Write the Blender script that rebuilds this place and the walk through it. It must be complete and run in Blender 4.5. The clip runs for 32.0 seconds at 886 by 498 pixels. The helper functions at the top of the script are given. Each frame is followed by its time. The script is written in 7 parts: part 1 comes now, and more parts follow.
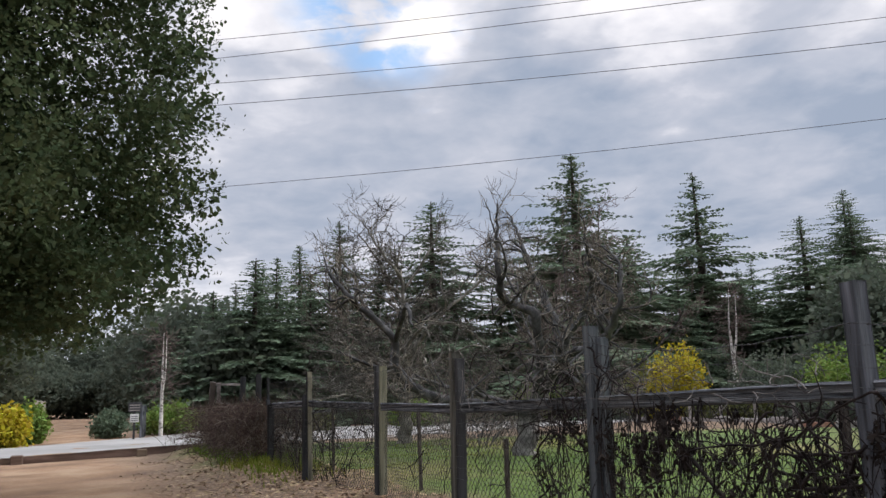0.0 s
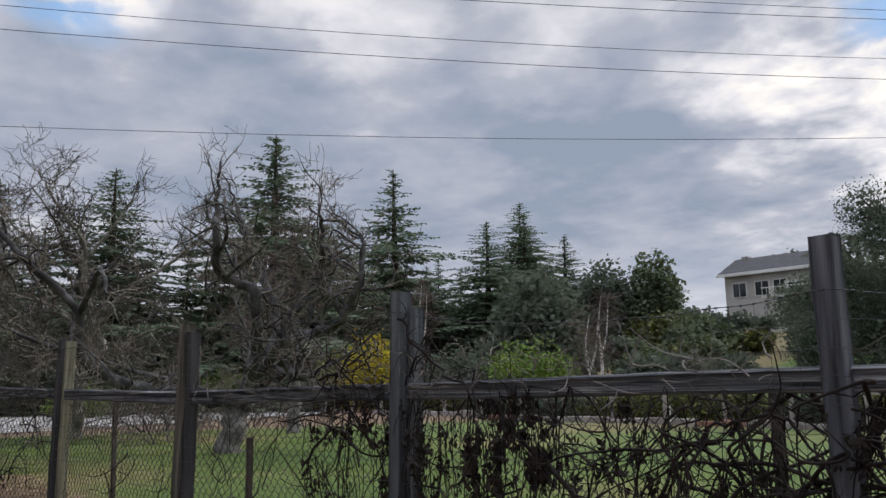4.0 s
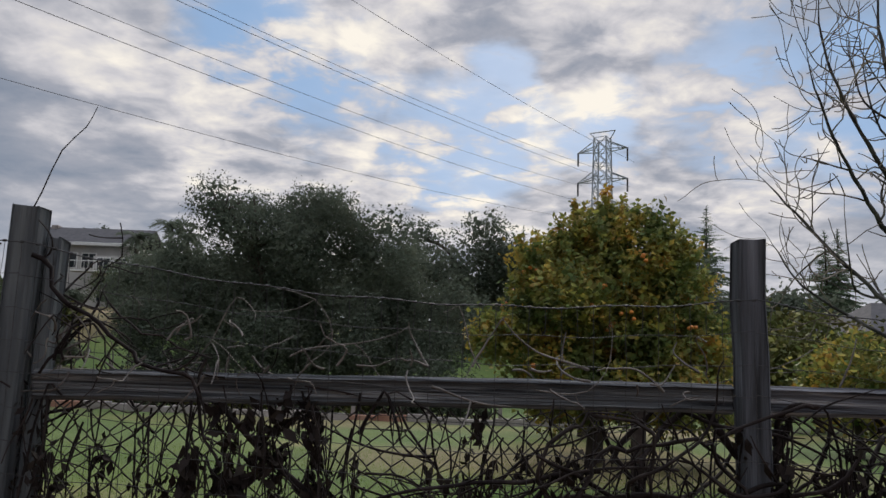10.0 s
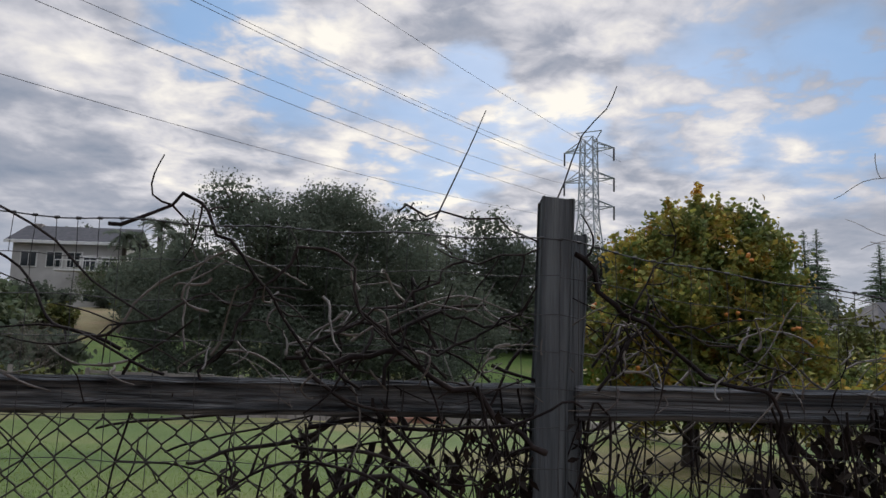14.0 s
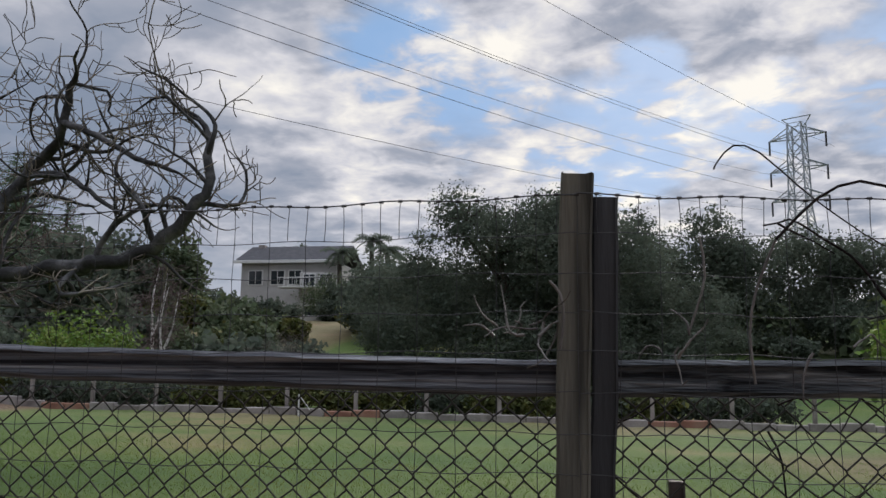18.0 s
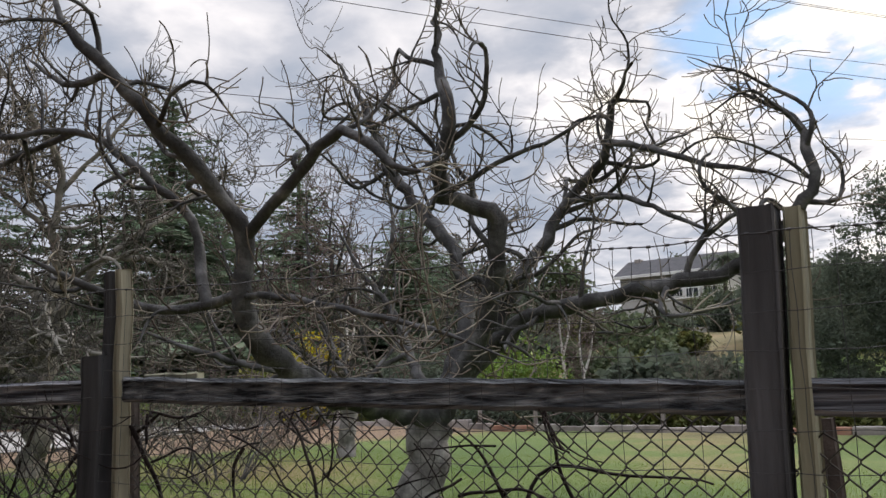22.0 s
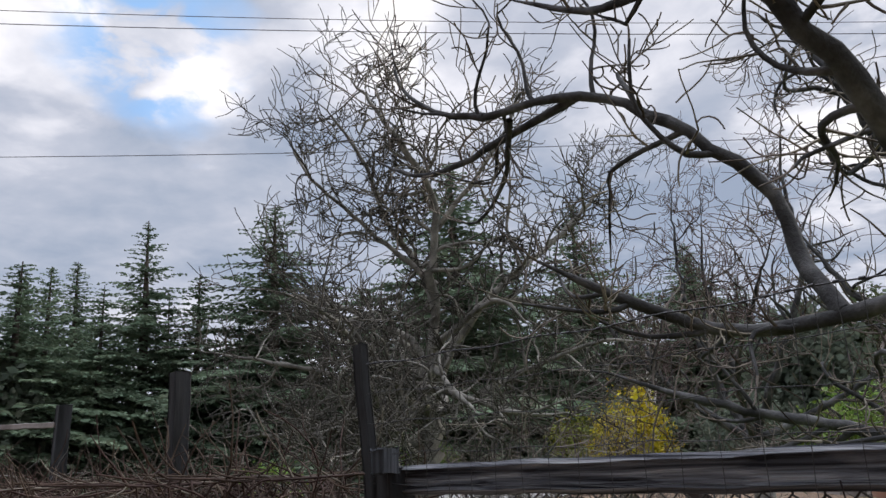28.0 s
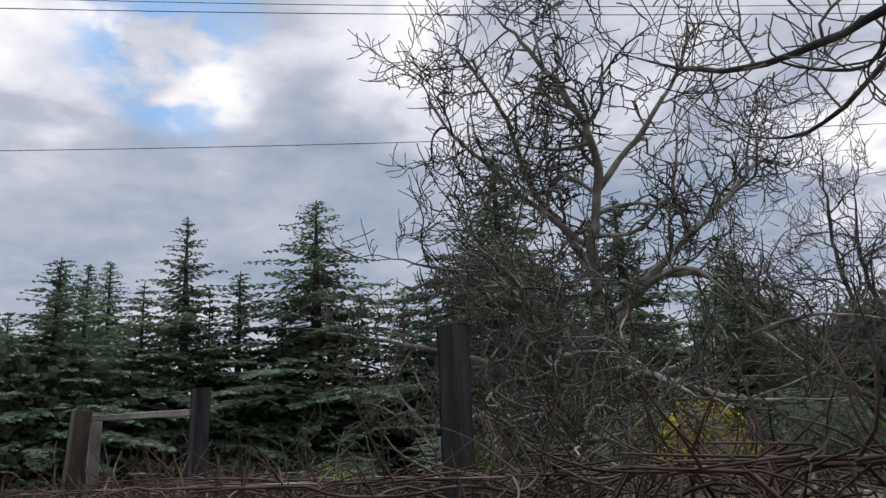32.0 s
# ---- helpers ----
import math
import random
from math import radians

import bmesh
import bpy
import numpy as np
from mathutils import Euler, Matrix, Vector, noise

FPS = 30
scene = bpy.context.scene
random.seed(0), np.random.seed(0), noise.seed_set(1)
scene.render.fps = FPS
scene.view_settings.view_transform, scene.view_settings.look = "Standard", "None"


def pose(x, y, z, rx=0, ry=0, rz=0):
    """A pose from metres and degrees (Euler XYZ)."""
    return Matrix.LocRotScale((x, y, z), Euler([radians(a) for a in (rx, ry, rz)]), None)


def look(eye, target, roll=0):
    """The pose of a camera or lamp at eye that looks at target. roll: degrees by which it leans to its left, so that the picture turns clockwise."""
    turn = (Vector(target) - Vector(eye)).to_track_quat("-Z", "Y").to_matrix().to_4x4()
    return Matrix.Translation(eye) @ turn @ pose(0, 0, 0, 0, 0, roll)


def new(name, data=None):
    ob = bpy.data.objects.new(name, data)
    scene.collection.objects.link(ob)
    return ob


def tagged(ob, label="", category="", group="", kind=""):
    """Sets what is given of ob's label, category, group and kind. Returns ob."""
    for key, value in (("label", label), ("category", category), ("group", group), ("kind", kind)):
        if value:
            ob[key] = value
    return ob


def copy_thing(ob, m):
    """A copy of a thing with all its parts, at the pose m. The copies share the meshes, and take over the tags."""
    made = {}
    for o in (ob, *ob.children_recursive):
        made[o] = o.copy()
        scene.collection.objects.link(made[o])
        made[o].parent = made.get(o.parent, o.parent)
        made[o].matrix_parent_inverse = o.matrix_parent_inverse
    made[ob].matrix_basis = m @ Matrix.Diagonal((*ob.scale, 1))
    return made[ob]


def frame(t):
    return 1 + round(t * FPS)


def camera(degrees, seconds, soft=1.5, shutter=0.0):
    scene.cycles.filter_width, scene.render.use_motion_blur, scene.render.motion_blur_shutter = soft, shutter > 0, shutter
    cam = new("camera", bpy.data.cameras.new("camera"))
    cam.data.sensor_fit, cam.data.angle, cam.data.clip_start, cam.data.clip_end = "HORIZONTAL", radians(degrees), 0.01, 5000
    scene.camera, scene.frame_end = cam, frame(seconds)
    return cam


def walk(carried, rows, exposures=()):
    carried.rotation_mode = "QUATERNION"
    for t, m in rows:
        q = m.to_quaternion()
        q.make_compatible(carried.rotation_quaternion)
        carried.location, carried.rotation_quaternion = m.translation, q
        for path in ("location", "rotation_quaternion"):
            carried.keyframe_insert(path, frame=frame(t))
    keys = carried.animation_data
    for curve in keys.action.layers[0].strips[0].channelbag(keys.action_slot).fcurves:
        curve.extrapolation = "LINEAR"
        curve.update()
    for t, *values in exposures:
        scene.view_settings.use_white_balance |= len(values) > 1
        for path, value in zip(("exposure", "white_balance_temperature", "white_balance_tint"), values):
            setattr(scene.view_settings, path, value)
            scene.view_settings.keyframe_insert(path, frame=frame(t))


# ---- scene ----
cam = camera(56.5, 32.0)
PATH = [
    (0, (7.356, -1.047, 1.331), (5.534, -0.313, 1.706), -1.7),
    (0.5, (7.155, -1.01, 1.32), (5.374, -0.179, 1.692), -1.5),
    (1, (6.897, -0.955, 1.331), (5.185, 0.013, 1.695), -1.4),
    (1.5, (6.695, -0.932, 1.318), (5.052, 0.151, 1.676), -1.4),
    (2, (6.486, -0.917, 1.308), (4.89, 0.234, 1.662), -1.4),
    (2.5, (6.245, -1.006, 1.315), (4.683, 0.194, 1.666), -1.5),
    (4.5, (5.465, -0.758, 1.34), (4.142, 0.704, 1.674), -0.6),
    (5, (5.319, -0.751, 1.359), (4.134, 0.826, 1.686), -0.4),
    (5.5, (5.142, -0.716, 1.343), (4.085, 0.952, 1.663), -0.3),
    (6, (4.925, -0.67, 1.355), (3.971, 1.06, 1.67), -0.1),
    (6.5, (4.736, -0.672, 1.362), (3.857, 1.097, 1.675), -0.0),
    (7, (4.501, -0.685, 1.37), (3.689, 1.116, 1.681), 0.1),
    (7.5, (4.323, -0.676, 1.391), (3.594, 1.161, 1.701), 0.4),
    (8, (4.165, -0.634, 1.37), (3.565, 1.249, 1.677), 0.6),
    (8.5, (3.994, -0.589, 1.378), (3.569, 1.342, 1.68), 1.1),
    (9, (3.829, -0.545, 1.386), (3.591, 1.418, 1.685), 1.5),
    (9.5, (3.602, -0.485, 1.387), (3.521, 1.491, 1.686), 1.7),
    (10, (3.427, -0.419, 1.399), (3.459, 1.558, 1.697), 1.9),
    (10.5, (3.255, -0.316, 1.379), (3.356, 1.66, 1.677), 1.9),
    (11, (3.036, -0.228, 1.38), (3.17, 1.745, 1.677), 1.8),
    (11.5, (2.841, -0.124, 1.404), (2.991, 1.848, 1.702), 1.9),
    (12, (2.599, -0.116, 1.392), (2.749, 1.855, 1.691), 1.9),
    (12.5, (2.378, -0.091, 1.404), (2.522, 1.882, 1.704), 1.8),
    (13, (2.146, -0.117, 1.344), (2.279, 1.856, 1.644), 1.7),
    (13.5, (1.934, -0.04, 1.39), (2.051, 1.934, 1.689), 1.7),
    (15.5, (1.125, -0.066, 1.395), (1.137, 1.912, 1.696), 1.4),
    (16, (0.905, -0.082, 1.362), (0.871, 1.894, 1.664), 1.3),
    (16.5, (0.70, -0.104, 1.36), (0.613, 1.871, 1.663), 1.1),
    (17, (0.492, -0.125, 1.355), (0.333, 1.845, 1.659), 0.9),
    (17.5, (0.252, -0.124, 1.345), (0.008, 1.838, 1.649), 0.7),
    (18, (0.02, -0.15, 1.31), (-0.32, 1.798, 1.615), 0.7),
    (18.5, (-0.22, -0.132, 1.317), (-0.669, 1.793, 1.622), 0.4),
    (19, (-0.409, -0.181, 1.306), (-0.98, 1.711, 1.612), 0.4),
    (19.5, (-0.67, -0.216, 1.307), (-1.353, 1.638, 1.616), -0.1),
    (20, (-0.888, -0.233, 1.31), (-1.663, 1.584, 1.622), -0.2),
    (20.5, (-1.162, -0.165, 1.299), (-2.023, 1.612, 1.617), -0.5),
    (21, (-1.404, -0.158, 1.328), (-2.359, 1.569, 1.654), -0.8),
    (21.5, (-1.615, -0.198, 1.326), (-2.665, 1.47, 1.665), -1.0),
    (22, (-1.927, -0.25, 1.38), (-3.042, 1.373, 1.728), -1.5),
    (22.5, (-2.146, -0.261, 1.396), (-3.316, 1.319, 1.759), -1.6),
    (23, (-2.403, -0.243, 1.382), (-3.616, 1.302, 1.758), -1.6),
    (23.5, (-2.634, -0.207, 1.384), (-3.893, 1.295, 1.785), -1.8),
    (24, (-2.865, -0.206, 1.38), (-4.164, 1.257, 1.792), -1.9),
    (24.5, (-3.097, -0.207, 1.406), (-4.441, 1.211, 1.834), -2.1),
    (25, (-3.31, -0.205, 1.419), (-4.694, 1.17, 1.862), -2.2),
    (25.5, (-3.566, -0.151, 1.419), (-4.991, 1.173, 1.885), -2.4),
    (26, (-3.783, -0.093, 1.446), (-5.243, 1.184, 1.935), -2.4),
    (26.5, (-4.021, -0.066, 1.428), (-5.504, 1.178, 1.93), -2.4),
    (28.5, (-5.01, -0.147, 1.479), (-6.532, 1.046, 1.989), -2.6),
    (29, (-5.253, -0.244, 1.484), (-6.779, 0.943, 1.996), -2.7),
    (29.5, (-5.479, -0.298, 1.485), (-7.008, 0.884, 2.0), -2.7),
    (30, (-5.746, -0.336, 1.48), (-7.278, 0.842, 1.995), -2.7),
    (30.5, (-6.013, -0.381, 1.511), (-7.548, 0.794, 2.023), -2.8),
    (31, (-6.285, -0.434, 1.476), (-7.82, 0.738, 1.995), -2.7),
    (31.5, (-6.546, -0.468, 1.488), (-8.081, 0.703, 2.009), -2.6),
    (32, (-6.828, -0.474, 1.465), (-8.361, 0.699, 1.987), -2.6),
]
walk(cam, [(t, look(eye, target, roll)) for t, eye, target, roll in PATH],
     [(0, 0.62, 6700, 10), (1, 0.42, 6650, 10), (2, 0.34, 6550, 10), (4.5, 0.33, 6650, 10), (7.5, 0.24, 6700, 10), (10, -0.02, 6750, 10), (13, 0.06, 6650, 10), (17.5, 0.02, 6450, 10), (20, 0.34, 6800, 10),
      (22, 0.66, 6950, 10), (24, 0.62, 6950, 10), (26, 0.66, 6800, 10), (29, 0.52, 6500, 10), (32, 0.44, 6500, 10)])

# ---- world, sun ----
SUN_AZ, SUN_EL = radians(10), radians(27)      # azimuth to the right of +y
SUN_DIR = Vector((math.sin(SUN_AZ) * math.cos(SUN_EL), math.cos(SUN_AZ) * math.cos(SUN_EL), math.sin(SUN_EL)))
scene.view_settings.exposure = 0.0
world = bpy.data.worlds.new("sky")
scene.world = world
world.use_nodes = True


def sky_direction(az_left, el):
    """A unit vector, az degrees to the left of +y, el degrees up."""
    a, e = radians(az_left), radians(el)
    return (-math.sin(a) * math.cos(e), math.cos(a) * math.cos(e), math.sin(e))


def build_sky(tree):
    n, l = tree.nodes, tree.links
    n.clear()

    def add(kind, **props):
        node = n.new(kind)
        for key, value in props.items():
            if key in ("operation", "sky_type", "sun_disc", "sun_elevation", "sun_rotation", "blend_type", "data_type", "interpolation_type"):
                if key == "operation":
                    node.operation = value
                elif key == "sky_type":
                    node.sky_type = value
                elif key == "sun_disc":
                    node.sun_disc = value
                elif key == "sun_elevation":
                    node.sun_elevation = value
                elif key == "sun_rotation":
                    node.sun_rotation = value
                elif key == "blend_type":
                    node.blend_type = value
                elif key == "data_type":
                    node.data_type = value
                else:
                    node.interpolation_type = value
        return node

    def math_node(op, a, b=None, clamp=False):
        node = n.new("ShaderNodeMath")
        node.operation, node.use_clamp = op, clamp
        for i, v in enumerate((a, b)):
            if v is None:
                continue
            if isinstance(v, (int, float)):
                node.inputs[i].default_value = v
            else:
                l.new(v, node.inputs[i])
        return node.outputs[0]

    def smooth(v, lo, hi):
        node = n.new("ShaderNodeMapRange")
        node.interpolation_type = "SMOOTHSTEP"
        l.new(v, node.inputs[0])
        node.inputs[1].default_value, node.inputs[2].default_value = lo, hi
        return node.outputs[0]

    def mix(fac, a, b):
        node = n.new("ShaderNodeMix")
        node.data_type = "RGBA"
        for i, v in ((0, fac), (6, a), (7, b)):
            if isinstance(v, (int, float)):
                node.inputs[i].default_value = v
            elif isinstance(v, tuple):
                node.inputs[i].default_value = (*v, 1)
            else:
                l.new(v, node.inputs[i])
        return node.outputs[2]

    def near(direction, lo, hi):
        dot = n.new("ShaderNodeVectorMath")
        dot.operation = "DOT_PRODUCT"
        l.new(bent, dot.inputs[0])
        dot.inputs[1].default_value = direction
        return smooth(dot.outputs[1], math.cos(radians(lo)), math.cos(radians(hi)))

    def cloud_noise(vec, scale, detail, rough, offset, distortion=0.0):
        m = n.new("ShaderNodeMapping")
        l.new(vec, m.inputs[0])
        m.inputs[1].default_value = offset
        t = n.new("ShaderNodeTexNoise")
        l.new(m.outputs[0], t.inputs["Vector"])
        t.inputs["Scale"].default_value, t.inputs["Detail"].default_value = scale, detail
        t.inputs["Roughness"].default_value, t.inputs["Distortion"].default_value = rough, distortion
        return t.outputs[0]

    geo = n.new("ShaderNodeTexCoord").outputs["Generated"]
    sep = n.new("ShaderNodeSeparateXYZ")
    l.new(geo, sep.inputs[0])
    up = math_node("ADD", math_node("MAXIMUM", sep.outputs[2], 0.0), 0.16)
    com = n.new("ShaderNodeCombineXYZ")
    l.new(math_node("DIVIDE", sep.outputs[0], up), com.inputs[0])
    l.new(math_node("DIVIDE", sep.outputs[1], up), com.inputs[1])
    flat = com.outputs[0]
    # ragged outlines for the cloud masses: the direction is bent by a noise
    ragged = n.new("ShaderNodeTexNoise")
    l.new(flat, ragged.inputs["Vector"])
    ragged.inputs["Scale"].default_value, ragged.inputs["Detail"].default_value = 4.0, 5.0
    shift = n.new("ShaderNodeVectorMath")
    shift.operation = "MULTIPLY_ADD"
    l.new(ragged.outputs["Color"], shift.inputs[0])
    shift.inputs[1].default_value, shift.inputs[2].default_value = (0.20, 0.20, 0.14), (-0.10, -0.10, -0.07)
    bend = n.new("ShaderNodeVectorMath")
    l.new(geo, bend.inputs[0])
    l.new(shift.outputs[0], bend.inputs[1])
    unit = n.new("ShaderNodeVectorMath")
    unit.operation = "NORMALIZE"
    l.new(bend.outputs[0], unit.inputs[0])
    bent = unit.outputs[0]
    sky = add("ShaderNodeTexSky", sky_type="NISHITA", sun_disc=False, sun_elevation=SUN_EL, sun_rotation=SUN_AZ)
    sky_lit = n.new("ShaderNodeVectorMath")
    sky_lit.operation = "SCALE"
    l.new(sky.outputs[0], sky_lit.inputs[0])
    sky_lit.inputs["Scale"].default_value = 0.10
    big = cloud_noise(flat, 1.05, 4.0, 0.48, (3.1, 1.7, 0.0), 0.35)
    mid = cloud_noise(flat, 2.9, 5.0, 0.5, (0.4, 5.2, 0.0), 0.35)
    fine = cloud_noise(flat, 8.0, 6.0, 0.55, (7.0, 2.0, 1.0), 0.3)
    # brightness of the cloud sheet: smooth slate in the west, broken and cream-white towards the sun
    busy = near(sky_direction(-3, 20), 34, 10)
    tone = math_node("ADD", math_node("MULTIPLY", math_node("SUBTRACT", big, 0.5), 0.50), math_node("ADD", math_node("MULTIPLY", busy, 0.14), 0.46))
    tone = math_node("ADD", tone, math_node("MULTIPLY", math_node("SUBTRACT", mid, 0.5), math_node("ADD", math_node("MULTIPLY", busy, 0.55), 0.75)))
    tone = math_node("ADD", tone, math_node("MULTIPLY", math_node("SUBTRACT", fine, 0.5), math_node("ADD", math_node("MULTIPLY", busy, 0.8), 0.38)))
    slate = ((76, 16.5, 12, -0.17), (63, 18.8, 10, -0.20), (46, 15.2, 12, -0.26), (33, 13.6, 10, -0.22), (23, 11, 8, -0.16), (58, 14, 9, -0.10), (52, 19, 10, -0.10), (60, 24, 9, -0.10), (36, 18, 9, -0.10))
    grey = ((-6, 23.6, 5, -0.14), (-14, 23, 7, -0.12), (-17.3, 15.8, 6, -0.20), (10.5, 14.2, 6, -0.08), (-27, 23, 8, -0.16), (45, 26, 9, -0.06))
    white = ((69.5, 24.3, 4.5, 0.26), (49.5, 23.2, 6, 0.30), (40, 23, 5, 0.20), (80, 27.5, 6, 0.34), (24, 20.5, 5.5, 0.22), (29.3, 20.8, 4.0, 0.18), (21.5, 17.2, 5, 0.14), (17.4, 14.3, 4, 0.14), (56, 30, 8, 0.36), (66, 26.5, 5, 0.20))
    sunlit = ((10.8, 23.8, 3.5, 0.16), (3.2, 22.4, 3.8, 0.24), (-2.7, 19.9, 3.4, 0.24), (-9.2, 18.9, 4.2, 0.30), (-3.4, 13, 3.2, 0.20), (-15, 18.2, 3.5, 0.18), (20.5, 23.8, 4.5, 0.20), (-24, 15, 6, 0.12), (22, 22, 9, 0.08))
    for az, el, wide, gain in slate + grey + white + sunlit:
        tone = math_node("ADD", tone, math_node("MULTIPLY", near(sky_direction(az, el), wide, wide * 0.1), gain * 0.8))
    ramp = n.new("ShaderNodeValToRGB")
    els = ramp.color_ramp.elements
    els.new(0.5)
    els.new(0.5)
    for e, q, c in zip(els, (0.12, 0.42, 0.68, 0.98), ((0.235, 0.282, 0.372), (0.372, 0.398, 0.474), (0.640, 0.640, 0.690), (0.97, 0.93, 0.86))):
        e.position, e.color = q, (*c, 1)
    l.new(tone, ramp.inputs[0])
    horizon = smooth(sep.outputs[2], 0.20, 0.02)
    cloud = mix(math_node("MULTIPLY", horizon, 0.5), ramp.outputs[0], (0.58, 0.62, 0.70))
    where = near(sky_direction(71.5, 28), 7.5, 1)
    for az, el, wide in ((12.8, 21.2, 6), (8.4, 19.7, 5.5), (5.6, 19.6, 3), (-4, 16.6, 5.5), (-3.6, 18.3, 2.5), (-0.6, 12.9, 3), (-22, 18.8, 7), (-5, 21.2, 3), (-29, 18, 8), (1, 16.5, 5), (-12, 16.5, 4)):
        where = math_node("MAXIMUM", where, near(sky_direction(az, el), wide, wide * 0.2))
    gap = smooth(math_node("ADD", math_node("MULTIPLY", mid, 0.5), math_node("MULTIPLY", fine, 0.5)), 0.575, 0.465)
    gap = math_node("MULTIPLY", gap, math_node("MULTIPLY", where, 0.9), clamp=True)
    blue = mix(0.85, sky_lit.outputs[0], (0.22, 0.42, 0.74))
    out = mix(gap, cloud, blue)
    back = n.new("ShaderNodeBackground")
    l.new(out, back.inputs[0])
    # an overcast sky is brightest overhead
    zenith = math_node("ADD", math_node("MULTIPLY", smooth(sep.outputs[2], 0.54, 0.98), 3.4), 1.0)
    l.new(zenith, back.inputs[1])
    o = n.new("ShaderNodeOutputWorld")
    l.new(back.outputs[0], o.inputs[0])


build_sky(world.node_tree)
sun = new("sun", bpy.data.lights.new("sun", "SUN"))
sun.data.energy, sun.data.angle, sun.data.color = 1.5, radians(14), (1.0, 0.93, 0.84)
sun.rotation_euler = SUN_DIR.to_track_quat("Z", "Y").to_euler()


# ---- materials ----
def material(name, colors, scale=4.0, rough=0.9, bump=0.25, fine=40.0, stretch=(1, 1, 1), per="", vary=0.25,
             metal=0.0, translucent=0.0, distortion=0.4, stops=None, bump_distance=0.01):
    m = bpy.data.materials.new(name)
    m.use_nodes = True
    n, l = m.node_tree.nodes, m.node_tree.links
    p = n["Principled BSDF"]
    p.inputs["Roughness"].default_value, p.inputs["Metallic"].default_value = rough, metal
    tc = n.new("ShaderNodeTexCoord")
    mp = n.new("ShaderNodeMapping")
    mp.inputs["Scale"].default_value = stretch
    l.new(tc.outputs["Object"], mp.inputs[0])
    coarse = n.new("ShaderNodeTexNoise")
    coarse.inputs["Scale"].default_value, coarse.inputs["Detail"].default_value = scale, 5
    coarse.inputs["Distortion"].default_value = distortion
    l.new(mp.outputs[0], coarse.inputs["Vector"])
    ramp = n.new("ShaderNodeValToRGB")
    els = ramp.color_ramp.elements
    places = stops or [0.3 + 0.4 * i / max(1, len(colors) - 1) for i in range(len(colors))]
    while len(els) < len(colors):
        els.new(0.5)
    for e, c, q in zip(els, colors, places):
        e.position, e.color = q, (*c, 1)
    l.new(coarse.outputs[0], ramp.inputs[0])
    grain = n.new("ShaderNodeTexNoise")
    grain.inputs["Scale"].default_value, grain.inputs["Detail"].default_value = fine, 4
    l.new(mp.outputs[0], grain.inputs["Vector"])
    hsv = n.new("ShaderNodeHueSaturation")
    l.new(ramp.outputs[0], hsv.inputs["Color"])
    value = n.new("ShaderNodeMapRange")
    value.inputs[3].default_value, value.inputs[4].default_value = 1 - vary, 1 + vary
    if per:
        if per == "island":
            src = n.new("ShaderNodeNewGeometry").outputs["Random Per Island"]
        else:
            src = n.new("ShaderNodeObjectInfo").outputs["Random"]
        add = n.new("ShaderNodeMath")
        add.operation = "ADD"
        half = n.new("ShaderNodeMath")
        half.operation = "MULTIPLY"
        l.new(grain.outputs[0], half.inputs[0])
        half.inputs[1].default_value = 0.5
        h2 = n.new("ShaderNodeMath")
        h2.operation = "MULTIPLY"
        l.new(src, h2.inputs[0])
        h2.inputs[1].default_value = 0.6
        l.new(half.outputs[0], add.inputs[0])
        l.new(h2.outputs[0], add.inputs[1])
        l.new(add.outputs[0], value.inputs[0])
        hue = n.new("ShaderNodeMapRange")
        hue.inputs[3].default_value, hue.inputs[4].default_value = 0.475, 0.525
        l.new(src, hue.inputs[0])
        l.new(hue.outputs[0], hsv.inputs["Hue"])
    else:
        l.new(grain.outputs[0], value.inputs[0])
    l.new(value.outputs[0], hsv.inputs["Value"])
    l.new(hsv.outputs[0], p.inputs["Base Color"])
    if bump:
        b = n.new("ShaderNodeBump")
        b.inputs["Strength"].default_value, b.inputs["Distance"].default_value = bump, bump_distance
        l.new(grain.outputs[0], b.inputs["Height"])
        l.new(b.outputs[0], p.inputs["Normal"])
    if translucent:
        t = n.new("ShaderNodeBsdfTranslucent")
        l.new(hsv.outputs[0], t.inputs["Color"])
        mx = n.new("ShaderNodeMixShader")
        mx.inputs[0].default_value = translucent
        l.new(p.outputs[0], mx.inputs[1])
        l.new(t.outputs[0], mx.inputs[2])
        l.new(mx.outputs[0], n["Material Output"].inputs[0])
    return m


M_WOOD = material("weathered wood", [(0.024, 0.026, 0.028), (0.064, 0.071, 0.08), (0.101, 0.11, 0.124), (0.178, 0.194, 0.208)], 16, 0.9, 0.9, 90, (1, 1, 0.06), "object", 0.35, stops=[0.33, 0.46, 0.58, 0.72])
M_RAIL = material("weathered rail wood", [(0.019, 0.02, 0.023), (0.073, 0.078, 0.087), (0.137, 0.143, 0.153), (0.308, 0.314, 0.321)], 50, 0.9, 1.0, 120, (0.016, 1, 1.1), "object", 0.4, stops=[0.36, 0.46, 0.58, 0.72], bump_distance=0.02)
M_WOOD_DARK = material("dark wood", [(0.017, 0.017, 0.018), (0.04, 0.041, 0.043), (0.069, 0.07, 0.074)], 7, 0.9, 0.6, 60, (1, 1, 0.10), "object", 0.3)
M_WOOD_NEW = material("yellowed pale wood", [(0.083, 0.077, 0.055), (0.172, 0.162, 0.118), (0.249, 0.238, 0.176)], 14, 0.85, 0.5, 50, (1, 1, 0.08), "object", 0.25)
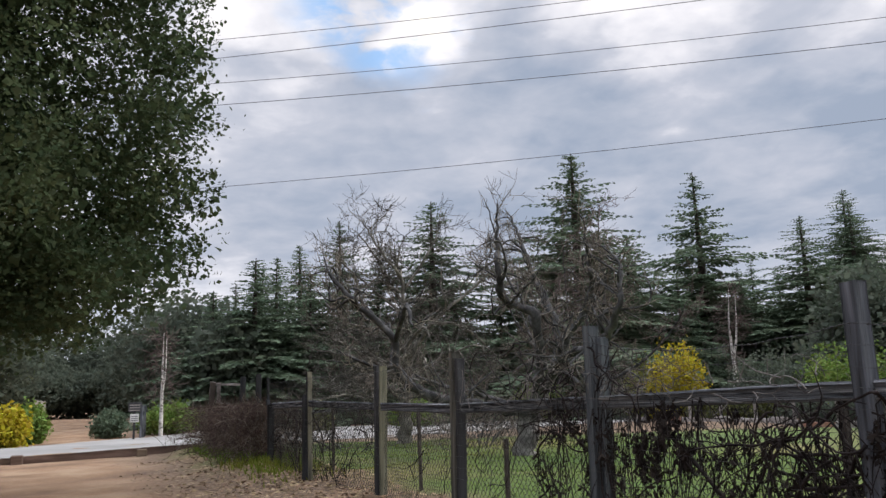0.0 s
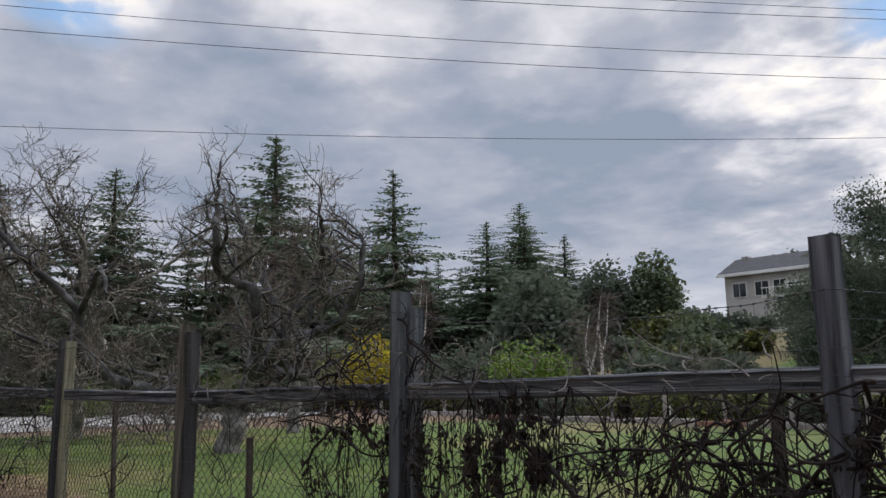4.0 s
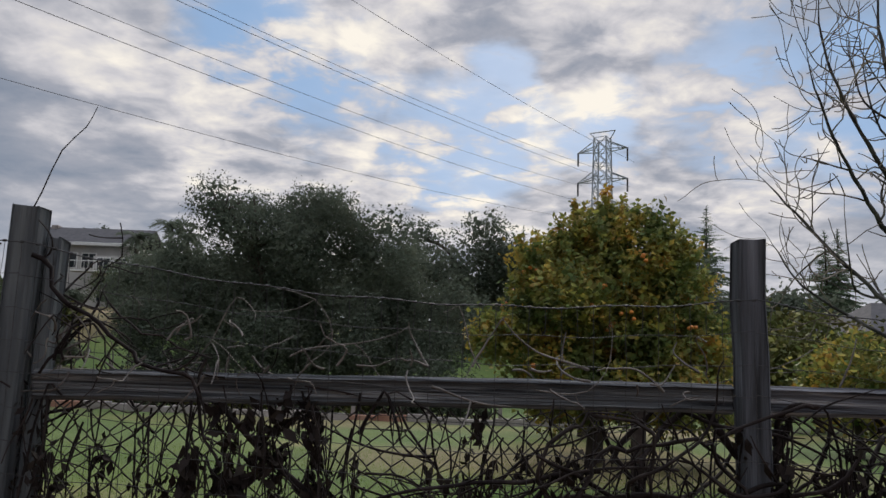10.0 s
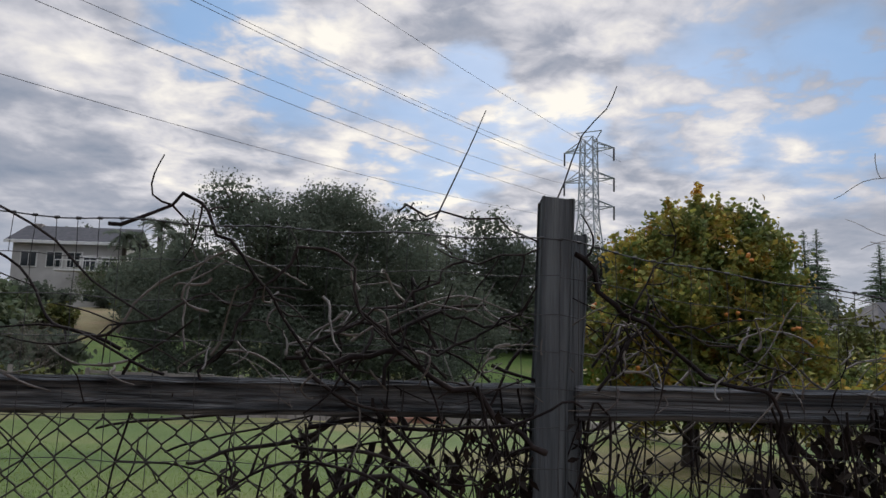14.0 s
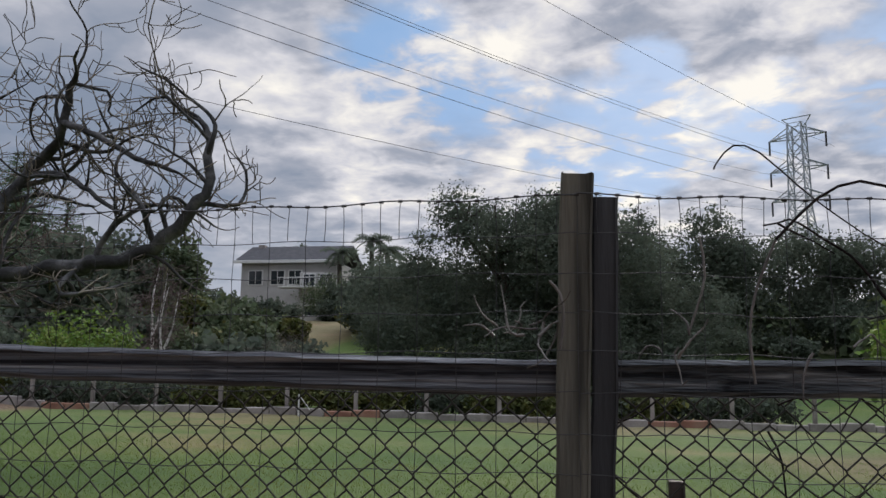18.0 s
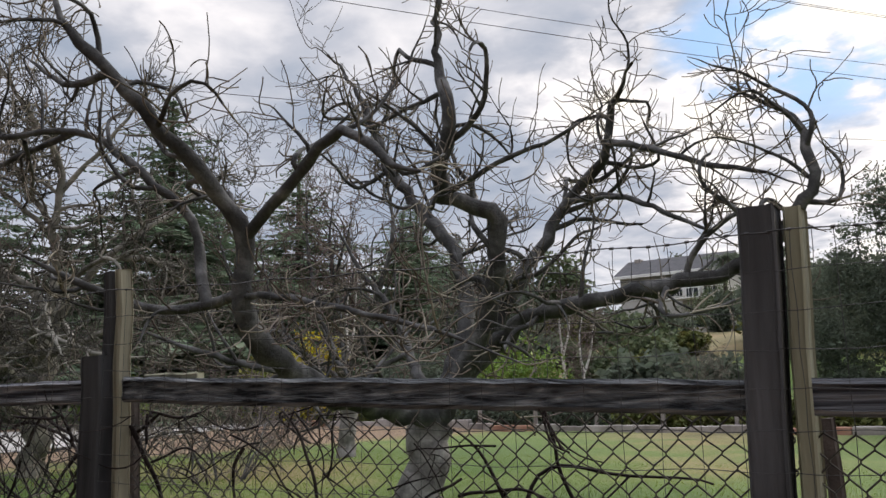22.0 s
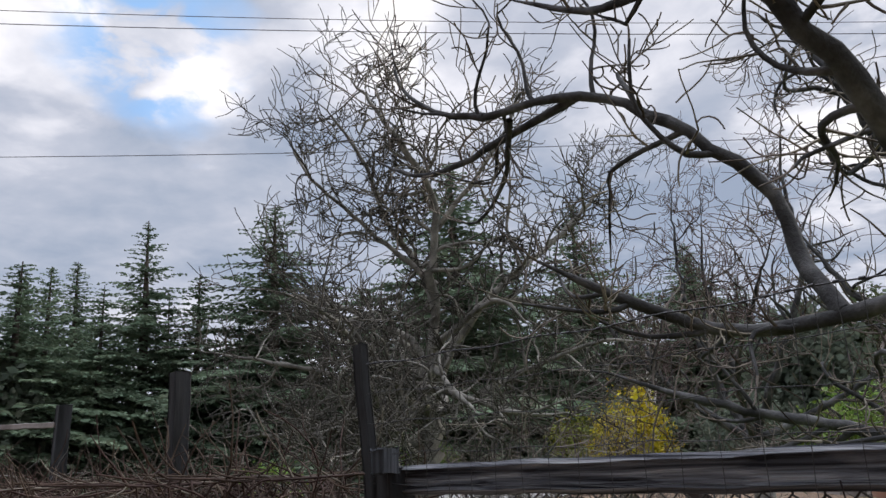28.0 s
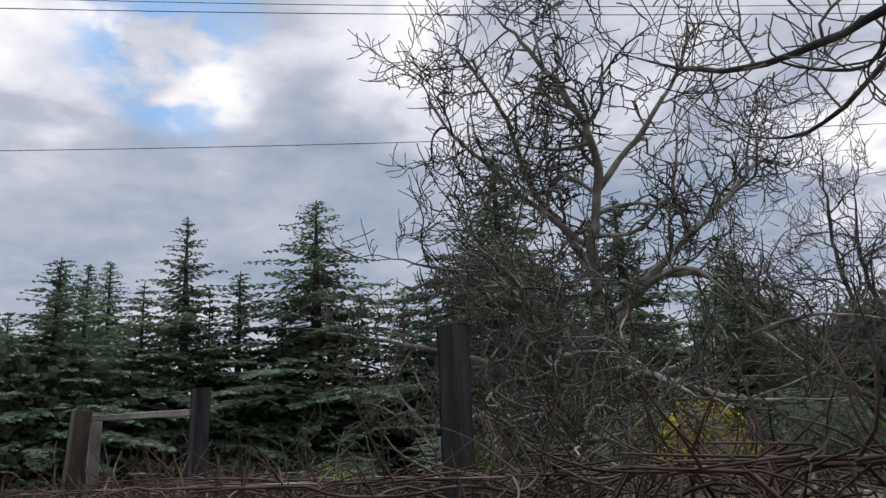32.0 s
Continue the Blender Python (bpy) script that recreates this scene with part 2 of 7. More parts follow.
M_WOOD_LICHEN = material("lichen-greyed wood", [(0.05, 0.05, 0.043), (0.11, 0.109, 0.09), (0.165, 0.162, 0.132), (0.235, 0.23, 0.19)], 14, 0.9, 0.8, 80, (1, 1, 0.07), "object", 0.3, stops=[0.33, 0.46, 0.58, 0.72])
M_WIRE = material("dull galvanised wire", [(0.03, 0.03, 0.033), (0.065, 0.065, 0.068)], 30, 0.55, 0.0, 90, vary=0.3, metal=0.6)
M_CHAIN = material("rusted chain wire", [(0.028, 0.027, 0.025), (0.075, 0.070, 0.064)], 12, 0.6, 0.0, 90, vary=0.3, metal=0.5)
M_STAKE = material("rusty steel stake", [(0.035, 0.028, 0.025), (0.09, 0.07, 0.06)], 12, 0.7, 0.3, 80, vary=0.3, metal=0.3)
M_VINE = material("dead vine stems", [(0.009, 0.007, 0.007), (0.019, 0.015, 0.015), (0.036, 0.029, 0.028)], 9, 0.9, 0.4, 90, per="island", vary=0.45)
M_VINE_PALE = material("bleached vine stems", [(0.065, 0.058, 0.054), (0.158, 0.144, 0.133)], 9, 0.85, 0.4, 90, per="island", vary=0.35)
M_DEADLEAF = material("withered dark leaves", [(0.012, 0.010, 0.010), (0.032, 0.025, 0.021)], 9, 0.9, 0.2, 60, per="island", vary=0.4)
M_BARK = material("grey fruit tree bark", [(0.06, 0.056, 0.054), (0.16, 0.152, 0.148), (0.30, 0.29, 0.28)], 6, 0.95, 0.8, 45, vary=0.35)
# same bark, darker than the trunk's: the backlit silhouette is in the colour
M_LIMB = material("grey limb bark darkened as backlit", [(0.025, 0.025, 0.025), (0.056, 0.056, 0.057), (0.134, 0.133, 0.133)], 5, 0.95, 0.8, 45, vary=0.35)
M_LICHEN = material("lichen-pale limb bark", [(0.079, 0.076, 0.066), (0.179, 0.17, 0.151), (0.331, 0.315, 0.276)], 5, 0.95, 0.8, 45, vary=0.35)
M_TWIG_PALE = material("pale lichen twigs", [(0.032, 0.031, 0.027), (0.067, 0.062, 0.053), (0.118, 0.109, 0.094)], 3, 0.95, 0.0, 30, per="island", vary=0.35)
M_FRUIT = material("orange ripe fruit", [(0.42, 0.14, 0.025), (0.52, 0.19, 0.03)], 6, 0.4, 0.0, 20, vary=0.15)
M_TWIG = material("grey brown twigs", [(0.053, 0.046, 0.036), (0.12, 0.104, 0.088), (0.255, 0.225, 0.187)], 3, 0.95, 0.0, 30, per="island", vary=0.35)
M_TWIG_RED = material("reddish twigs", [(0.065, 0.049, 0.046), (0.143, 0.109, 0.099)], 3, 0.95, 0.0, 30, per="island", vary=0.35)
M_BRAMBLE = material("brown bramble stems", [(0.026, 0.018, 0.015), (0.057, 0.039, 0.032), (0.115, 0.084, 0.068)], 5, 0.9, 0.0, 40, per="island", vary=0.4)
M_BEAM = material("brown barrier timber", [(0.06, 0.04, 0.028), (0.13, 0.09, 0.062), (0.20, 0.145, 0.105)], 6, 0.9, 0.5, 40, (1, 0.15, 1), "object", 0.25)
M_BIRCH = material("white birch bark", [(0.10, 0.09, 0.08), (0.55, 0.53, 0.50), (0.7, 0.68, 0.65)], 5, 0.8, 0.3, 30, (1, 1, 2.5), vary=0.2)
M_TRUNK = material("brown trunk bark", [(0.02, 0.016, 0.013), (0.055, 0.044, 0.036), (0.09, 0.075, 0.06)], 5, 0.95, 0.8, 25, (1, 1, 0.35), vary=0.3)
# needle colours are lightened to stand in for distance haze
M_FIR = material("blue green conifer needles paled by haze", [(0.068, 0.1, 0.066), (0.113, 0.154, 0.1), (0.159, 0.198, 0.133)], 0.6, 0.9, 0.0, 6, per="island", vary=0.35, translucent=0.25)
M_OAK = material("dark live oak leaves", [(0.064, 0.081, 0.061), (0.095, 0.115, 0.086), (0.127, 0.145, 0.109)], 0.7, 0.95, 0.0, 6, per="island", vary=0.25, translucent=0.45)
M_OAK_NEAR = material("glossy live oak leaves", [(0.027, 0.044, 0.021), (0.054, 0.077, 0.037), (0.1, 0.125, 0.059)], 1.2, 0.8, 0.0, 9, per="island", vary=0.3, translucent=0.4)
M_LIME = material("fresh green leaves", [(0.075, 0.12, 0.025), (0.13, 0.20, 0.04), (0.20, 0.26, 0.06)], 0.9, 0.6, 0.0, 6, per="island", vary=0.35, translucent=0.25)
M_LEAF = material("green slope leaves", [(0.055, 0.075, 0.040), (0.085, 0.110, 0.055), (0.125, 0.145, 0.075)], 0.9, 0.8, 0.0, 6, per="island", vary=0.3, translucent=0.3)
M_GOLD = material("yellow autumn leaves", [(0.20, 0.17, 0.012), (0.38, 0.31, 0.02), (0.30, 0.27, 0.03)], 0.9, 0.6, 0.0, 6, per="island", vary=0.35, translucent=0.3)
M_CHART = material("yellow-green spring leaves", [(0.09, 0.109, 0.015), (0.15, 0.165, 0.021), (0.217, 0.203, 0.03)], 0.9, 0.6, 0.0, 6, per="island", vary=0.4, translucent=0.3)
M_PERS = material("turning autumn leaves", [(0.074, 0.105, 0.035), (0.134, 0.159, 0.046), (0.269, 0.235, 0.056), (0.457, 0.255, 0.047)], 2.2, 0.6, 0.0, 7, per="island", vary=0.45,
                  translucent=0.4, stops=[0.34, 0.46, 0.57, 0.70])
M_HEDGE = material("olive hedge leaves", [(0.035, 0.044, 0.018), (0.09, 0.10, 0.03), (0.19, 0.175, 0.05)], 0.9, 0.7, 0.0, 6, per="island", vary=0.4, translucent=0.15)
M_GRASS = material("lawn grass", [(0.067, 0.123, 0.013), (0.11, 0.162, 0.02), (0.233, 0.193, 0.048)], 0.35, 0.8, 0.0, 7, per="island", vary=0.4, translucent=0.3, stops=[0.3, 0.52, 0.72])
M_LITTER = material("dry fallen leaves", [(0.12, 0.075, 0.04), (0.24, 0.16, 0.09), (0.36, 0.26, 0.17)], 3, 0.9, 0.0, 20, per="island", vary=0.4)
M_ROAD = material("pale worn concrete road", [(0.20, 0.195, 0.185), (0.25, 0.245, 0.235), (0.31, 0.305, 0.29)], 0.4, 0.9, 0.2, 20, vary=0.12)
M_STONE = material("grey brown edging", [(0.14, 0.12, 0.11), (0.26, 0.235, 0.22), (0.34, 0.31, 0.29)], 1.5, 0.95, 0.4, 25, vary=0.25)
# pale blue-grey, with the haze of distance put into the colour
M_STEEL = material("galvanised lattice steel paled by haze", [(0.24, 0.27, 0.3), (0.39, 0.42, 0.45)], 1.5, 0.6, 0.0, 15, vary=0.15, metal=0.4)
M_CABLE = material("dark power cable", [(0.03, 0.03, 0.035), (0.05, 0.05, 0.055)], 1.0, 0.6, 0.0, 10, vary=0.2)
M_WALL = material("cream stucco", [(0.338, 0.329, 0.314), (0.438, 0.427, 0.408)], 0.8, 0.9, 0.2, 20, vary=0.08)
M_ROOF = material("dark shingle roof", [(0.030, 0.031, 0.036), (0.058, 0.058, 0.066)], 2.5, 0.9, 0.3, 20, vary=0.25)
M_TRIM = material("white painted trim", [(0.52, 0.52, 0.50), (0.62, 0.62, 0.60)], 2.0, 0.6, 0.0, 20, vary=0.05)
M_BRICK = material("reddish low wall", [(0.16, 0.07, 0.05), (0.26, 0.13, 0.09), (0.30, 0.2, 0.15)], 1.2, 0.9, 0.3, 20, vary=0.2)
M_GLASS = bpy.data.materials.new("dark window glass")
M_GLASS.use_nodes = True
M_GLASS.node_tree.nodes["Principled BSDF"].inputs["Base Color"].default_value = (0.02, 0.025, 0.03, 1)
M_GLASS.node_tree.nodes["Principled BSDF"].inputs["Roughness"].default_value = 0.08


for m_ in (M_VINE, M_DEADLEAF, M_BRAMBLE, M_LIMB, M_LICHEN, M_TWIG, M_TWIG_PALE, M_TWIG_RED, M_RAIL, M_WOOD, M_WOOD_LICHEN, M_WOOD_DARK, M_GRASS):
    m_.node_tree.nodes["Principled BSDF"].inputs["Specular IOR Level"].default_value = 0.12
for m_ in (M_FIR, M_OAK, M_OAK_NEAR, M_LIME, M_GOLD, M_PERS, M_HEDGE):
    m_.node_tree.nodes["Principled BSDF"].inputs["Specular IOR Level"].default_value = 0.2


# ---- mesh tools ----
def quick_mesh(name, verts, faces, smooth=False):
    """A mesh from arrays; faces all have the same number of corners."""
    verts, faces = np.asarray(verts, np.float32), np.asarray(faces, np.int32)
    me = bpy.data.meshes.new(name)
    k = faces.shape[1]
    me.vertices.add(len(verts))
    me.vertices.foreach_set("co", verts.ravel())
    me.loops.add(faces.size)
    me.loops.foreach_set("vertex_index", faces.ravel())
    me.polygons.add(len(faces))
    me.polygons.foreach_set("loop_start", np.arange(len(faces), dtype=np.int32) * k)
    if smooth:
        me.polygons.foreach_set("use_smooth", np.ones(len(faces), bool))
    me.update(calc_edges=True)
    me.validate()
    return me


def tube_arrays(lines, sides):
    vs, fs, base = [], [], 0
    ang = np.arange(sides) * (2 * math.pi / sides)
    ca, sa = np.cos(ang), np.sin(ang)
    quad = np.arange(sides)
    nxt = (quad + 1) % sides
    for pts, rad in lines:
        pts = np.asarray(pts, float)
        n = len(pts)
        rad = np.broadcast_to(np.asarray(rad, float), (n,))
        tan = np.empty_like(pts)
        tan[1:-1] = pts[2:] - pts[:-2]
        tan[0], tan[-1] = pts[1] - pts[0], pts[-1] - pts[-2]
        tan /= np.linalg.norm(tan, axis=1)[:, None] + 1e-9
        mean = np.abs(tan).mean(0)
        ref = np.zeros(3)
        ref[int(np.argmin(mean))] = 1
        a = ref - tan * (tan @ ref)[:, None]
        a /= np.linalg.norm(a, axis=1)[:, None] + 1e-9
        b = np.stack((tan[:, 1] * a[:, 2] - tan[:, 2] * a[:, 1], tan[:, 2] * a[:, 0] - tan[:, 0] * a[:, 2], tan[:, 0] * a[:, 1] - tan[:, 1] * a[:, 0]), 1)
        ring = pts[:, None] + rad[:, None, None] * (a[:, None] * ca[None, :, None] + b[:, None] * sa[None, :, None])
        vs.append(ring.reshape(-1, 3))
        i = np.arange(n - 1)[:, None] * sides + base
        f = np.stack((i + quad, i + nxt, i + sides + nxt, i + sides + quad), 2)
        fs.append(f.reshape(-1, 4))
        base += n * sides
    return np.concatenate(vs), np.concatenate(fs)


def tube_mesh(name, lines, sides=4, smooth=True):
    return quick_mesh(name, *tube_arrays(lines, sides), smooth)


def part(name, data, mat, parent=None, label="", kind=""):
    """Links a bmesh or a mesh as one object under a thing or a part."""
    if isinstance(data, bmesh.types.BMesh):
        me = bpy.data.meshes.new(name)
        data.to_mesh(me)
        data.free()
    else:
        me = data
    if mat is not None and not me.materials:
        me.materials.append(mat)
    ob = new(name, me)
    ob.parent = parent
    if label:
        ob["label"] = label
    if kind:
        ob["kind"] = kind
    return ob


def thing(name, at=(0, 0, 0), label="", category="", group="", kind=""):
    ob = new(name)
    ob.location = at
    return tagged(ob, label, category, group, kind)


def spline(points, step=0.15):
    """A smooth line (Catmull-Rom) through a few way points."""
    p = [np.asarray(q, float) for q in points]
    p = [2 * p[0] - p[1], *p, 2 * p[-1] - p[-2]]
    out = []
    for a, b, c, d in zip(p, p[1:], p[2:], p[3:]):
        k = max(2, int(np.linalg.norm(c - b) / step))
        for i in range(k):
            t = i / k
            out.append(0.5 * (2 * b + (c - a) * t + (2 * a - 5 * b + 4 * c - d) * t * t + (3 * b - a - 3 * c + d) * t ** 3))
    out.append(p[-2])
    return np.array(out)


def rough_box(bm, size, at, rng, turn=None, cuts=6, wobble=0.004, bevel=0.006):
    """A timber: a box along z, cut across, slightly uneven, with worn edges."""
    sx, sy, sz = size
    rings = []
    for i in range(cuts + 1):
        z = sz * i / cuts
        dx, dy = rng.uniform(-wobble, wobble), rng.uniform(-wobble, wobble)
        ring = []
        for cx, cy in ((-1, -1), (1, -1), (1, 1), (-1, 1)):
            for ex, ey in (((1, 0), (0, 1)) if cx * cy > 0 else ((0, 1), (1, 0))):
                v = Vector((cx * (sx / 2 - bevel * ex) + dx, cy * (sy / 2 - bevel * ey) + dy, z + rng.uniform(-1, 1) * (wobble if i == cuts else 0)))
                ring.append(v)
        rings.append(ring)
    m = Matrix.Translation(at) @ (turn or Matrix())
    vr = [[bm.verts.new(m @ v) for v in r] for r in rings]
    for a, b in zip(vr, vr[1:]):
        for i in range(8):
            j = (i + 1) % 8
            bm.faces.new((a[i], a[j], b[j], b[i]))
    bm.faces.new(vr[-1])
    bm.faces.new(vr[0][::-1])


def timber(name, a, b, width, depth, mat, parent, rng, label="", cuts=10, wobble=0.004, face=None, bevel=0.006):
    """A timber from a to b; face: the way its width's normal looks."""
    a, b = Vector(a), Vector(b)
    z = (b - a).normalized()
    y = Vector(face or (0, 1, 0))
    x = y.cross(z).normalized()
    y = z.cross(x)
    bm = bmesh.new()
    rough_box(bm, (width, depth, (b - a).length), (0, 0, 0), rng, None, cuts, wobble, bevel)
    bmesh.ops.recalc_face_normals(bm, faces=bm.faces)
    rot = Matrix((x, y, z)).transposed().to_4x4()
    bm.transform(Matrix.Translation(a) @ rot)
    return part(name, bm, mat, parent, label)


def box_part(name, lo, hi, mat, parent=None, label="", bevel=0.01):
    bm = bmesh.new()
    bmesh.ops.create_cube(bm, size=1)
    lo, hi = Vector(lo), Vector(hi)
    for v in bm.verts:
        v.co = Vector([(lo[i] + hi[i]) / 2 + v.co[i] * (hi[i] - lo[i]) for i in range(3)])
    if bevel:
        bmesh.ops.bevel(bm, geom=bm.edges[:], offset=bevel, segments=1, affect="EDGES")
    return part(name, bm, mat, parent, label)


def leaf_arrays(centres, size, rng, long=1.5, droop=0.0, up=0.25):
    """Small pointed leaves (four corners) at the given places, turned at random."""
    n = len(centres)
    axis = rng.normal(size=(n, 3))
    axis[:, 2] = axis[:, 2] * 0.7 - droop
    axis /= np.linalg.norm(axis, axis=1)[:, None]
    other = rng.normal(size=(n, 3))
    other[:, 2] += up
    side = np.cross(axis, other)
    side /= np.linalg.norm(side, axis=1)[:, None] + 1e-9
    s = size * rng.uniform(0.6, 1.35, n)[:, None]
    tip = axis * s * long * 0.5
    half = side * s * 0.5
    nrm = np.cross(axis, side) * s * 0.12
    v = np.stack((centres - tip, centres + half + nrm, centres + tip, centres - half + nrm), 1).reshape(-1, 3)
    f = np.arange(n * 4).reshape(-1, 4)
    return v, f


def crown_points(lobes, n, rng, shell=0.45, clump=0.25, per=7):
    """Places of leaves: in clumps near the outside of several uneven lobes (centre, radii)."""
    vol = np.array([r[0] * r[1] * r[2] for _, r in lobes]) ** (2 / 3)
    which = rng.choice(len(lobes), n // per + 1, p=vol / vol.sum())
    d = rng.normal(size=(len(which), 3))
    d /= np.linalg.norm(d, axis=1)[:, None]
    rad = 1 - shell * rng.random(len(which)) ** 1.6
    bump = 1 + 0.16 * np.sin(d[:, 0] * 7 + which) * np.cos(d[:, 2] * 6 + d[:, 1] * 5)
    c = np.array([lobes[i][0] for i in which], float)
    r = np.array([lobes[i][1] for i in which], float)
    p = c + d * r * (rad * bump)[:, None]
    p = np.repeat(p, per, 0)
    return p + rng.normal(size=p.shape) * clump


def bend_walk(start, way, length, steps, rng, wander=0.25, lift=0.1, kink=0.0):
    """A crooked branch line."""
    p, d = np.array(start, float), np.array(way, float)
    d /= np.linalg.norm(d)
    out, curl = [p.copy()], rng.normal(size=3) * wander
    for i in range(steps):
        curl = curl * 0.6 + rng.normal(size=3) * wander * 0.6
        if kink and rng.random() < kink:
            curl += rng.normal(size=3) * 0.7
        d = d + curl * 0.5 + np.array((0, 0, lift))
        d /= np.linalg.norm(d)
        p = p + d * (length / steps)
        out.append(p.copy())
    return np.array(out)


def branch_out(parent, rng, levels, wood, twigs, density=4.0, spread=0.9, lift=0.10, ratio=0.42, floor=0.3, kink=0.1, twig_len=0.45, reach=1.0):
    """Side branches along a limb (points, radii), down to twigs."""
    pts, rad = parent
    seg = np.linalg.norm(np.diff(pts, axis=0), axis=1)
    total = seg.sum()
    n = max(1, int(total * density))
    acc = np.concatenate(([0], np.cumsum(seg)))
    for k in range(n):
        u = (k + rng.random()) / n
        if u < floor:
            continue
        s = u * total
        i = min(len(seg) - 1, int(np.searchsorted(acc, s)) - 1)
        i = max(i, 0)
        here = pts[i] + (pts[i + 1] - pts[i]) * ((s - acc[i]) / seg[i])
        tan = (pts[i + 1] - pts[i]) / seg[i]
        side = rng.normal(size=3)
        side -= tan * (side @ tan)
        side /= np.linalg.norm(side)
        way = tan * (1 - spread * 0.6) + side * spread + np.array((0, 0, 0.12))
        r = rad[i]
        if levels > 1:
            length = total * ratio * (1.15 - 0.6 * u) * rng.uniform(0.6, 1.2)
            length = min(max(length, 0.22), reach * rng.uniform(0.6, 1.2))
            q = bend_walk(here, way, length, max(5, int(length / 0.075)), rng, 0.34, lift * 0.6, kink)
            r0 = min(r * 0.55, 0.02 * length + 0.006)
            rr = np.linspace(r0, max(r0 * 0.4, 0.0045), len(q))
            (wood if r0 > 0.012 else twigs).append((q, rr))
            branch_out((q, rr), rng, levels - 1, wood, twigs, density * 1.7, spread, lift, ratio, 0.12, kink, twig_len, reach * 0.5)
        else:
            length = twig_len * rng.uniform(0.4, 1.2)
            q = bend_walk(here, way - np.array((0, 0, 0.2)), length, 7, rng, 0.26 + 0.5 * kink, 0.03 + lift * 1.1, 0.5 * kink)
            twigs.append((q, np.linspace(min(r * 0.9, 0.0095), 0.0048, len(q))))
    # the limb's own end
    q = bend_walk(pts[-1], pts[-1] - pts[-2], twig_len, 5, rng, 0.3, lift)
    twigs.append((q, np.linspace(min(rad[-1], 0.0075), 0.0035, len(q))))


# ---- ground ----
def smoothstep(a, b, v):
    t = np.clip((np.asarray(v, float) - a) / (b - a), 0, 1)
    return t * t * (3 - 2 * t)


def fence_y(x):
    """The fence line, from the right to the corner post."""
    return np.interp(x, [-14.4, -9.3, -7.2, -4.7, -2.4, 0, 2.2, 4.5, 9.2], [1.35, 1.55, 1.5, 1.64, 2.0, 2.0, 2.18, 2.22, 2.3])


def ground_z(x, y):
    x, y = np.asarray(x, float), np.asarray(y, float)
    trail = 0.10 + 0.013 * (7 - np.clip(x, -30, 20)) + 0.012 * np.clip(-30 - x, 0, 200)
    bank = np.interp(x, [-14, -7, -4.5, 0, 8], [0.54, 0.48, 0.34, 0.30, 0.26])
    field = np.interp(x, [-30, -14, -7, 0, 12], [0.45, 0.5, 0.46, 0.36, 0.28]) - 0.011 * np.clip(y - 2, 0, 20)
    fy = fence_y(x)
    near = trail + (np.maximum(bank, trail) - trail) * smoothstep(fy - 1.5, fy - 0.1, y)
    z = near + (field - near) * smoothstep(fy - 0.1, fy + 0.8, y)
    west = smoothstep(-14.6, -17, x)
    z = z * (1 - west) + (0.42 + 0.012 * np.clip(-30 - x, 0, 200)) * west
    hill = 5.2 * smoothstep(26, 66, y) + 5.5 * smoothstep(76, 200, y)
    rough = 0.02 * np.sin(x * 1.7 + 0.6 * np.sin(y * 2.1)) * np.cos(y * 1.3) + 0.012 * np.sin(x * 4.1 + y * 3.3)
    return z + hill + rough


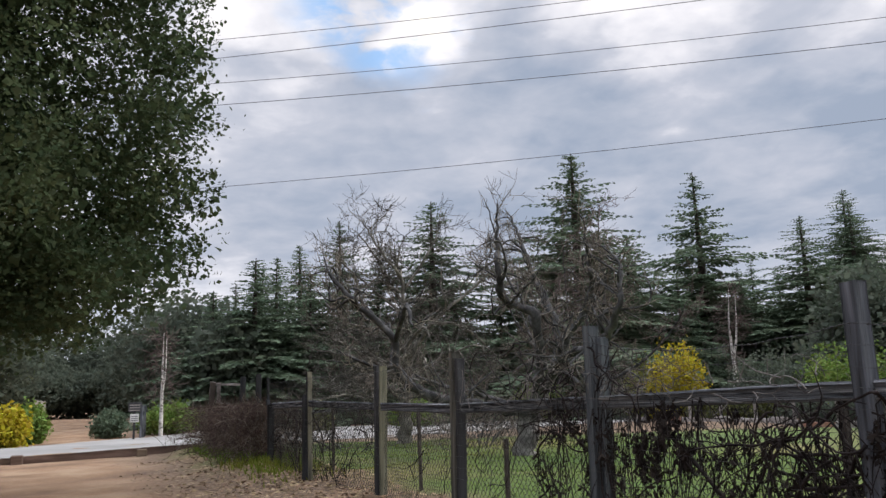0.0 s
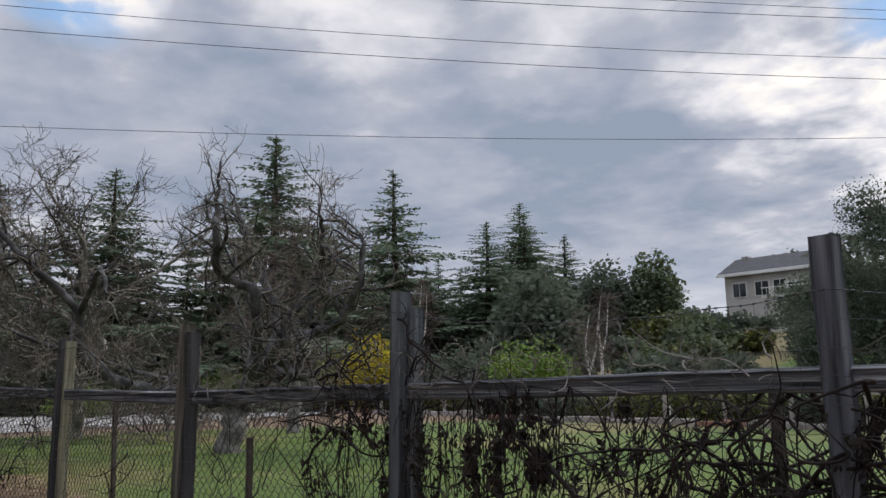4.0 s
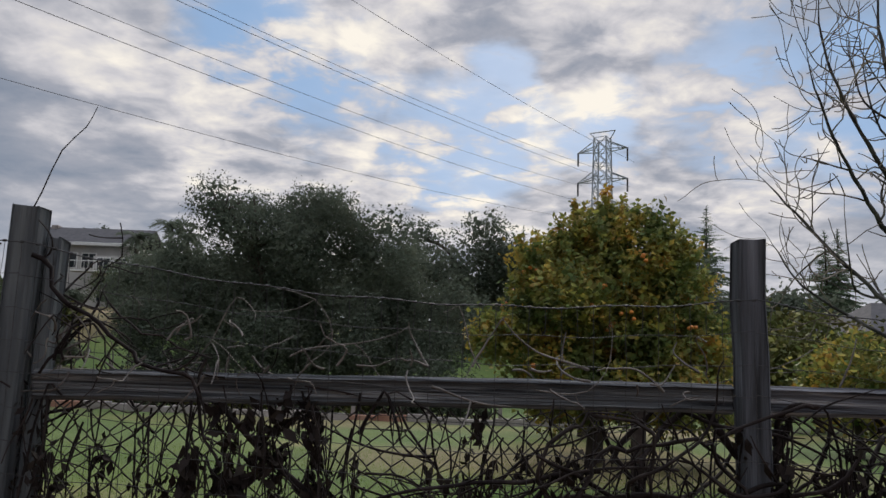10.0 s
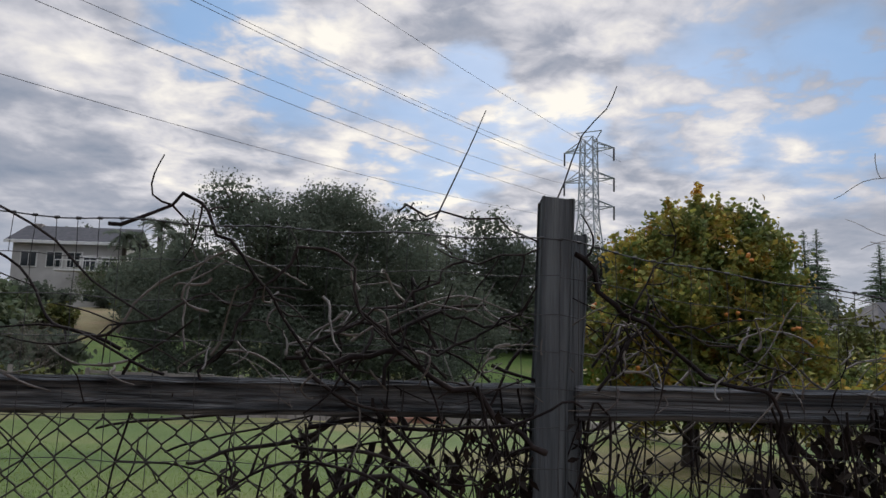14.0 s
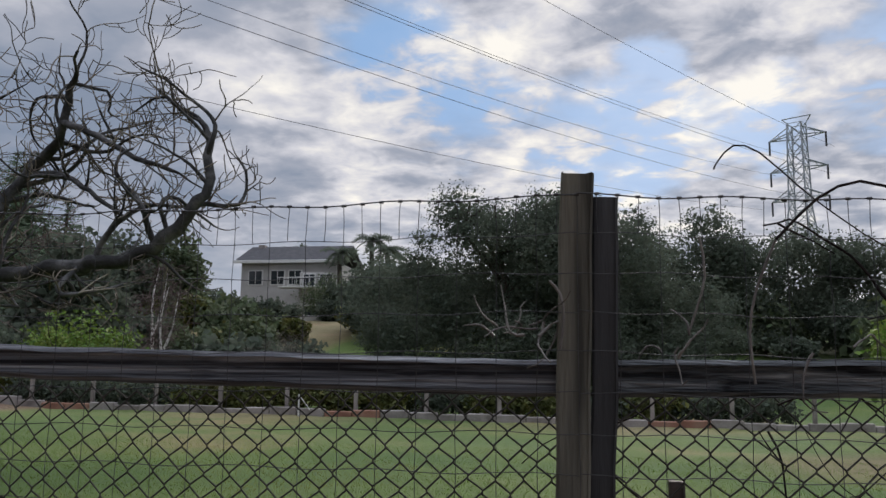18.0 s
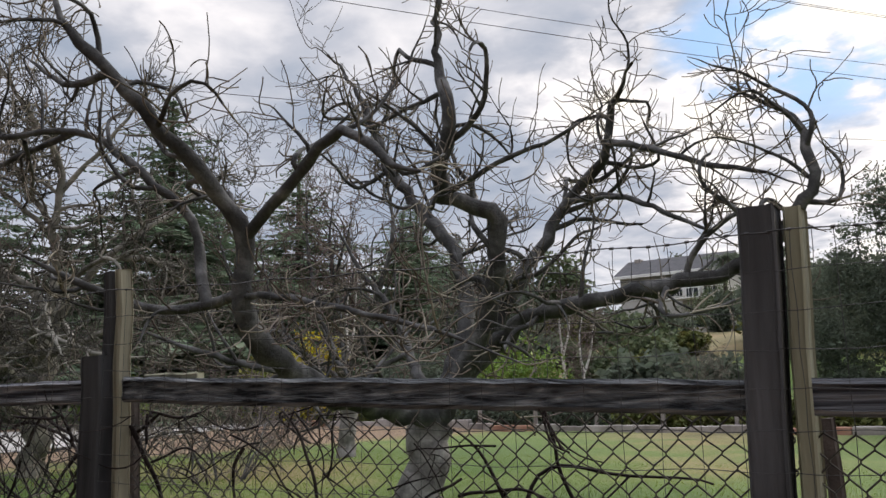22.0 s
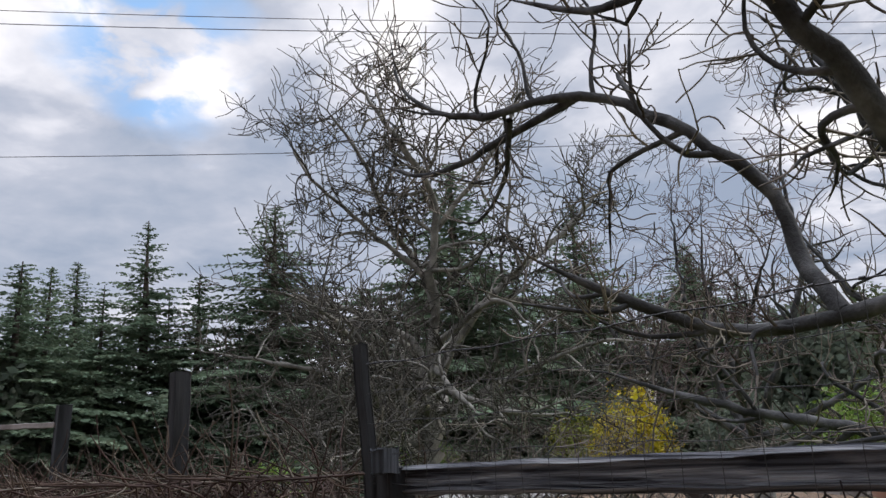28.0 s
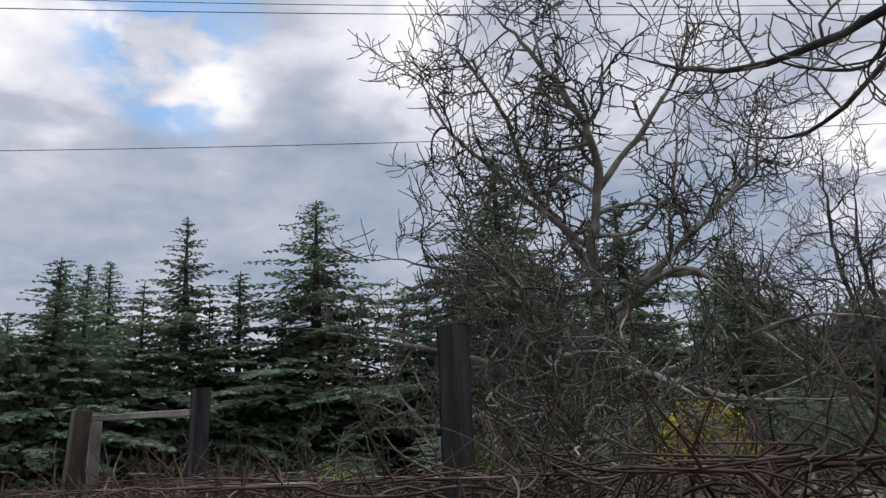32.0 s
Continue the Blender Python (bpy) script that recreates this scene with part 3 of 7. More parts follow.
def build_ground():
    def axis(lo, a, b, hi, fine, grow):
        mid = list(np.arange(a, b, fine))
        up, s = [b], fine
        while up[-1] < hi:
            s *= grow
            up.append(up[-1] + s)
        dn, s = [a], fine
        while dn[-1] > lo:
            s *= grow
            dn.append(dn[-1] - s)
        return np.array(dn[:0:-1] + mid + up)
    xs, ys = axis(-1600, -18, 9, 1600, 0.16, 1.09), axis(-1600, -5, 9, 1600, 0.16, 1.09)
    X, Y = np.meshgrid(xs, ys)
    Z = ground_z(X, Y)
    v = np.stack((X, Y, Z), 2).reshape(-1, 3)
    nx, ny = len(xs), len(ys)
    i = (np.arange(ny - 1)[:, None] * nx + np.arange(nx - 1)).ravel()
    f = np.stack((i, i + 1, i + nx + 1, i + nx), 1)
    me = quick_mesh("ground", v, f, True)
    fy = fence_y(X)
    wob = 0.25 * np.sin(X * 1.9) + 0.2 * np.sin(X * 5.3 + Y * 2.0)
    grass = smoothstep(0.0, 0.9, Y - fy + 0.3 * wob) * smoothstep(-15.2, -14.2, X + 0.3 * wob)
    verge = smoothstep(-1.4, -0.5, Y - fy + 0.5 * wob) * smoothstep(-5.5, -9.0, X) * smoothstep(-15.5, -14.5, X)
    hills = smoothstep(24, 40, Y)
    bare = smoothstep(16.5, 19.0, Y + wob) * smoothstep(23.5, 21.5, Y) * (0.55 + 0.45 * np.sin(X * 0.7 + 1.0))
    under = smoothstep(3.3, 1.8, np.hypot((X - 5.8) * 0.75, Y - 11.3) + 0.5 * wob)
    grass = np.maximum(np.maximum(grass, 0.75 * verge) * (1 - 0.55 * bare) * (1 - 0.5 * under), 0.42 * hills)
    litter = smoothstep(-2.6, -1.0, Y - fy + 0.6 * wob) * (1 - grass)
    for name, data in (("grass", grass), ("litter", litter)):
        me.attributes.new(name, "FLOAT", "POINT").data.foreach_set("value", data.ravel().astype(np.float32))
    m = bpy.data.materials.new("earth and lawn")
    m.use_nodes = True
    n, l = m.node_tree.nodes, m.node_tree.links
    p = n["Principled BSDF"]
    p.inputs["Roughness"].default_value = 0.95
    tc = n.new("ShaderNodeTexCoord")

    def noise_ramp(scale, cols, stops, detail=6):
        t = n.new("ShaderNodeTexNoise")
        t.inputs["Scale"].default_value, t.inputs["Detail"].default_value = scale, detail
        l.new(tc.outputs["Object"], t.inputs["Vector"])
        r = n.new("ShaderNodeValToRGB")
        while len(r.color_ramp.elements) < len(cols):
            r.color_ramp.elements.new(0.5)
        for e, c, q in zip(r.color_ramp.elements, cols, stops):
            e.position, e.color = q, (*c, 1)
        l.new(t.outputs[0], r.inputs[0])
        return r.outputs[0], t.outputs[0]

    def mix(fac, a, b, kind="MIX"):
        node = n.new("ShaderNodeMix")
        node.data_type, node.blend_type = "RGBA", kind
        if isinstance(fac, float):
            node.inputs[0].default_value = fac
        else:
            l.new(fac, node.inputs[0])
        l.new(a, node.inputs[6])
        l.new(b, node.inputs[7])
        return node.outputs[2]

    def attribute(name):
        a = n.new("ShaderNodeAttribute")
        a.attribute_name = name
        return a.outputs["Fac"]

    dirt, _ = noise_ramp(0.9, [(0.185, 0.105, 0.057), (0.32, 0.195, 0.11), (0.42, 0.29, 0.18)], [0.3, 0.5, 0.7])
    grit, gh = noise_ramp(45, [(0.55, 0.55, 0.55), (1.0, 1.0, 1.0)], [0.3, 0.65])
    leafy, _ = noise_ramp(14, [(0.06, 0.035, 0.02), (0.17, 0.11, 0.065), (0.30, 0.21, 0.14)], [0.3, 0.5, 0.68])
    lawn, _ = noise_ramp(0.22, [(0.054, 0.108, 0.013), (0.092, 0.140, 0.022), (0.20, 0.168, 0.068)], [0.38, 0.54, 0.66])
    blade, _ = noise_ramp(26, [(0.5, 0.5, 0.5), (1.1, 1.1, 1.0)], [0.3, 0.7])
    base = mix(attribute("litter"), dirt, leafy)
    base = mix(1.0, base, grit, "MULTIPLY")
    green = mix(1.0, lawn, blade, "MULTIPLY")
    col = mix(attribute("grass"), base, green)
    l.new(col, p.inputs["Base Color"])
    b = n.new("ShaderNodeBump")
    b.inputs["Strength"].default_value, b.inputs["Distance"].default_value = 0.6, 0.03
    l.new(gh, b.inputs["Height"])
    l.new(b.outputs[0], p.inputs["Normal"])
    ob = part("ground", me, m)
    tagged(ob, "bare brown earth trail beside a green and straw-coloured lawn", "ground", kind="structure")


build_ground()


def scatter(name, mat, n, box, size, seed, keep, label, category, upright=False, long=1.6, lift=0.01):
    """Grass blades or fallen leaves over a stretch of ground."""
    rng = np.random.default_rng(seed)
    x = rng.uniform(box[0], box[1], n)
    y = rng.uniform(box[2], box[3], n)
    ok = keep(x, y, rng)
    x, y = x[ok], y[ok]
    z = ground_z(x, y)
    c = np.stack((x, y, z), 1)
    k = len(c)
    if upright:
        a = rng.uniform(0, 2 * math.pi, k)
        side = np.stack((np.cos(a), np.sin(a), np.zeros(k)), 1) * (size * 0.10)
        tip = rng.normal(size=(k, 3)) * size * 0.35
        tip[:, 2] = size * rng.uniform(0.5, 1.2, k)
        v = np.stack((c - side, c + side, c + tip), 1).reshape(-1, 3)
        f = np.arange(3 * k).reshape(-1, 3)
    else:
        c[:, 2] += lift
        v, f = leaf_arrays(c, size, rng, long, 0, 3.0)
        v[:, 2] = np.maximum(v[:, 2], np.repeat(c[:, 2] - 0.004, 4))
        flat = np.repeat(c[:, 2], 4)
        v[:, 2] = flat + (v[:, 2] - flat) * 0.45
    return tagged(part(name, quick_mesh(name, v, f), mat), label, category, kind="stuff")


scatter("leaf_litter", M_LITTER, 26000, (-12, 8, -2.5, 2.4), 0.055, 5,
        lambda x, y, r: r.random(len(x)) < smoothstep(-2.4, -0.7, y - fence_y(x) + 0.35 * np.sin(x * 2.1)) * (1 - 0.6 * smoothstep(-6, -10, x)),
        "dry brown fallen leaves along the fence", "fallen leaves")
scatter("grass", M_GRASS, 170000, (-13.8, 9, 1.6, 12), 0.024, 6,
        lambda x, y, r: r.random(len(x)) < smoothstep(0.1, 0.9, y - fence_y(x)) * smoothstep(16, 6, y),
        "short green lawn grass with dry patches", "grass", True)
scatter("verge_grass", M_GRASS, 15000, (-14, -3, 0.2, 2.2), 0.13, 7,
        lambda x, y, r: (r.random(len(x)) < smoothstep(-0.9, -0.1, y - fence_y(x)) * smoothstep(-4, -9, x) * (x > -13.6)),
        "tufts of green grass at the foot of the fence", "grass", True)


def sheet(name, outline, mat, lift, label, category):
    """A strip of paving that follows the ground; outline: (left, right) edge points in pairs."""
    v, f = [], []
    k = 8
    for a, b in outline:
        for i in range(k + 1):
            x, y = a[0] + (b[0] - a[0]) * i / k, a[1] + (b[1] - a[1]) * i / k
            v.append((x, y, float(ground_z(x, y)) + lift))
    for r in range(len(outline) - 1):
        for i in range(k):
            j = r * (k + 1) + i
            f.append((j, j + 1, j + k + 2, j + k + 1))
    return tagged(part(name, quick_mesh(name, v, f, True), mat), label, category, kind="structure")


def road_near(y):
    return -15.1 - 0.45 * y


def road_width(y):
    return float(np.interp(y, [-60, -8, -4.2, 3.6, 9, 14, 70], [9, 9, 9.7, 19, 15, 10, 9]))


sheet("road", [((road_near(y), y), (road_near(y) - road_width(y), y + 0.6)) for y in np.arange(-60, 64, 1.2)], M_ROAD, 0.03, "pale grey concrete road crossing the trail", "road")


# ---- fence ----
fence = thing("fence", label="weathered wooden post-and-rail fence with chain link and welded wire", category="fence")
rng = random.Random(4)
POSTS = [(9.15, 2.30, 1.84), (6.8, 2.26, 1.85), (4.46, 2.22, 1.857), (2.16, 2.19, 1.877), (0.0, 2.0, 1.835), (-2.42, 2.0, 1.847), (-4.74, 1.635, 1.884), (-7.2, 1.52, 1.60), (-9.64, 1.71, 2.08)]
RAIL_TOP = [1.40, 1.40, 1.395, 1.375, 1.355, 1.398, 1.475, 1.475]
LEAN = {3: (0.03, 0.0), 2: (-0.012, 0.0), 4: (0.03, 0.02), 6: (-0.06, 0.0)}


def fence_post(x, y, top, mat, width=0.09, depth=0.09, lean=(0, 0), label="", base=None):
    z0 = (float(ground_z(x, y)) if base is None else base) - 0.1
    return timber("post", (x - lean[0], y - lean[1], z0), (x, y, top), width, depth, mat, fence, rng, label, 9, 0.004)


for i, (x, y, top) in enumerate(POSTS):
    if i == 7:
        continue
    if i == 5:
        fence_post(x - 0.03, y, top, M_WOOD_DARK, 0.095, 0.09, (0.05, 0), "dark weathered post")
        fence_post(x + 0.052, y + 0.03, top - 0.01, M_WOOD_NEW, 0.045, 0.09, (0.05, 0), "pale yellowed sister post")
    elif i == 6:
        fence_post(x - 0.06, y - 0.02, 1.56, M_WOOD_DARK, 0.125, 0.10, (-0.02, 0), "short dark post")
        # one leaning post in two strips: shaded and lit sides set by colour
        fence_post(x - 0.05, y + 0.02, top, M_WOOD_DARK, 0.045, 0.085, (-0.06, 0), "dark left half of the leaning post, coloured as its shaded side")
        fence_post(x, y + 0.022, top + 0.006, M_WOOD_NEW, 0.036, 0.06, (-0.06, 0), "pale yellowed right half of the leaning post, coloured as its lit side")
    elif i == 4:
        fence_post(x, y, top, M_WOOD_LICHEN, 0.085, 0.09, (0.04, 0))
        fence_post(x + 0.075, y + 0.02, top - 0.06, M_WOOD_DARK, 0.065, 0.08, (0.04, 0), "darker sister post")
    elif i == 3:
        fence_post(x, y, top, M_WOOD, 0.09, 0.09, (0.05, 0))
        fence_post(x + 0.07, y + 0.05, top - 0.09, M_WOOD, 0.045, 0.08, (0.05, 0), "narrow sister post")
    elif i == 8:
        fence_post(x, y, top, M_WOOD_DARK, 0.11, 0.10, (0.0, 0), "tall dark weathered post in dead brush")
    else:
        fence_post(x, y, top, M_WOOD_LICHEN if x < -2 else M_WOOD, 0.088, 0.09, LEAN.get(i, (0, 0)))
# the short post with its leaning stake
fence_post(-7.12, 1.52, 1.47, M_WOOD_DARK, 0.10, 0.10, (0, 0), "short dark post")
timber("stake", (-7.08, 1.49, 0.4), (-7.28, 1.485, 1.90), 0.055, 0.04, M_WOOD_DARK, fence, rng, "thin dark leaning stake")
timber("rail_block", (-7.13, 1.46, 1.49), (-7.06, 1.46, 1.49), 0.085, 0.07, M_WOOD, fence, rng, "grey offcut on the rail's end", 3)
# rails
ENDS = [(p[0], p[1]) for p in POSTS[:8]]
for i in range(7):
    (xa, ya), (xb, yb) = ENDS[i], ENDS[i + 1]
    za, zb = RAIL_TOP[i], RAIL_TOP[i + 1]
    timber("rail", (xa - 0.055, ya + 0.01, za - 0.047), (xb + 0.055, yb + 0.01, zb - 0.047), 0.04, 0.094, M_RAIL, fence, rng, "", 24, 0.003, (0, 0, 1), 0.014)
timber("rail", (-4.66, 1.72, 1.462), (-4.38, 1.738, 1.459), 0.04, 0.05, M_WOOD_NEW, fence, rng, "pale splinted piece of rail", 4, 0.003, (0, 0, 1))
timber("rail", (-7.3, 1.53, 1.30), (-9.6, 1.68, 1.12), 0.04, 0.09, M_RAIL, fence, rng, "", 12, 0.006, (0, 0, 1))
# stakes behind the mesh, and slanting props
for x, y, top, dx in ((-2.43, 2.50, 1.28, -0.05), (4.15, 2.4, 1.30, 0.0), (-6.1, 1.75, 1.38, -0.03), (-5.35, 2.15, 1.40, -0.06), (0.27, 2.38, 1.02, 0.0)):
    timber("stake", (x - dx, y, float(ground_z(x, y)) - 0.1), (x, y, top), 0.045, 0.04, M_STAKE, fence, rng, "rusty metal stake behind the mesh", 6, 0.002)


nrng = np.random.default_rng(11)
MESH_TOP = [1.66, 1.66, 1.66, 1.76, 1.775, 1.77, 1.80, 1.82]
for i in range(7):
    (xa, ya), (xb, yb) = ENDS[i], ENDS[i + 1]
    length = math.hypot(xb - xa, yb - ya)
    off = -0.052
    lines, stays = [], []
    sagging = 0.09 if i < 3 else 0.015
    rows = 12 if i >= 2 else 9

    def wire_z(t, row):
        top = MESH_TOP[i] + (MESH_TOP[i + 1] - MESH_TOP[i]) * t
        sag = sagging * 4 * t * (1 - t) * max(0.2, 1 - row * 0.12)
        return top - sag - row * 0.1 + 0.004 * math.sin(t * 40 + row * 1.7)
    for row in range(rows):
        ts = np.linspace(0, 1, 40)
        lines.append((np.array([(xa + (xb - xa) * t, ya + (yb - ya) * t + off + 0.006 * math.sin(t * 23 + row), wire_z(t, row)) for t in ts]), 0.0011 if row else 0.0019))
    n = int(length / 0.0508)
    for k in range(n):
        t = k / n
        if i < 2 and nrng.random() < 0.75:
            continue
        low = rows - 1
        rr = [0, 0.5, 1, 2, 3, 4, 5, 6, 7, 8] if k % 2 == 0 else [0, 0.5, 1]
        pts = np.array([(xa + (xb - xa) * t + 0.002 * math.sin(r * 3 + k), ya + (yb - ya) * t + off, wire_z(t, min(r, low))) for r in rr])
        stays.append((pts, 0.0010))
    knots = []
    for k in range(0, n, 1):
        t = k / n
        if i < 2 and k % 4:
            continue
        c = np.array((xa + (xb - xa) * t, ya + (yb - ya) * t + off, wire_z(t, 0)))
        knots.append((np.array([c - (0.006, 0, 0), c + (0.006, 0, 0)]), 0.004))
    part("welded_wire", tube_mesh("welded_wire", lines + stays + knots, 4, False), M_WIRE, fence, "square welded wire above the rail")
    # chain link below the rail
    chain, p, dz = [], 0.0365, 0.0375
    m = int(length / p)
    ztop = min(RAIL_TOP[i], RAIL_TOP[i + 1]) - 0.085
    for k in range(m):
        t = (k + 0.5) / m
        x, y = xa + (xb - xa) * t, ya + (yb - ya) * t
        z0 = float(ground_z(x, y))
        lv = int((ztop - z0) / dz) + 1
        j = np.arange(lv + 1)
        flip = ((j + k) % 2) - 0.5
        ux, uy = (xb - xa) / length, (yb - ya) / length
        drift = 0.006 * np.sin(j * 0.5 + k * 0.13)
        px = x + ux * (flip * p * 1.02 + drift)
        py = y + uy * flip * p + 0.045 + 0.0025 * np.where(j % 2, 1, -1) + 0.01 * np.sin(j * 0.45 + k * 0.2)
        pz = ztop - j * dz + 0.008 * math.sin(k * 0.17) + 0.004 * np.sin(k * 0.9 + j)
        knuckle = np.stack((px, py, pz), 1).repeat(2, 0)
        knuckle[0::2, 2] += 0.0035
        knuckle[1::2, 2] -= 0.0035
        chain.append((knuckle, 0.0026))
    part("chain_link", tube_mesh("chain_link", chain, 4, False), M_CHAIN, fence, "rusted chain link below the rail")

# the corner of the fence by the road
corner = thing("corner_fence", label="leaning rust-brown corner posts of the old fence beside the road", category="fence")


def corner_timber(name, a, b, w, d, mat, label=""):
    return timber(name, a, b, w, d, mat, corner, rng, label, 8, 0.005)


corner_timber("post", (-14.5, 1.25, 0.35), (-14.3, 1.34, 2.10), 0.16, 0.14, M_TRUNK, "rust-brown corner post")
corner_timber("post", (-14.45, 1.5, 0.35), (-14.5, 1.5, 2.10), 0.10, 0.09, M_STONE, "pale weathered corner post")
corner_timber("post", (-13.1, 1.88, 0.35), (-13.09, 1.9, 2.17), 0.13, 0.12, M_WOOD_DARK)
for a, b in (((-14.35, 1.36, 1.30), (-14.6, 5.2, 1.3)), ((-14.2, 1.38, 1.1), (-9.6, 1.66, 1.05))):
    timber("rail", a, b, 0.05, 0.08, M_RAIL, corner, rng, "", 10, 0.006, (0, 0, 1))
timber("rail", (-14.5, 1.44, 2.05), (-13.12, 1.84, 1.99), 0.03, 0.05, M_STONE, corner, rng, "pale thin top rail", 6, 0.004, (0, 0, 1))


# ---- dead vines on the fence ----
def vine_lines(n, box, length, radius, seed, hang=0.0, wander=0.4, top=1.34, lift=0.0, sprigs=3.0):
    r = np.random.default_rng(seed)
    out = []
    for _ in range(n):
        x, z = r.uniform(box[0], box[1]), r.uniform(box[2], box[3])
        y0 = float(fence_y(x))
        a = r.uniform(0, 2 * math.pi)
        way = np.array((math.cos(a), 0.1 * r.normal(), math.sin(a) - hang))
        ln = length * r.uniform(0.4, 1.3)
        q = bend_walk((x, y0 + r.normal(0, 0.06), z), way, ln, max(8, int(ln / 0.04)), r, wander, -hang * 0.1 + lift)
        q[:, 1] = fence_y(q[:, 0]) + 0.045 + np.clip((q[:, 1] - y0) * 0.45, -0.16, 0.16)
        q[:, 2] = np.where(q[:, 2] > top, top - 0.5 * (q[:, 2] - top), q[:, 2])
        q[:, 2] = np.maximum(q[:, 2], ground_z(q[:, 0], q[:, 1]))
        r0 = radius * r.uniform(0.45, 1.3)
        out.append((q, np.linspace(r0, r0 * 0.45, len(q))))
        for _ in range(int(ln * sprigs)):
            k = r.integers(1, len(q) - 1)
            a = r.uniform(0, 2 * math.pi)
            tw = bend_walk(q[k], (math.cos(a), 0.5 * r.normal(), math.sin(a)), r.uniform(0.05, 0.2), 5, r, 0.3, 0.0)
            out.append((tw, np.linspace(min(r0 * 0.7, 0.004), 0.0016, len(tw))))
    return out


def hanging(n, box, length, seed, leaf=0.019):
    """Thin dead strings that hang from the wire, with withered leaves along them."""
    r = np.random.default_rng(seed)
    lines, spots = [], []
    for _ in range(n):
        x, z = r.uniform(box[0], box[1]), r.uniform(box[2], box[3])
        ln = length * r.uniform(0.4, 1.3)
        q = bend_walk((x, 0, z), (r.normal(0, 0.25), 0, -1), ln, 9, r, 0.22, -0.12)
        q[:, 1] = fence_y(q[:, 0]) + r.normal(0.02, 0.05)
        q[:, 2] = np.maximum(q[:, 2], ground_z(q[:, 0], q[:, 1]))
        lines.append((q, np.linspace(r.uniform(0.002, 0.0045), 0.0016, len(q))))
        if r.random() < 0.6:
            k = r.integers(2, len(q))
            m = r.integers(8, 26)
            spots.append(q[k] + r.normal(size=(m, 3)) * np.array((0.013, 0.02, 0.034)))
    c = np.concatenate(spots)
    return lines, quick_mesh("withered_leaves", *leaf_arrays(c, leaf, r, 2.3, 1.4))


def fan(x, n, seed, reach=0.9):
    """Thin dead stems that spread upwards from one root at the foot of the fence."""
    r = np.random.default_rng(seed)
    out = []
    for _ in range(n):
        a = r.normal(0, 0.75)
        x0 = x + r.normal(0, 0.12)
        ln = reach * r.uniform(0.5, 1.2)
        q = bend_walk((x0, 0, float(ground_z(x0, 2.2))), (math.sin(a), 0, math.cos(a) + 0.3), ln, 12, r, 0.16, -0.05)
        q[:, 1] = fence_y(q[:, 0]) + 0.03 + r.normal(0, 0.06)
        q[:, 2] = np.minimum(q[:, 2], 1.33 - 0.3 * np.maximum(q[:, 2] - 1.33, 0))
        q[:, 2] = np.maximum(q[:, 2], ground_z(q[:, 0], q[:, 1]))
        r0 = r.uniform(0.003, 0.009)
        out.append((q, np.linspace(r0, 0.002, len(q))))
        for _ in range(3):
            k = r.integers(2, len(q) - 1)
            tw = bend_walk(q[k], (r.normal(), 0.2 * r.normal(), r.uniform(-0.3, 1)), r.uniform(0.08, 0.25), 5, r, 0.25, 0.0)
            out.append((tw, np.linspace(0.003, 0.0016, len(tw))))
    return out


def spurs(n, box, seed):
    """Short crooked bleached spurs in a tangle: box is x from, to, height from, to."""
    r = np.random.default_rng(seed)
    out = []
    for _ in range(n):
        x, z = r.uniform(box[0], box[1]), r.uniform(box[2], box[3])
        a = r.uniform(0, 2 * math.pi)
        ln = r.uniform(0.07, 0.24)
        q = bend_walk((x, float(fence_y(x)) - 0.04 + r.normal(0, 0.04), z), (math.cos(a), 0.3 * r.normal(), math.sin(a) * 0.8), ln, 9, r, 0.4, 0.0, 0.35)
        r0 = r.uniform(0.0022, 0.0048)
        out.append((q, np.linspace(r0, 0.0016, len(q)) * (1 + 0.2 * np.sin(np.arange(len(q)) * 2.3))))
    return out


def vine_thing(label, dark, pale, leaves=None, knots=None):
    ob = thing("dead_vine", label=label, category="vine")
    if dark:
        for line in [q for q in dark if q[1][0] > 0.0125]:
            part("stem", tube_mesh("stem", [line], 7), M_VINE, ob)
        part("tangle", tube_mesh("tangle", [q for q in dark if q[1][0] <= 0.0125], 5), M_VINE, ob, kind="stuff")
    if pale:
        for line in pale:
            part("runner", tube_mesh("runner", [line if len(np.shape(line[1])) else (line[0], np.full(len(line[0]), line[1]))], 5), M_VINE_PALE, ob, "bleached grey runner")
    if knots:
        part("spur_work", tube_mesh("spur_work", knots, 5), M_VINE_PALE, ob, "bleached knotted spurs", "stuff")
    if leaves is not None:
        part("foliage", leaves, M_DEADLEAF, ob, "withered black-brown leaves", "stuff")
    return ob


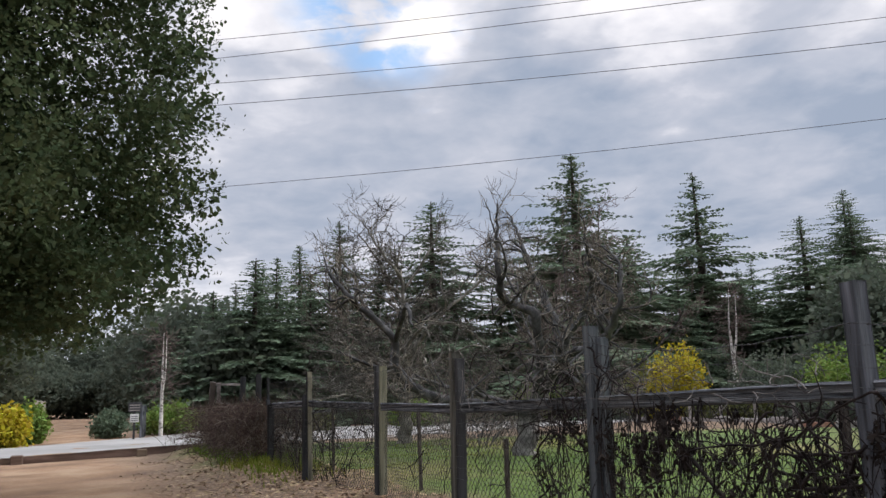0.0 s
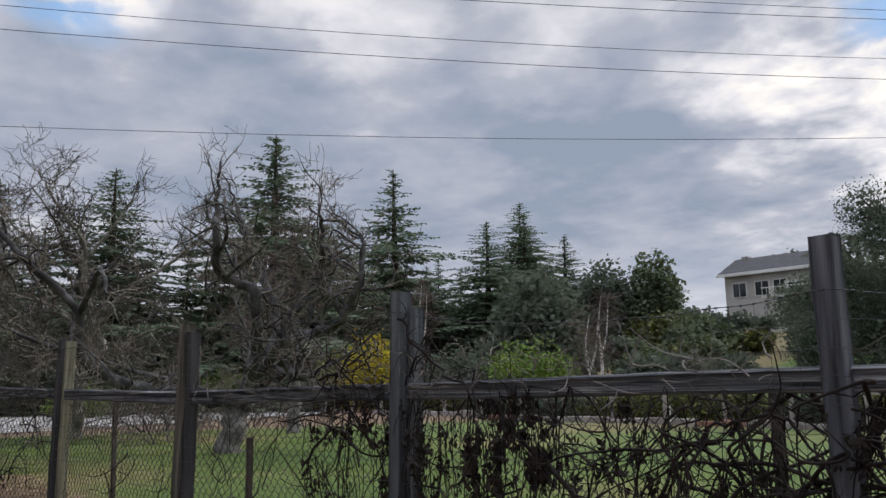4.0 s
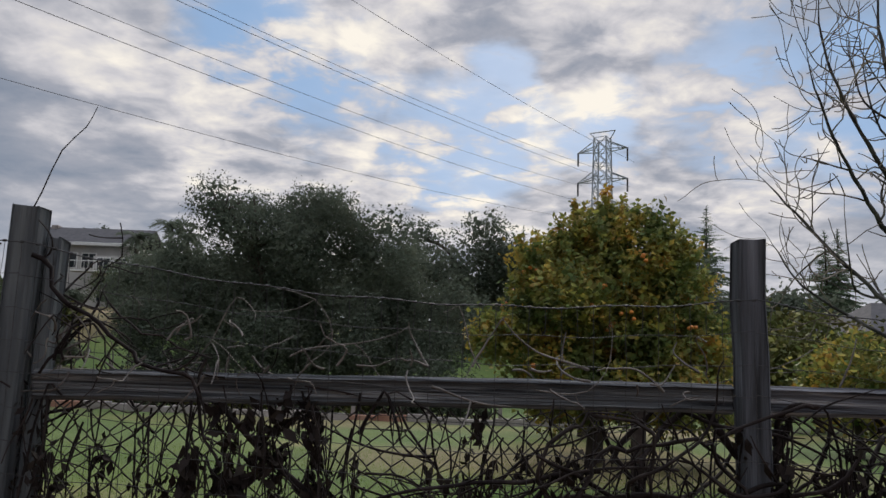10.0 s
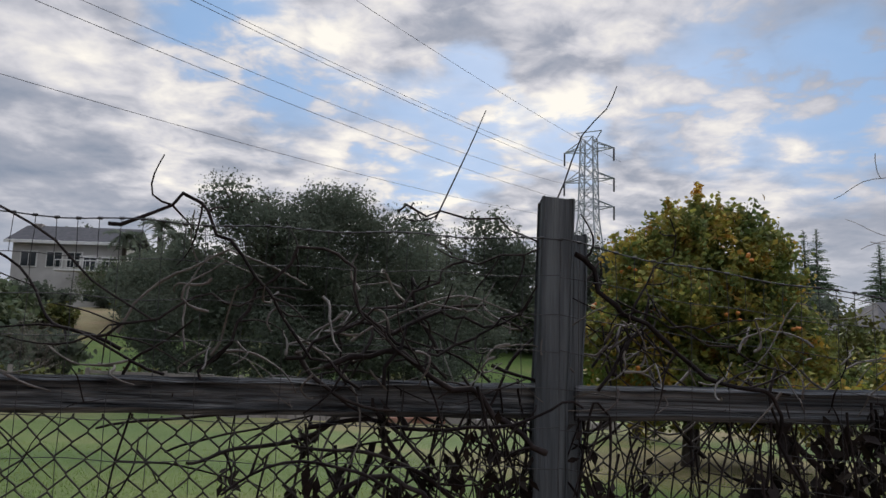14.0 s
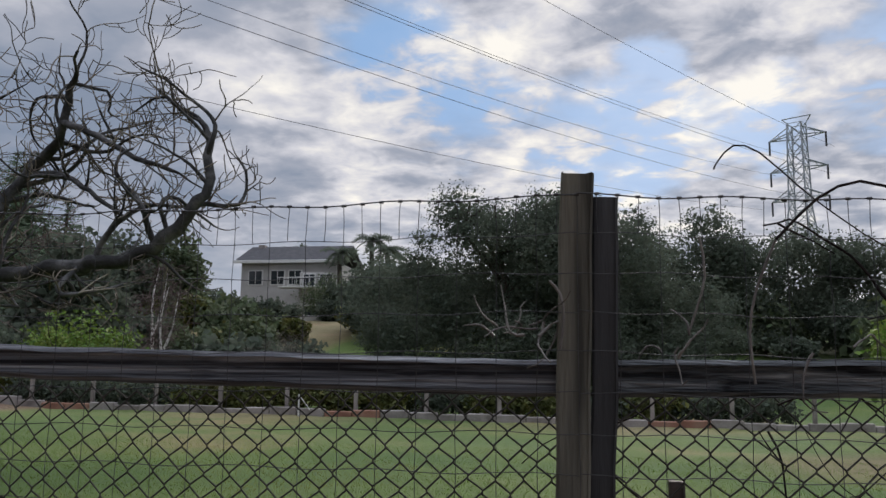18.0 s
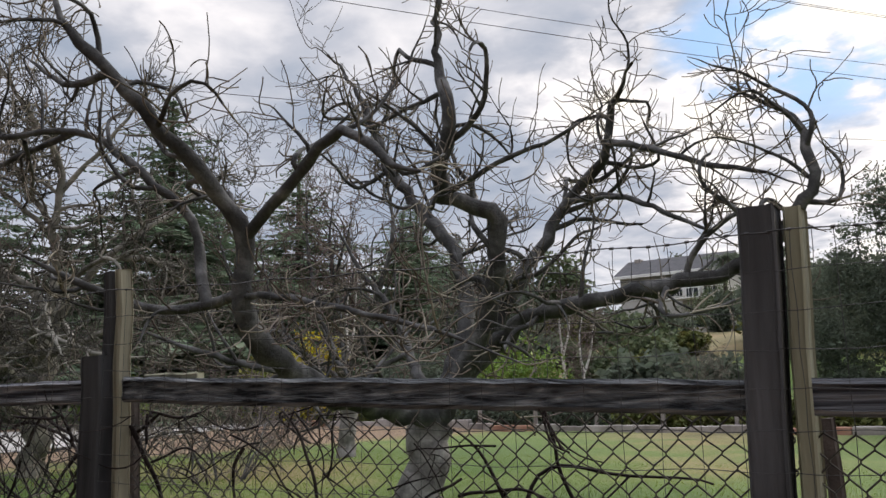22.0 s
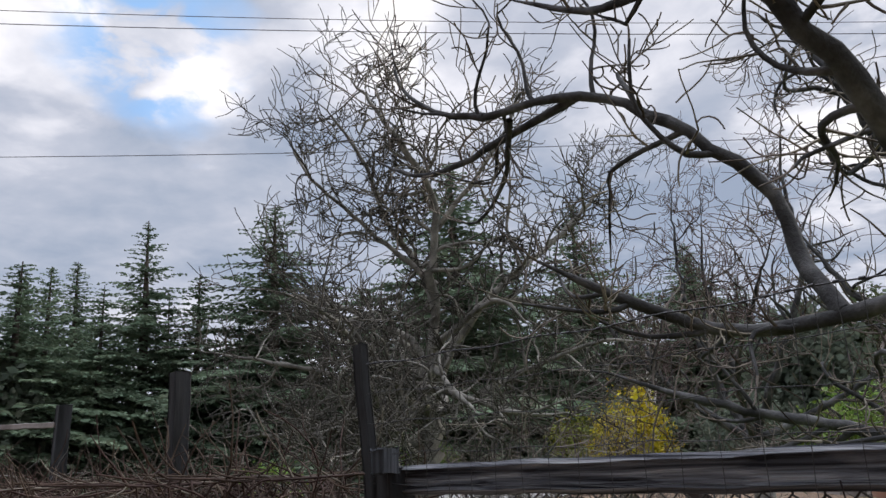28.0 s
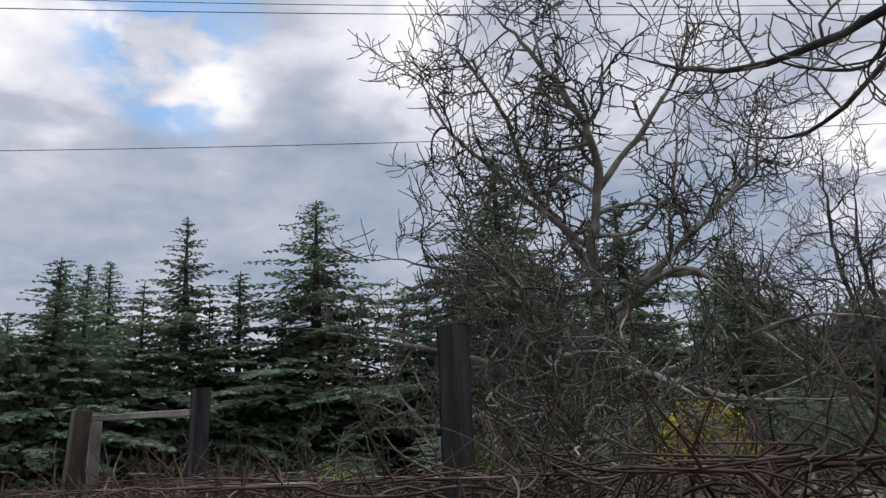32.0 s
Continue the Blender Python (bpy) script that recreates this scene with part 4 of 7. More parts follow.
def runs(*stems):
    """Single stems on the fence: (radius at the start, at the end, way points as x and height)."""
    r = np.random.default_rng(len(stems))
    out = []
    for r0, r1, way in stems:
        q = spline([(x, 0.0, z) for x, z in way], 0.04)
        q[1:-1] += r.normal(size=(len(q) - 2, 3)) * 0.009
        q[1:-1] += 0.012 * np.sin(np.arange(1, len(q) - 1)[:, None] * np.array((0.9, 0.7, 0.8)) + r0 * 900)
        q[:, 1] += fence_y(q[:, 0]) - 0.055 + 0.02 * np.sin(np.arange(len(q)) * 0.3)
        out.append((q, np.linspace(r0, r1, len(q)) * (1 + 0.12 * np.sin(np.arange(len(q)) * 1.9))))
        for _ in range(int(len(q) * 0.4)):
            k = r.integers(1, len(q) - 1)
            a = r.uniform(0, 2 * math.pi)
            tw = bend_walk(q[k], (math.cos(a), 0.4 * r.normal(), math.sin(a)), r.uniform(0.04, 0.22), 6, r, 0.4, 0.0, 0.2)
            out.append((tw, np.linspace(min(r0 * 0.6, 0.004), 0.0016, len(tw))))
    return out


LOW = spline([(4.25, 2.24, 0.42), (4.7, 2.27, 0.60), (5.3, 2.28, 0.66), (6.1, 2.30, 0.52)], 0.08)
HANG_E, LEAVES_E = hanging(110, (4.5, 5.7, 0.6, 1.25), 0.4, 29)
HANG_A, LEAVES_A = hanging(70, (4.5, 7.2, 0.7, 1.34), 0.4, 25)
vine_thing("dense tangle of dead dark vines hanging on the chain link",
           vine_lines(36, (4.45, 7.6, 0.4, 1.2), 1.2, 0.0105, 21, 0.0, 0.3) + vine_lines(34, (4.45, 5.6, 0.5, 1.3), 0.8, 0.008, 26, 0.1, 0.35)
           + vine_lines(12, (4.5, 7.4, 0.4, 1.2), 1.7, 0.019, 23, 0.0, 0.28) + vine_lines(34, (4.46, 5.3, 0.5, 1.3), 0.8, 0.012, 22, 0.0, 0.3) + HANG_A + fan(4.7, 60, 27) + fan(5.4, 40, 28) + HANG_E + [(LOW, np.linspace(0.024, 0.034, len(LOW)))],
           vine_lines(16, (4.4, 7.4, 1.36, 1.44), 0.45, 0.0035, 24, 0, 0.45, 1.56, 0.0, 2.0), LEAVES_A)
part("foliage", LEAVES_E, M_DEADLEAF, bpy.data.objects["dead_vine"], "withered black-brown leaves", "stuff")
HANG_D, LEAVES_D = hanging(70, (3.35, 4.45, 0.75, 1.34), 0.4, 38)
HANG_M, LEAVES_M = hanging(58, (2.68, 3.14, 0.95, 1.36), 0.30, 36, 0.025)
THICK = spline([(2.66, 2.25, 1.36), (2.78, 2.24, 1.28), (2.95, 2.22, 1.12), (3.2, 2.24, 0.92), (3.5, 2.25, 0.66)], 0.06)
HANG_B, LEAVES_B = hanging(75, (2.2, 3.25, 0.85, 1.34), 0.42, 35)
vine_thing("mass of dead black vines and hanging withered leaves under the rail",
           vine_lines(22, (2.1, 4.5, 0.4, 1.2), 0.9, 0.0045, 31, 0.15, 0.3) + vine_lines(46, (3.75, 4.5, 0.4, 1.2), 0.9, 0.0095, 37, 0.0, 0.3) + vine_lines(34, (3.1, 3.8, 0.4, 1.25), 0.6, 0.006, 32, 0.0, 0.3) + vine_lines(13, (2.25, 2.95, 1.34, 1.44), 0.36, 0.0042, 49, 0.0, 0.45, 1.54) + HANG_B + HANG_D + HANG_M + fan(4.15, 30, 39) + fan(3.95, 34, 40)
           + runs((0.0075, 0.0056, [(3.84, 0.9), (3.79, 1.16), (3.87, 1.24), (3.98, 1.29), (4.12, 1.25), (4.15, 0.9)]), (0.0082, 0.0056, [(3.84, 0.8), (3.94, 1.12), (4.03, 1.19), (4.24, 1.21), (4.38, 1.12), (4.46, 0.9)]),
                  (0.0082, 0.005, [(2.2, 1.72), (2.31, 1.6), (2.49, 1.45), (2.65, 1.39), (2.74, 1.31), (2.82, 1.1)]), (0.0041, 0.0019, [(2.33, 1.40), (2.36, 1.58), (2.42, 1.68), (2.49, 1.74), (2.46, 1.83)]),
                  (0.0034, 0.0019, [(2.31, 1.6), (2.42, 1.56), (2.58, 1.50), (2.68, 1.53)]), (0.0048, 0.0025, [(2.26, 1.36), (2.36, 1.5), (2.5, 1.38)]), (0.0048, 0.0025, [(2.3, 1.4), (2.42, 1.58), (2.6, 1.48), (2.78, 1.42)]))
           + [(THICK, np.linspace(0.008, 0.016, len(THICK)))]
           + vine_lines(5, (3.6, 4.5, 0.5, 1.1), 1.5, 0.013, 33, 0.0, 0.28),
           vine_lines(26, (2.15, 4.2, 1.34, 1.44), 0.45, 0.004, 34, 0.1, 0.42, 1.62, 0.02, 4.0), LEAVES_B, spurs(24, (2.25, 2.95, 1.36, 1.50), 81) + spurs(20, (3.0, 4.3, 1.36, 1.43), 82))
part("foliage", LEAVES_D, M_DEADLEAF, bpy.data.objects["dead_vine.001"], "withered black-brown leaves", "stuff")
part("foliage", LEAVES_M, M_DEADLEAF, bpy.data.objects["dead_vine.001"], "thick black curtain of withered leaves", "stuff")
HANG_C, LEAVES_C = hanging(60, (1.3, 2.3, 0.8, 1.4), 0.35, 44)
vine_thing("arching dead vines climbing over the wire beside a post",
           vine_lines(12, (0.3, 1.5, 0.4, 1.3), 0.8, 0.004, 41, 0.1, 0.3) + vine_lines(30, (1.5, 2.3, 0.4, 1.3), 0.8, 0.0075, 46, 0.1, 0.3) + HANG_C + fan(1.95, 18, 48)
           + runs((0.0054, 0.0037, [(1.0, 1.74), (1.09, 1.78), (1.21, 1.80), (1.33, 1.67), (1.39, 1.59), (1.49, 1.47), (1.64, 1.35)]), (0.0041, 0.0025, [(1.0, 1.46), (1.12, 1.51), (1.21, 1.55), (1.38, 1.58), (1.47, 1.57)]),
                  (0.0048, 0.0037, [(1.25, 1.36), (1.34, 1.53), (1.41, 1.62), (1.53, 1.72), (1.63, 1.59), (1.75, 1.44), (1.86, 1.38)]), (0.0075, 0.0087, [(1.55, 1.40), (1.65, 1.43), (1.76, 1.44), (1.87, 1.37), (2.03, 1.28), (2.12, 1.20)]),
                  (0.0034, 0.0025, [(1.72, 1.81), (1.80, 1.84), (1.91, 1.82), (2.01, 1.78), (2.1, 1.75)]), (0.0041, 0.0025, [(1.6, 1.5), (1.84, 1.64), (1.95, 1.70), (2.1, 1.73)]), (0.0088, 0.0056, [(1.40, 0.9), (1.52, 1.03), (1.61, 1.10), (1.70, 1.125), (1.78, 1.11), (1.86, 1.06), (1.92, 0.92)]),
                  (0.0054, 0.0031, [(1.70, 1.36), (1.75, 1.5), (1.83, 1.55), (1.96, 1.54), (2.06, 1.51)]), (0.0054, 0.0031, [(1.45, 1.42), (1.57, 1.48), (1.70, 1.50), (1.79, 1.45), (1.96, 1.49), (2.08, 1.6)]))
           + vine_lines(5, (0.9, 2.2, 1.3, 1.5), 0.7, 0.005, 42, 0.0, 0.4, 1.74) + vine_lines(9, (1.4, 2.12, 1.34, 1.5), 0.4, 0.006, 47, 0.0, 0.5, 1.66) + vine_lines(9, (1.0, 2.6, 1.32, 1.42), 0.4, 0.0045, 45, 0.0, 0.45, 1.55),
           vine_lines(7, (0.7, 2.2, 1.36, 1.5), 0.6, 0.0038, 43, 0, 0.38, 1.70), LEAVES_C, spurs(34, (1.25, 2.12, 1.37, 1.62), 83))
vine_thing("sparse dead vine runners on the open fence",
           vine_lines(16, (-1.6, 0.7, 0.4, 0.9), 0.8, 0.004, 51, 0, 0.4),
           [(spline([(0.42, 1.96, 1.30), (0.41, 1.95, 1.42), (0.43, 1.95, 1.53), (0.48, 1.95, 1.65)], 0.05), 0.0034), (spline([(0.30, 1.95, 1.66), (0.31, 1.95, 1.56), (0.27, 1.95, 1.43)], 0.04), 0.003),
            (spline([(-0.07, 1.93, 1.55), (-0.045, 1.93, 1.52), (-0.035, 1.93, 1.46), (-0.045, 1.93, 1.38)], 0.03), 0.004)], None,
           spurs(9, (-0.22, -0.04, 1.38, 1.46), 84) + spurs(10, (0.2, 1.2, 1.36, 1.42), 85))
for radius, way in ((0.0042, [(0.48, 1.65), (0.58, 1.75), (0.68, 1.79), (0.79, 1.75), (0.91, 1.68), (1.0, 1.59), (1.15, 1.5)]), (0.0026, [(0.34, 1.83), (0.35, 1.85), (0.39, 1.89), (0.45, 1.87), (0.55, 1.77), (0.63, 1.70), (0.74, 1.62), (0.87, 1.57)])):
    ob = thing("vine_runner", label="long dark vine runner arching over the top wire", category="vine")
    line = spline([(x, 1.945, z) for x, z in way], 0.05)
    part("stem", tube_mesh("stem", [(line, np.linspace(radius, radius * 0.6, len(line)))], 6), M_VINE, ob)
vine_thing("tangled thin stems along the chain link",
           vine_lines(26, (-7.0, -2.6, 0.4, 1.2), 0.8, 0.005, 61, 0, 0.35) + vine_lines(46, (-4.7, -2.9, 0.4, 1.32), 0.6, 0.006, 64, 0, 0.38) + vine_lines(48, (-7.1, -4.7, 0.4, 1.32), 0.7, 0.0065, 63, 0, 0.38) + vine_lines(8, (-7.2, -4.6, 0.5, 1.3), 1.0, 0.008, 62, 0, 0.35), None)
# tall shoots above the posts
for x, y, z, pts in ((2.15, 2.19, 1.86, ((0.0, 0), (0.03, 0.07), (0.08, 0.21), (0.15, 0.29), (0.18, 0.36))), (1.82, 2.13, 1.80, ((0, 0), (0.03, 0.07), (0.09, 0.21), (0.13, 0.31)))):
    ob = thing("vine_shoot", label="thin knotted dead shoot rising above the fence", category="vine")
    line = spline([(x + a, y, z + b) for a, b in pts], 0.05)
    part("stem", tube_mesh("stem", [(line, np.linspace(0.0026, 0.0014, len(line)))], 5), M_VINE, ob)
# dead brush heaped over the fence up to the corner
r_brush = np.random.default_rng(71)
brush = []
for k in range(1250):
    x = r_brush.uniform(-14.0, -7.4)
    y = float(fence_y(x)) + r_brush.normal(0, 0.28)
    a = r_brush.uniform(0, 2 * math.pi)
    ln = r_brush.uniform(0.5, 1.7)
    q = bend_walk((x, y, float(ground_z(x, y)) + r_brush.uniform(0.0, 0.85)), (math.cos(a) * 1.2, 0.35 * math.sin(a), 0.4), ln, int(ln / 0.07), r_brush, 0.42, -0.07, 0.12)
    q[:, 2] = np.maximum(q[:, 2], 0.35)
    high = np.maximum(q[:, 2] - 1.44, 0)
    q[:, 2] -= high * 0.93
    r0 = r_brush.uniform(0.003, 0.0075)
    brush.append((q, np.linspace(r0, 0.0025, len(q))))
    for _ in range(3):
        i = r_brush.integers(1, len(q) - 1)
        tw = bend_walk(q[i], q[i] - q[i - 1] + r_brush.normal(size=3) * 0.08, r_brush.uniform(0.12, 0.4), 5, r_brush, 0.4, 0.05)
        brush.append((tw, np.linspace(min(r0, 0.005), 0.002, len(tw))))
ob = thing("dead_brush", label="heap of brown dead bramble stems smothering the fence", category="brush")
part("tangle", tube_mesh("tangle", brush[:4100], 4), M_BRAMBLE, ob, kind="stuff")
part("dry_tangle", tube_mesh("dry_tangle", brush[4100:], 4), M_TWIG, ob, "bleached grey stems", "stuff")


# ---- bare fruit trees ----
def bare_tree(label, at, limbs, seed, levels=3, density=3.0, twig_mat=None, twig_len=0.42, lift=0.1, bark=None, floor=0.25, kink=0.12, thick=1.0, reach=1.0):
    """limbs: (way points, radius at the start, radius at the end), the first of them the trunk."""
    r = np.random.default_rng(seed)
    ob = thing("bare_tree", at, label, "tree", "bare fruit trees")
    shift = np.array(at, float)
    wood, twigs = [], []
    trunk = []
    for i, (pts, r0, r1) in enumerate(limbs):
        q = spline(pts, 0.12) - shift
        q[1:-1] += r.normal(size=(len(q) - 2, 3)) * r0 * 0.16
        u = np.linspace(0, 1, len(q))
        rr = (r0 + (r1 - r0) * u ** 0.8) * (1 + 0.10 * np.sin(u * 37 + i) * (r.random(len(q)) + 0.3))
        if i and r1 < 0.06:
            rr = rr * (1 - 0.65 * smoothstep(0.72, 1.0, u))
        if i == 0:
            rr = rr * (1 + 0.25 * np.exp(-u * 9) + 0.05 * np.exp(-(1 - u) * 7))
            trunk.append((q, rr))
        else:
            part("limb", tube_mesh("limb", [(q, rr)], 9), bark or M_LIMB, ob)
            branch_out((q, rr), r, levels, wood, twigs, density, 0.85, lift, 0.40, floor, kink, twig_len, reach)
    part("trunk", tube_mesh("trunk", trunk, 14), bark or M_BARK, ob)
    if wood:
        part("branchwork", tube_mesh("branchwork", wood, 6), bark or M_LIMB, ob, kind="stuff")
    twigs = [(q, rr * thick) for q, rr in twigs]
    part("twig_work", tube_mesh("twig_work", twigs, 3, False), twig_mat or M_TWIG, ob, "thin crooked upturned twigs", "stuff")
    return ob



def limb(tree, r0, r1, *way):
    tree.append((way, r0, r1))


F1 = (-6.5, 6.2, 1.15)
LIMBS_1 = []
limb(LIMBS_1, 0.19, 0.21, (-6.6, 6.1, 0.35), (-6.58, 6.12, 0.75), F1)
limb(LIMBS_1, 0.095, 0.042, F1, (-5.95, 6.3, 1.75), (-5.5, 6.3, 2.03), (-4.73, 6.0, 2.12), (-3.95, 6.0, 2.19), (-3.42, 5.95, 2.32), (-2.98, 5.9, 2.74), (-2.98, 5.95, 3.05), (-3.1, 6.05, 3.36), (-3.5, 6.0, 3.66))
limb(LIMBS_1, 0.09, 0.034, F1, (-5.98, 6.5, 2.0), (-5.62, 6.7, 2.71), (-5.35, 6.9, 3.2), (-4.80, 6.6, 3.52), (-4.66, 6.5, 3.92), (-4.25, 5.95, 4.03))
limb(LIMBS_1, 0.115, 0.05, F1, (-5.9, 6.1, 1.9), (-5.55, 5.9, 2.68), (-5.58, 5.8, 2.98), (-5.9, 5.55, 3.10), (-5.7, 5.3, 3.35), (-5.55, 5.2, 3.7), (-5.75, 5.3, 4.2), (-5.7, 5.3, 4.9))
limb(LIMBS_1, 0.11, 0.036, F1, (-6.5, 6.8, 2.1), (-6.72, 6.95, 2.85), (-7.1, 6.95, 3.35), (-7.59, 6.95, 3.94), (-7.85, 6.85, 4.7), (-8.4, 6.8, 5.5))
limb(LIMBS_1, 0.105, 0.085, F1, (-6.5, 5.2, 1.32), (-6.15, 4.2, 1.48), (-6.09, 3.8, 1.64), (-6.12, 3.5, 1.9))
limb(LIMBS_1, 0.076, 0.026, (-6.11, 3.55, 1.84), (-6.08, 3.45, 2.12), (-6.04, 3.42, 2.43), (-6.05, 3.15, 2.75), (-6.12, 2.8, 3.06), (-6.3, 2.55, 3.38), (-6.5, 2.4, 3.65), (-6.8, 2.35, 4.1))
limb(LIMBS_1, 0.044, 0.026, (-6.04, 3.42, 2.43), (-5.65, 3.38, 2.66), (-5.3, 3.34, 2.88), (-5.09, 3.32, 2.95), (-4.8, 3.26, 2.78), (-4.60, 3.2, 2.62), (-4.41, 3.18, 2.55))
limb(LIMBS_1, 0.042, 0.024, (-6.09, 3.45, 2.08), (-6.4, 3.5, 2.04), (-6.75, 3.48, 2.03), (-7.1, 3.42, 2.06), (-7.35, 3.1, 2.22), (-7.62, 2.76, 2.44))
limb(LIMBS_1, 0.026, 0.012, (-6.09, 3.45, 2.06), (-5.5, 3.3, 1.98), (-4.9, 3.2, 1.84), (-4.3, 3.1, 1.70), (-3.8, 3.05, 1.52))
limb(LIMBS_1, 0.045, 0.018, (-6.5, 3.5, 2.05), (-6.72, 3.6, 2.4), (-6.78, 3.58, 2.68), (-7.04, 3.31, 3.05), (-7.53, 3.1, 3.40), (-8.0, 2.8, 3.38), (-8.6, 2.7, 3.62))
limb(LIMBS_1, 0.028, 0.010, (-7.53, 3.1, 3.40), (-8.1, 3.0, 3.30), (-8.6, 3.0, 3.28), (-9.1, 3.0, 3.42), (-9.6, 3.0, 3.75))
limb(LIMBS_1, 0.022, 0.009, (-8.0, 2.8, 3.38), (-8.5, 2.9, 3.6), (-9.0, 2.95, 4.0), (-9.2, 3.0, 4.5))
limb(LIMBS_1, 0.02, 0.008, (-7.9, 2.9, 3.34), (-8.3, 3.2, 3.15), (-8.8, 3.4, 3.05), (-9.2, 3.5, 3.2))
limb(LIMBS_1, 0.03, 0.012, (-6.3, 2.55, 3.38), (-6.75, 2.6, 3.42), (-7.2, 2.7, 3.62), (-7.7, 2.7, 3.95))
limb(LIMBS_1, 0.04, 0.014, (-5.35, 6.9, 3.2), (-4.9, 6.7, 3.15), (-4.4, 6.4, 2.95), (-3.9, 6.2, 2.65), (-3.6, 6.1, 2.45))
limb(LIMBS_1, 0.036, 0.016, (-4.75, 6.55, 3.6), (-4.3, 6.4, 3.42), (-3.8, 6.2, 3.15), (-3.3, 6.05, 2.95), (-3.05, 6.0, 2.8))
limb(LIMBS_1, 0.03, 0.012, (-5.9, 5.55, 3.1), (-5.2, 5.5, 3.3), (-4.7, 5.4, 3.35), (-4.2, 5.3, 3.5))
limb(LIMBS_1, 0.07, 0.02, F1, (-7.0, 6.6, 1.6), (-7.6, 7.0, 2.3), (-8.2, 7.1, 2.9), (-8.6, 7.0, 3.6))
limb(LIMBS_1, 0.06, 0.02, F1, (-7.2, 5.6, 1.5), (-8.0, 5.0, 1.75), (-8.9, 4.5, 2.1))
bare_tree("old grey bare fruit tree with crooked spreading limbs", (-6.6, 6.1, 0.42), LIMBS_1, 101, 3, 4.2, twig_len=0.24, kink=0.3, lift=0.07, reach=1.05)
F3 = (-12.9, 6.0, 2.0)
LIMBS_2 = []
limb(LIMBS_2, 0.17, 0.15, (-12.95, 5.9, 0.38), (-12.93, 5.95, 1.2), F3)
limb(LIMBS_2, 0.085, 0.018, F3, (-12.75, 5.95, 2.6), (-12.55, 5.9, 3.3), (-12.42, 5.75, 3.7), (-12.2, 5.7, 4.45), (-12.1, 5.35, 4.9), (-12.2, 5.05, 5.35), (-12.5, 4.8, 5.95), (-12.75, 4.5, 6.35))
limb(LIMBS_2, 0.055, 0.014, (-12.55, 5.9, 3.3), (-12.95, 6.0, 3.9), (-13.2, 5.7, 4.5), (-13.1, 5.3, 5.2), (-13.2, 4.9, 5.8), (-13.25, 4.5, 6.1))
limb(LIMBS_2, 0.075, 0.016, F3, (-12.6, 6.2, 2.9), (-12.15, 6.6, 3.55), (-12.0, 7.4, 4.2), (-11.9, 8.2, 4.9), (-12.0, 8.9, 5.6))
limb(LIMBS_2, 0.06, 0.014, F3, (-13.2, 6.1, 2.8), (-13.4, 5.5, 3.3), (-13.5, 4.7, 3.5), (-13.6, 3.9, 3.6))
limb(LIMBS_2, 0.05, 0.02, (-12.2, 6.6, 3.4), (-12.0, 7.0, 3.4), (-11.9, 7.5, 3.1), (-11.8, 8.0, 2.6))
limb(LIMBS_2, 0.06, 0.018, F3, (-12.2, 5.4, 2.3), (-11.5, 5.2, 2.2), (-10.9, 5.6, 1.95), (-10.5, 6.2, 1.9))
limb(LIMBS_2, 0.07, 0.018, (-12.9, 5.9, 1.7), (-13.2, 5.1, 2.0), (-13.1, 4.3, 1.9), (-13.1, 3.5, 1.85))
limb(LIMBS_2, 0.055, 0.014, F3, (-12.4, 5.1, 2.5), (-12.3, 4.5, 3.0), (-12.3, 3.9, 3.4))
limb(LIMBS_2, 0.05, 0.014, F3, (-12.2, 4.7, 2.6), (-11.6, 3.9, 2.9), (-11.2, 3.2, 3.0))
limb(LIMBS_2, 0.05, 0.014, F3, (-13.6, 5.1, 2.6), (-14.2, 4.2, 2.85), (-14.6, 3.6, 3.0))
limb(LIMBS_2, 0.05, 0.014, F3, (-11.8, 6.6, 2.5), (-10.9, 7.0, 2.75), (-10.2, 7.2, 2.6))
limb(LIMBS_2, 0.05, 0.014, (-12.92, 5.9, 1.5), (-12.3, 4.9, 2.1), (-11.4, 4.2, 2.3), (-10.6, 3.9, 2.2))
limb(LIMBS_2, 0.06, 0.014, F3, (-13.6, 6.8, 2.4), (-14.6, 6.9, 3.0), (-15.2, 6.8, 3.8))
limb(LIMBS_2, 0.06, 0.016, (-12.92, 5.9, 1.2), (-11.9, 4.8, 1.5), (-11.0, 3.9, 1.65), (-10.2, 3.3, 1.6))
limb(LIMBS_2, 0.04, 0.012, (-12.5, 5.9, 3.6), (-12.9, 5.2, 4.3), (-13.2, 4.5, 5.0), (-13.3, 4.2, 5.7))
limb(LIMBS_2, 0.04, 0.012, (-12.3, 5.75, 4.2), (-11.8, 6.1, 4.9), (-11.5, 6.4, 5.6), (-11.4, 6.5, 6.3))
limb(LIMBS_2, 0.055, 0.016, (-12.72, 5.8, 2.75), (-12.83, 5.6, 3.03), (-13.23, 5.2, 3.2), (-13.94, 4.9, 3.44))
limb(LIMBS_2, 0.05, 0.016, (-12.6, 5.9, 2.85), (-11.78, 6.0, 3.23), (-11.39, 6.0, 3.19), (-11.0, 6.0, 2.82))
limb(LIMBS_2, 0.05, 0.02, (-12.7, 5.9, 2.65), (-12.01, 5.5, 2.47), (-11.3, 5.2, 2.14), (-10.74, 5.0, 1.92))
limb(LIMBS_2, 0.06, 0.02, (-12.9, 5.9, 1.95), (-12.76, 5.5, 2.11), (-13.09, 5.0, 1.94), (-13.45, 4.6, 1.9))
bare_tree("grey bare fruit tree with a tall twiggy crown", (-12.95, 5.9, 0.45), LIMBS_2, 102, 3, 5.0, M_TWIG_PALE, 0.28, kink=0.3, lift=0.045, thick=1.3, bark=M_LICHEN, reach=1.3)
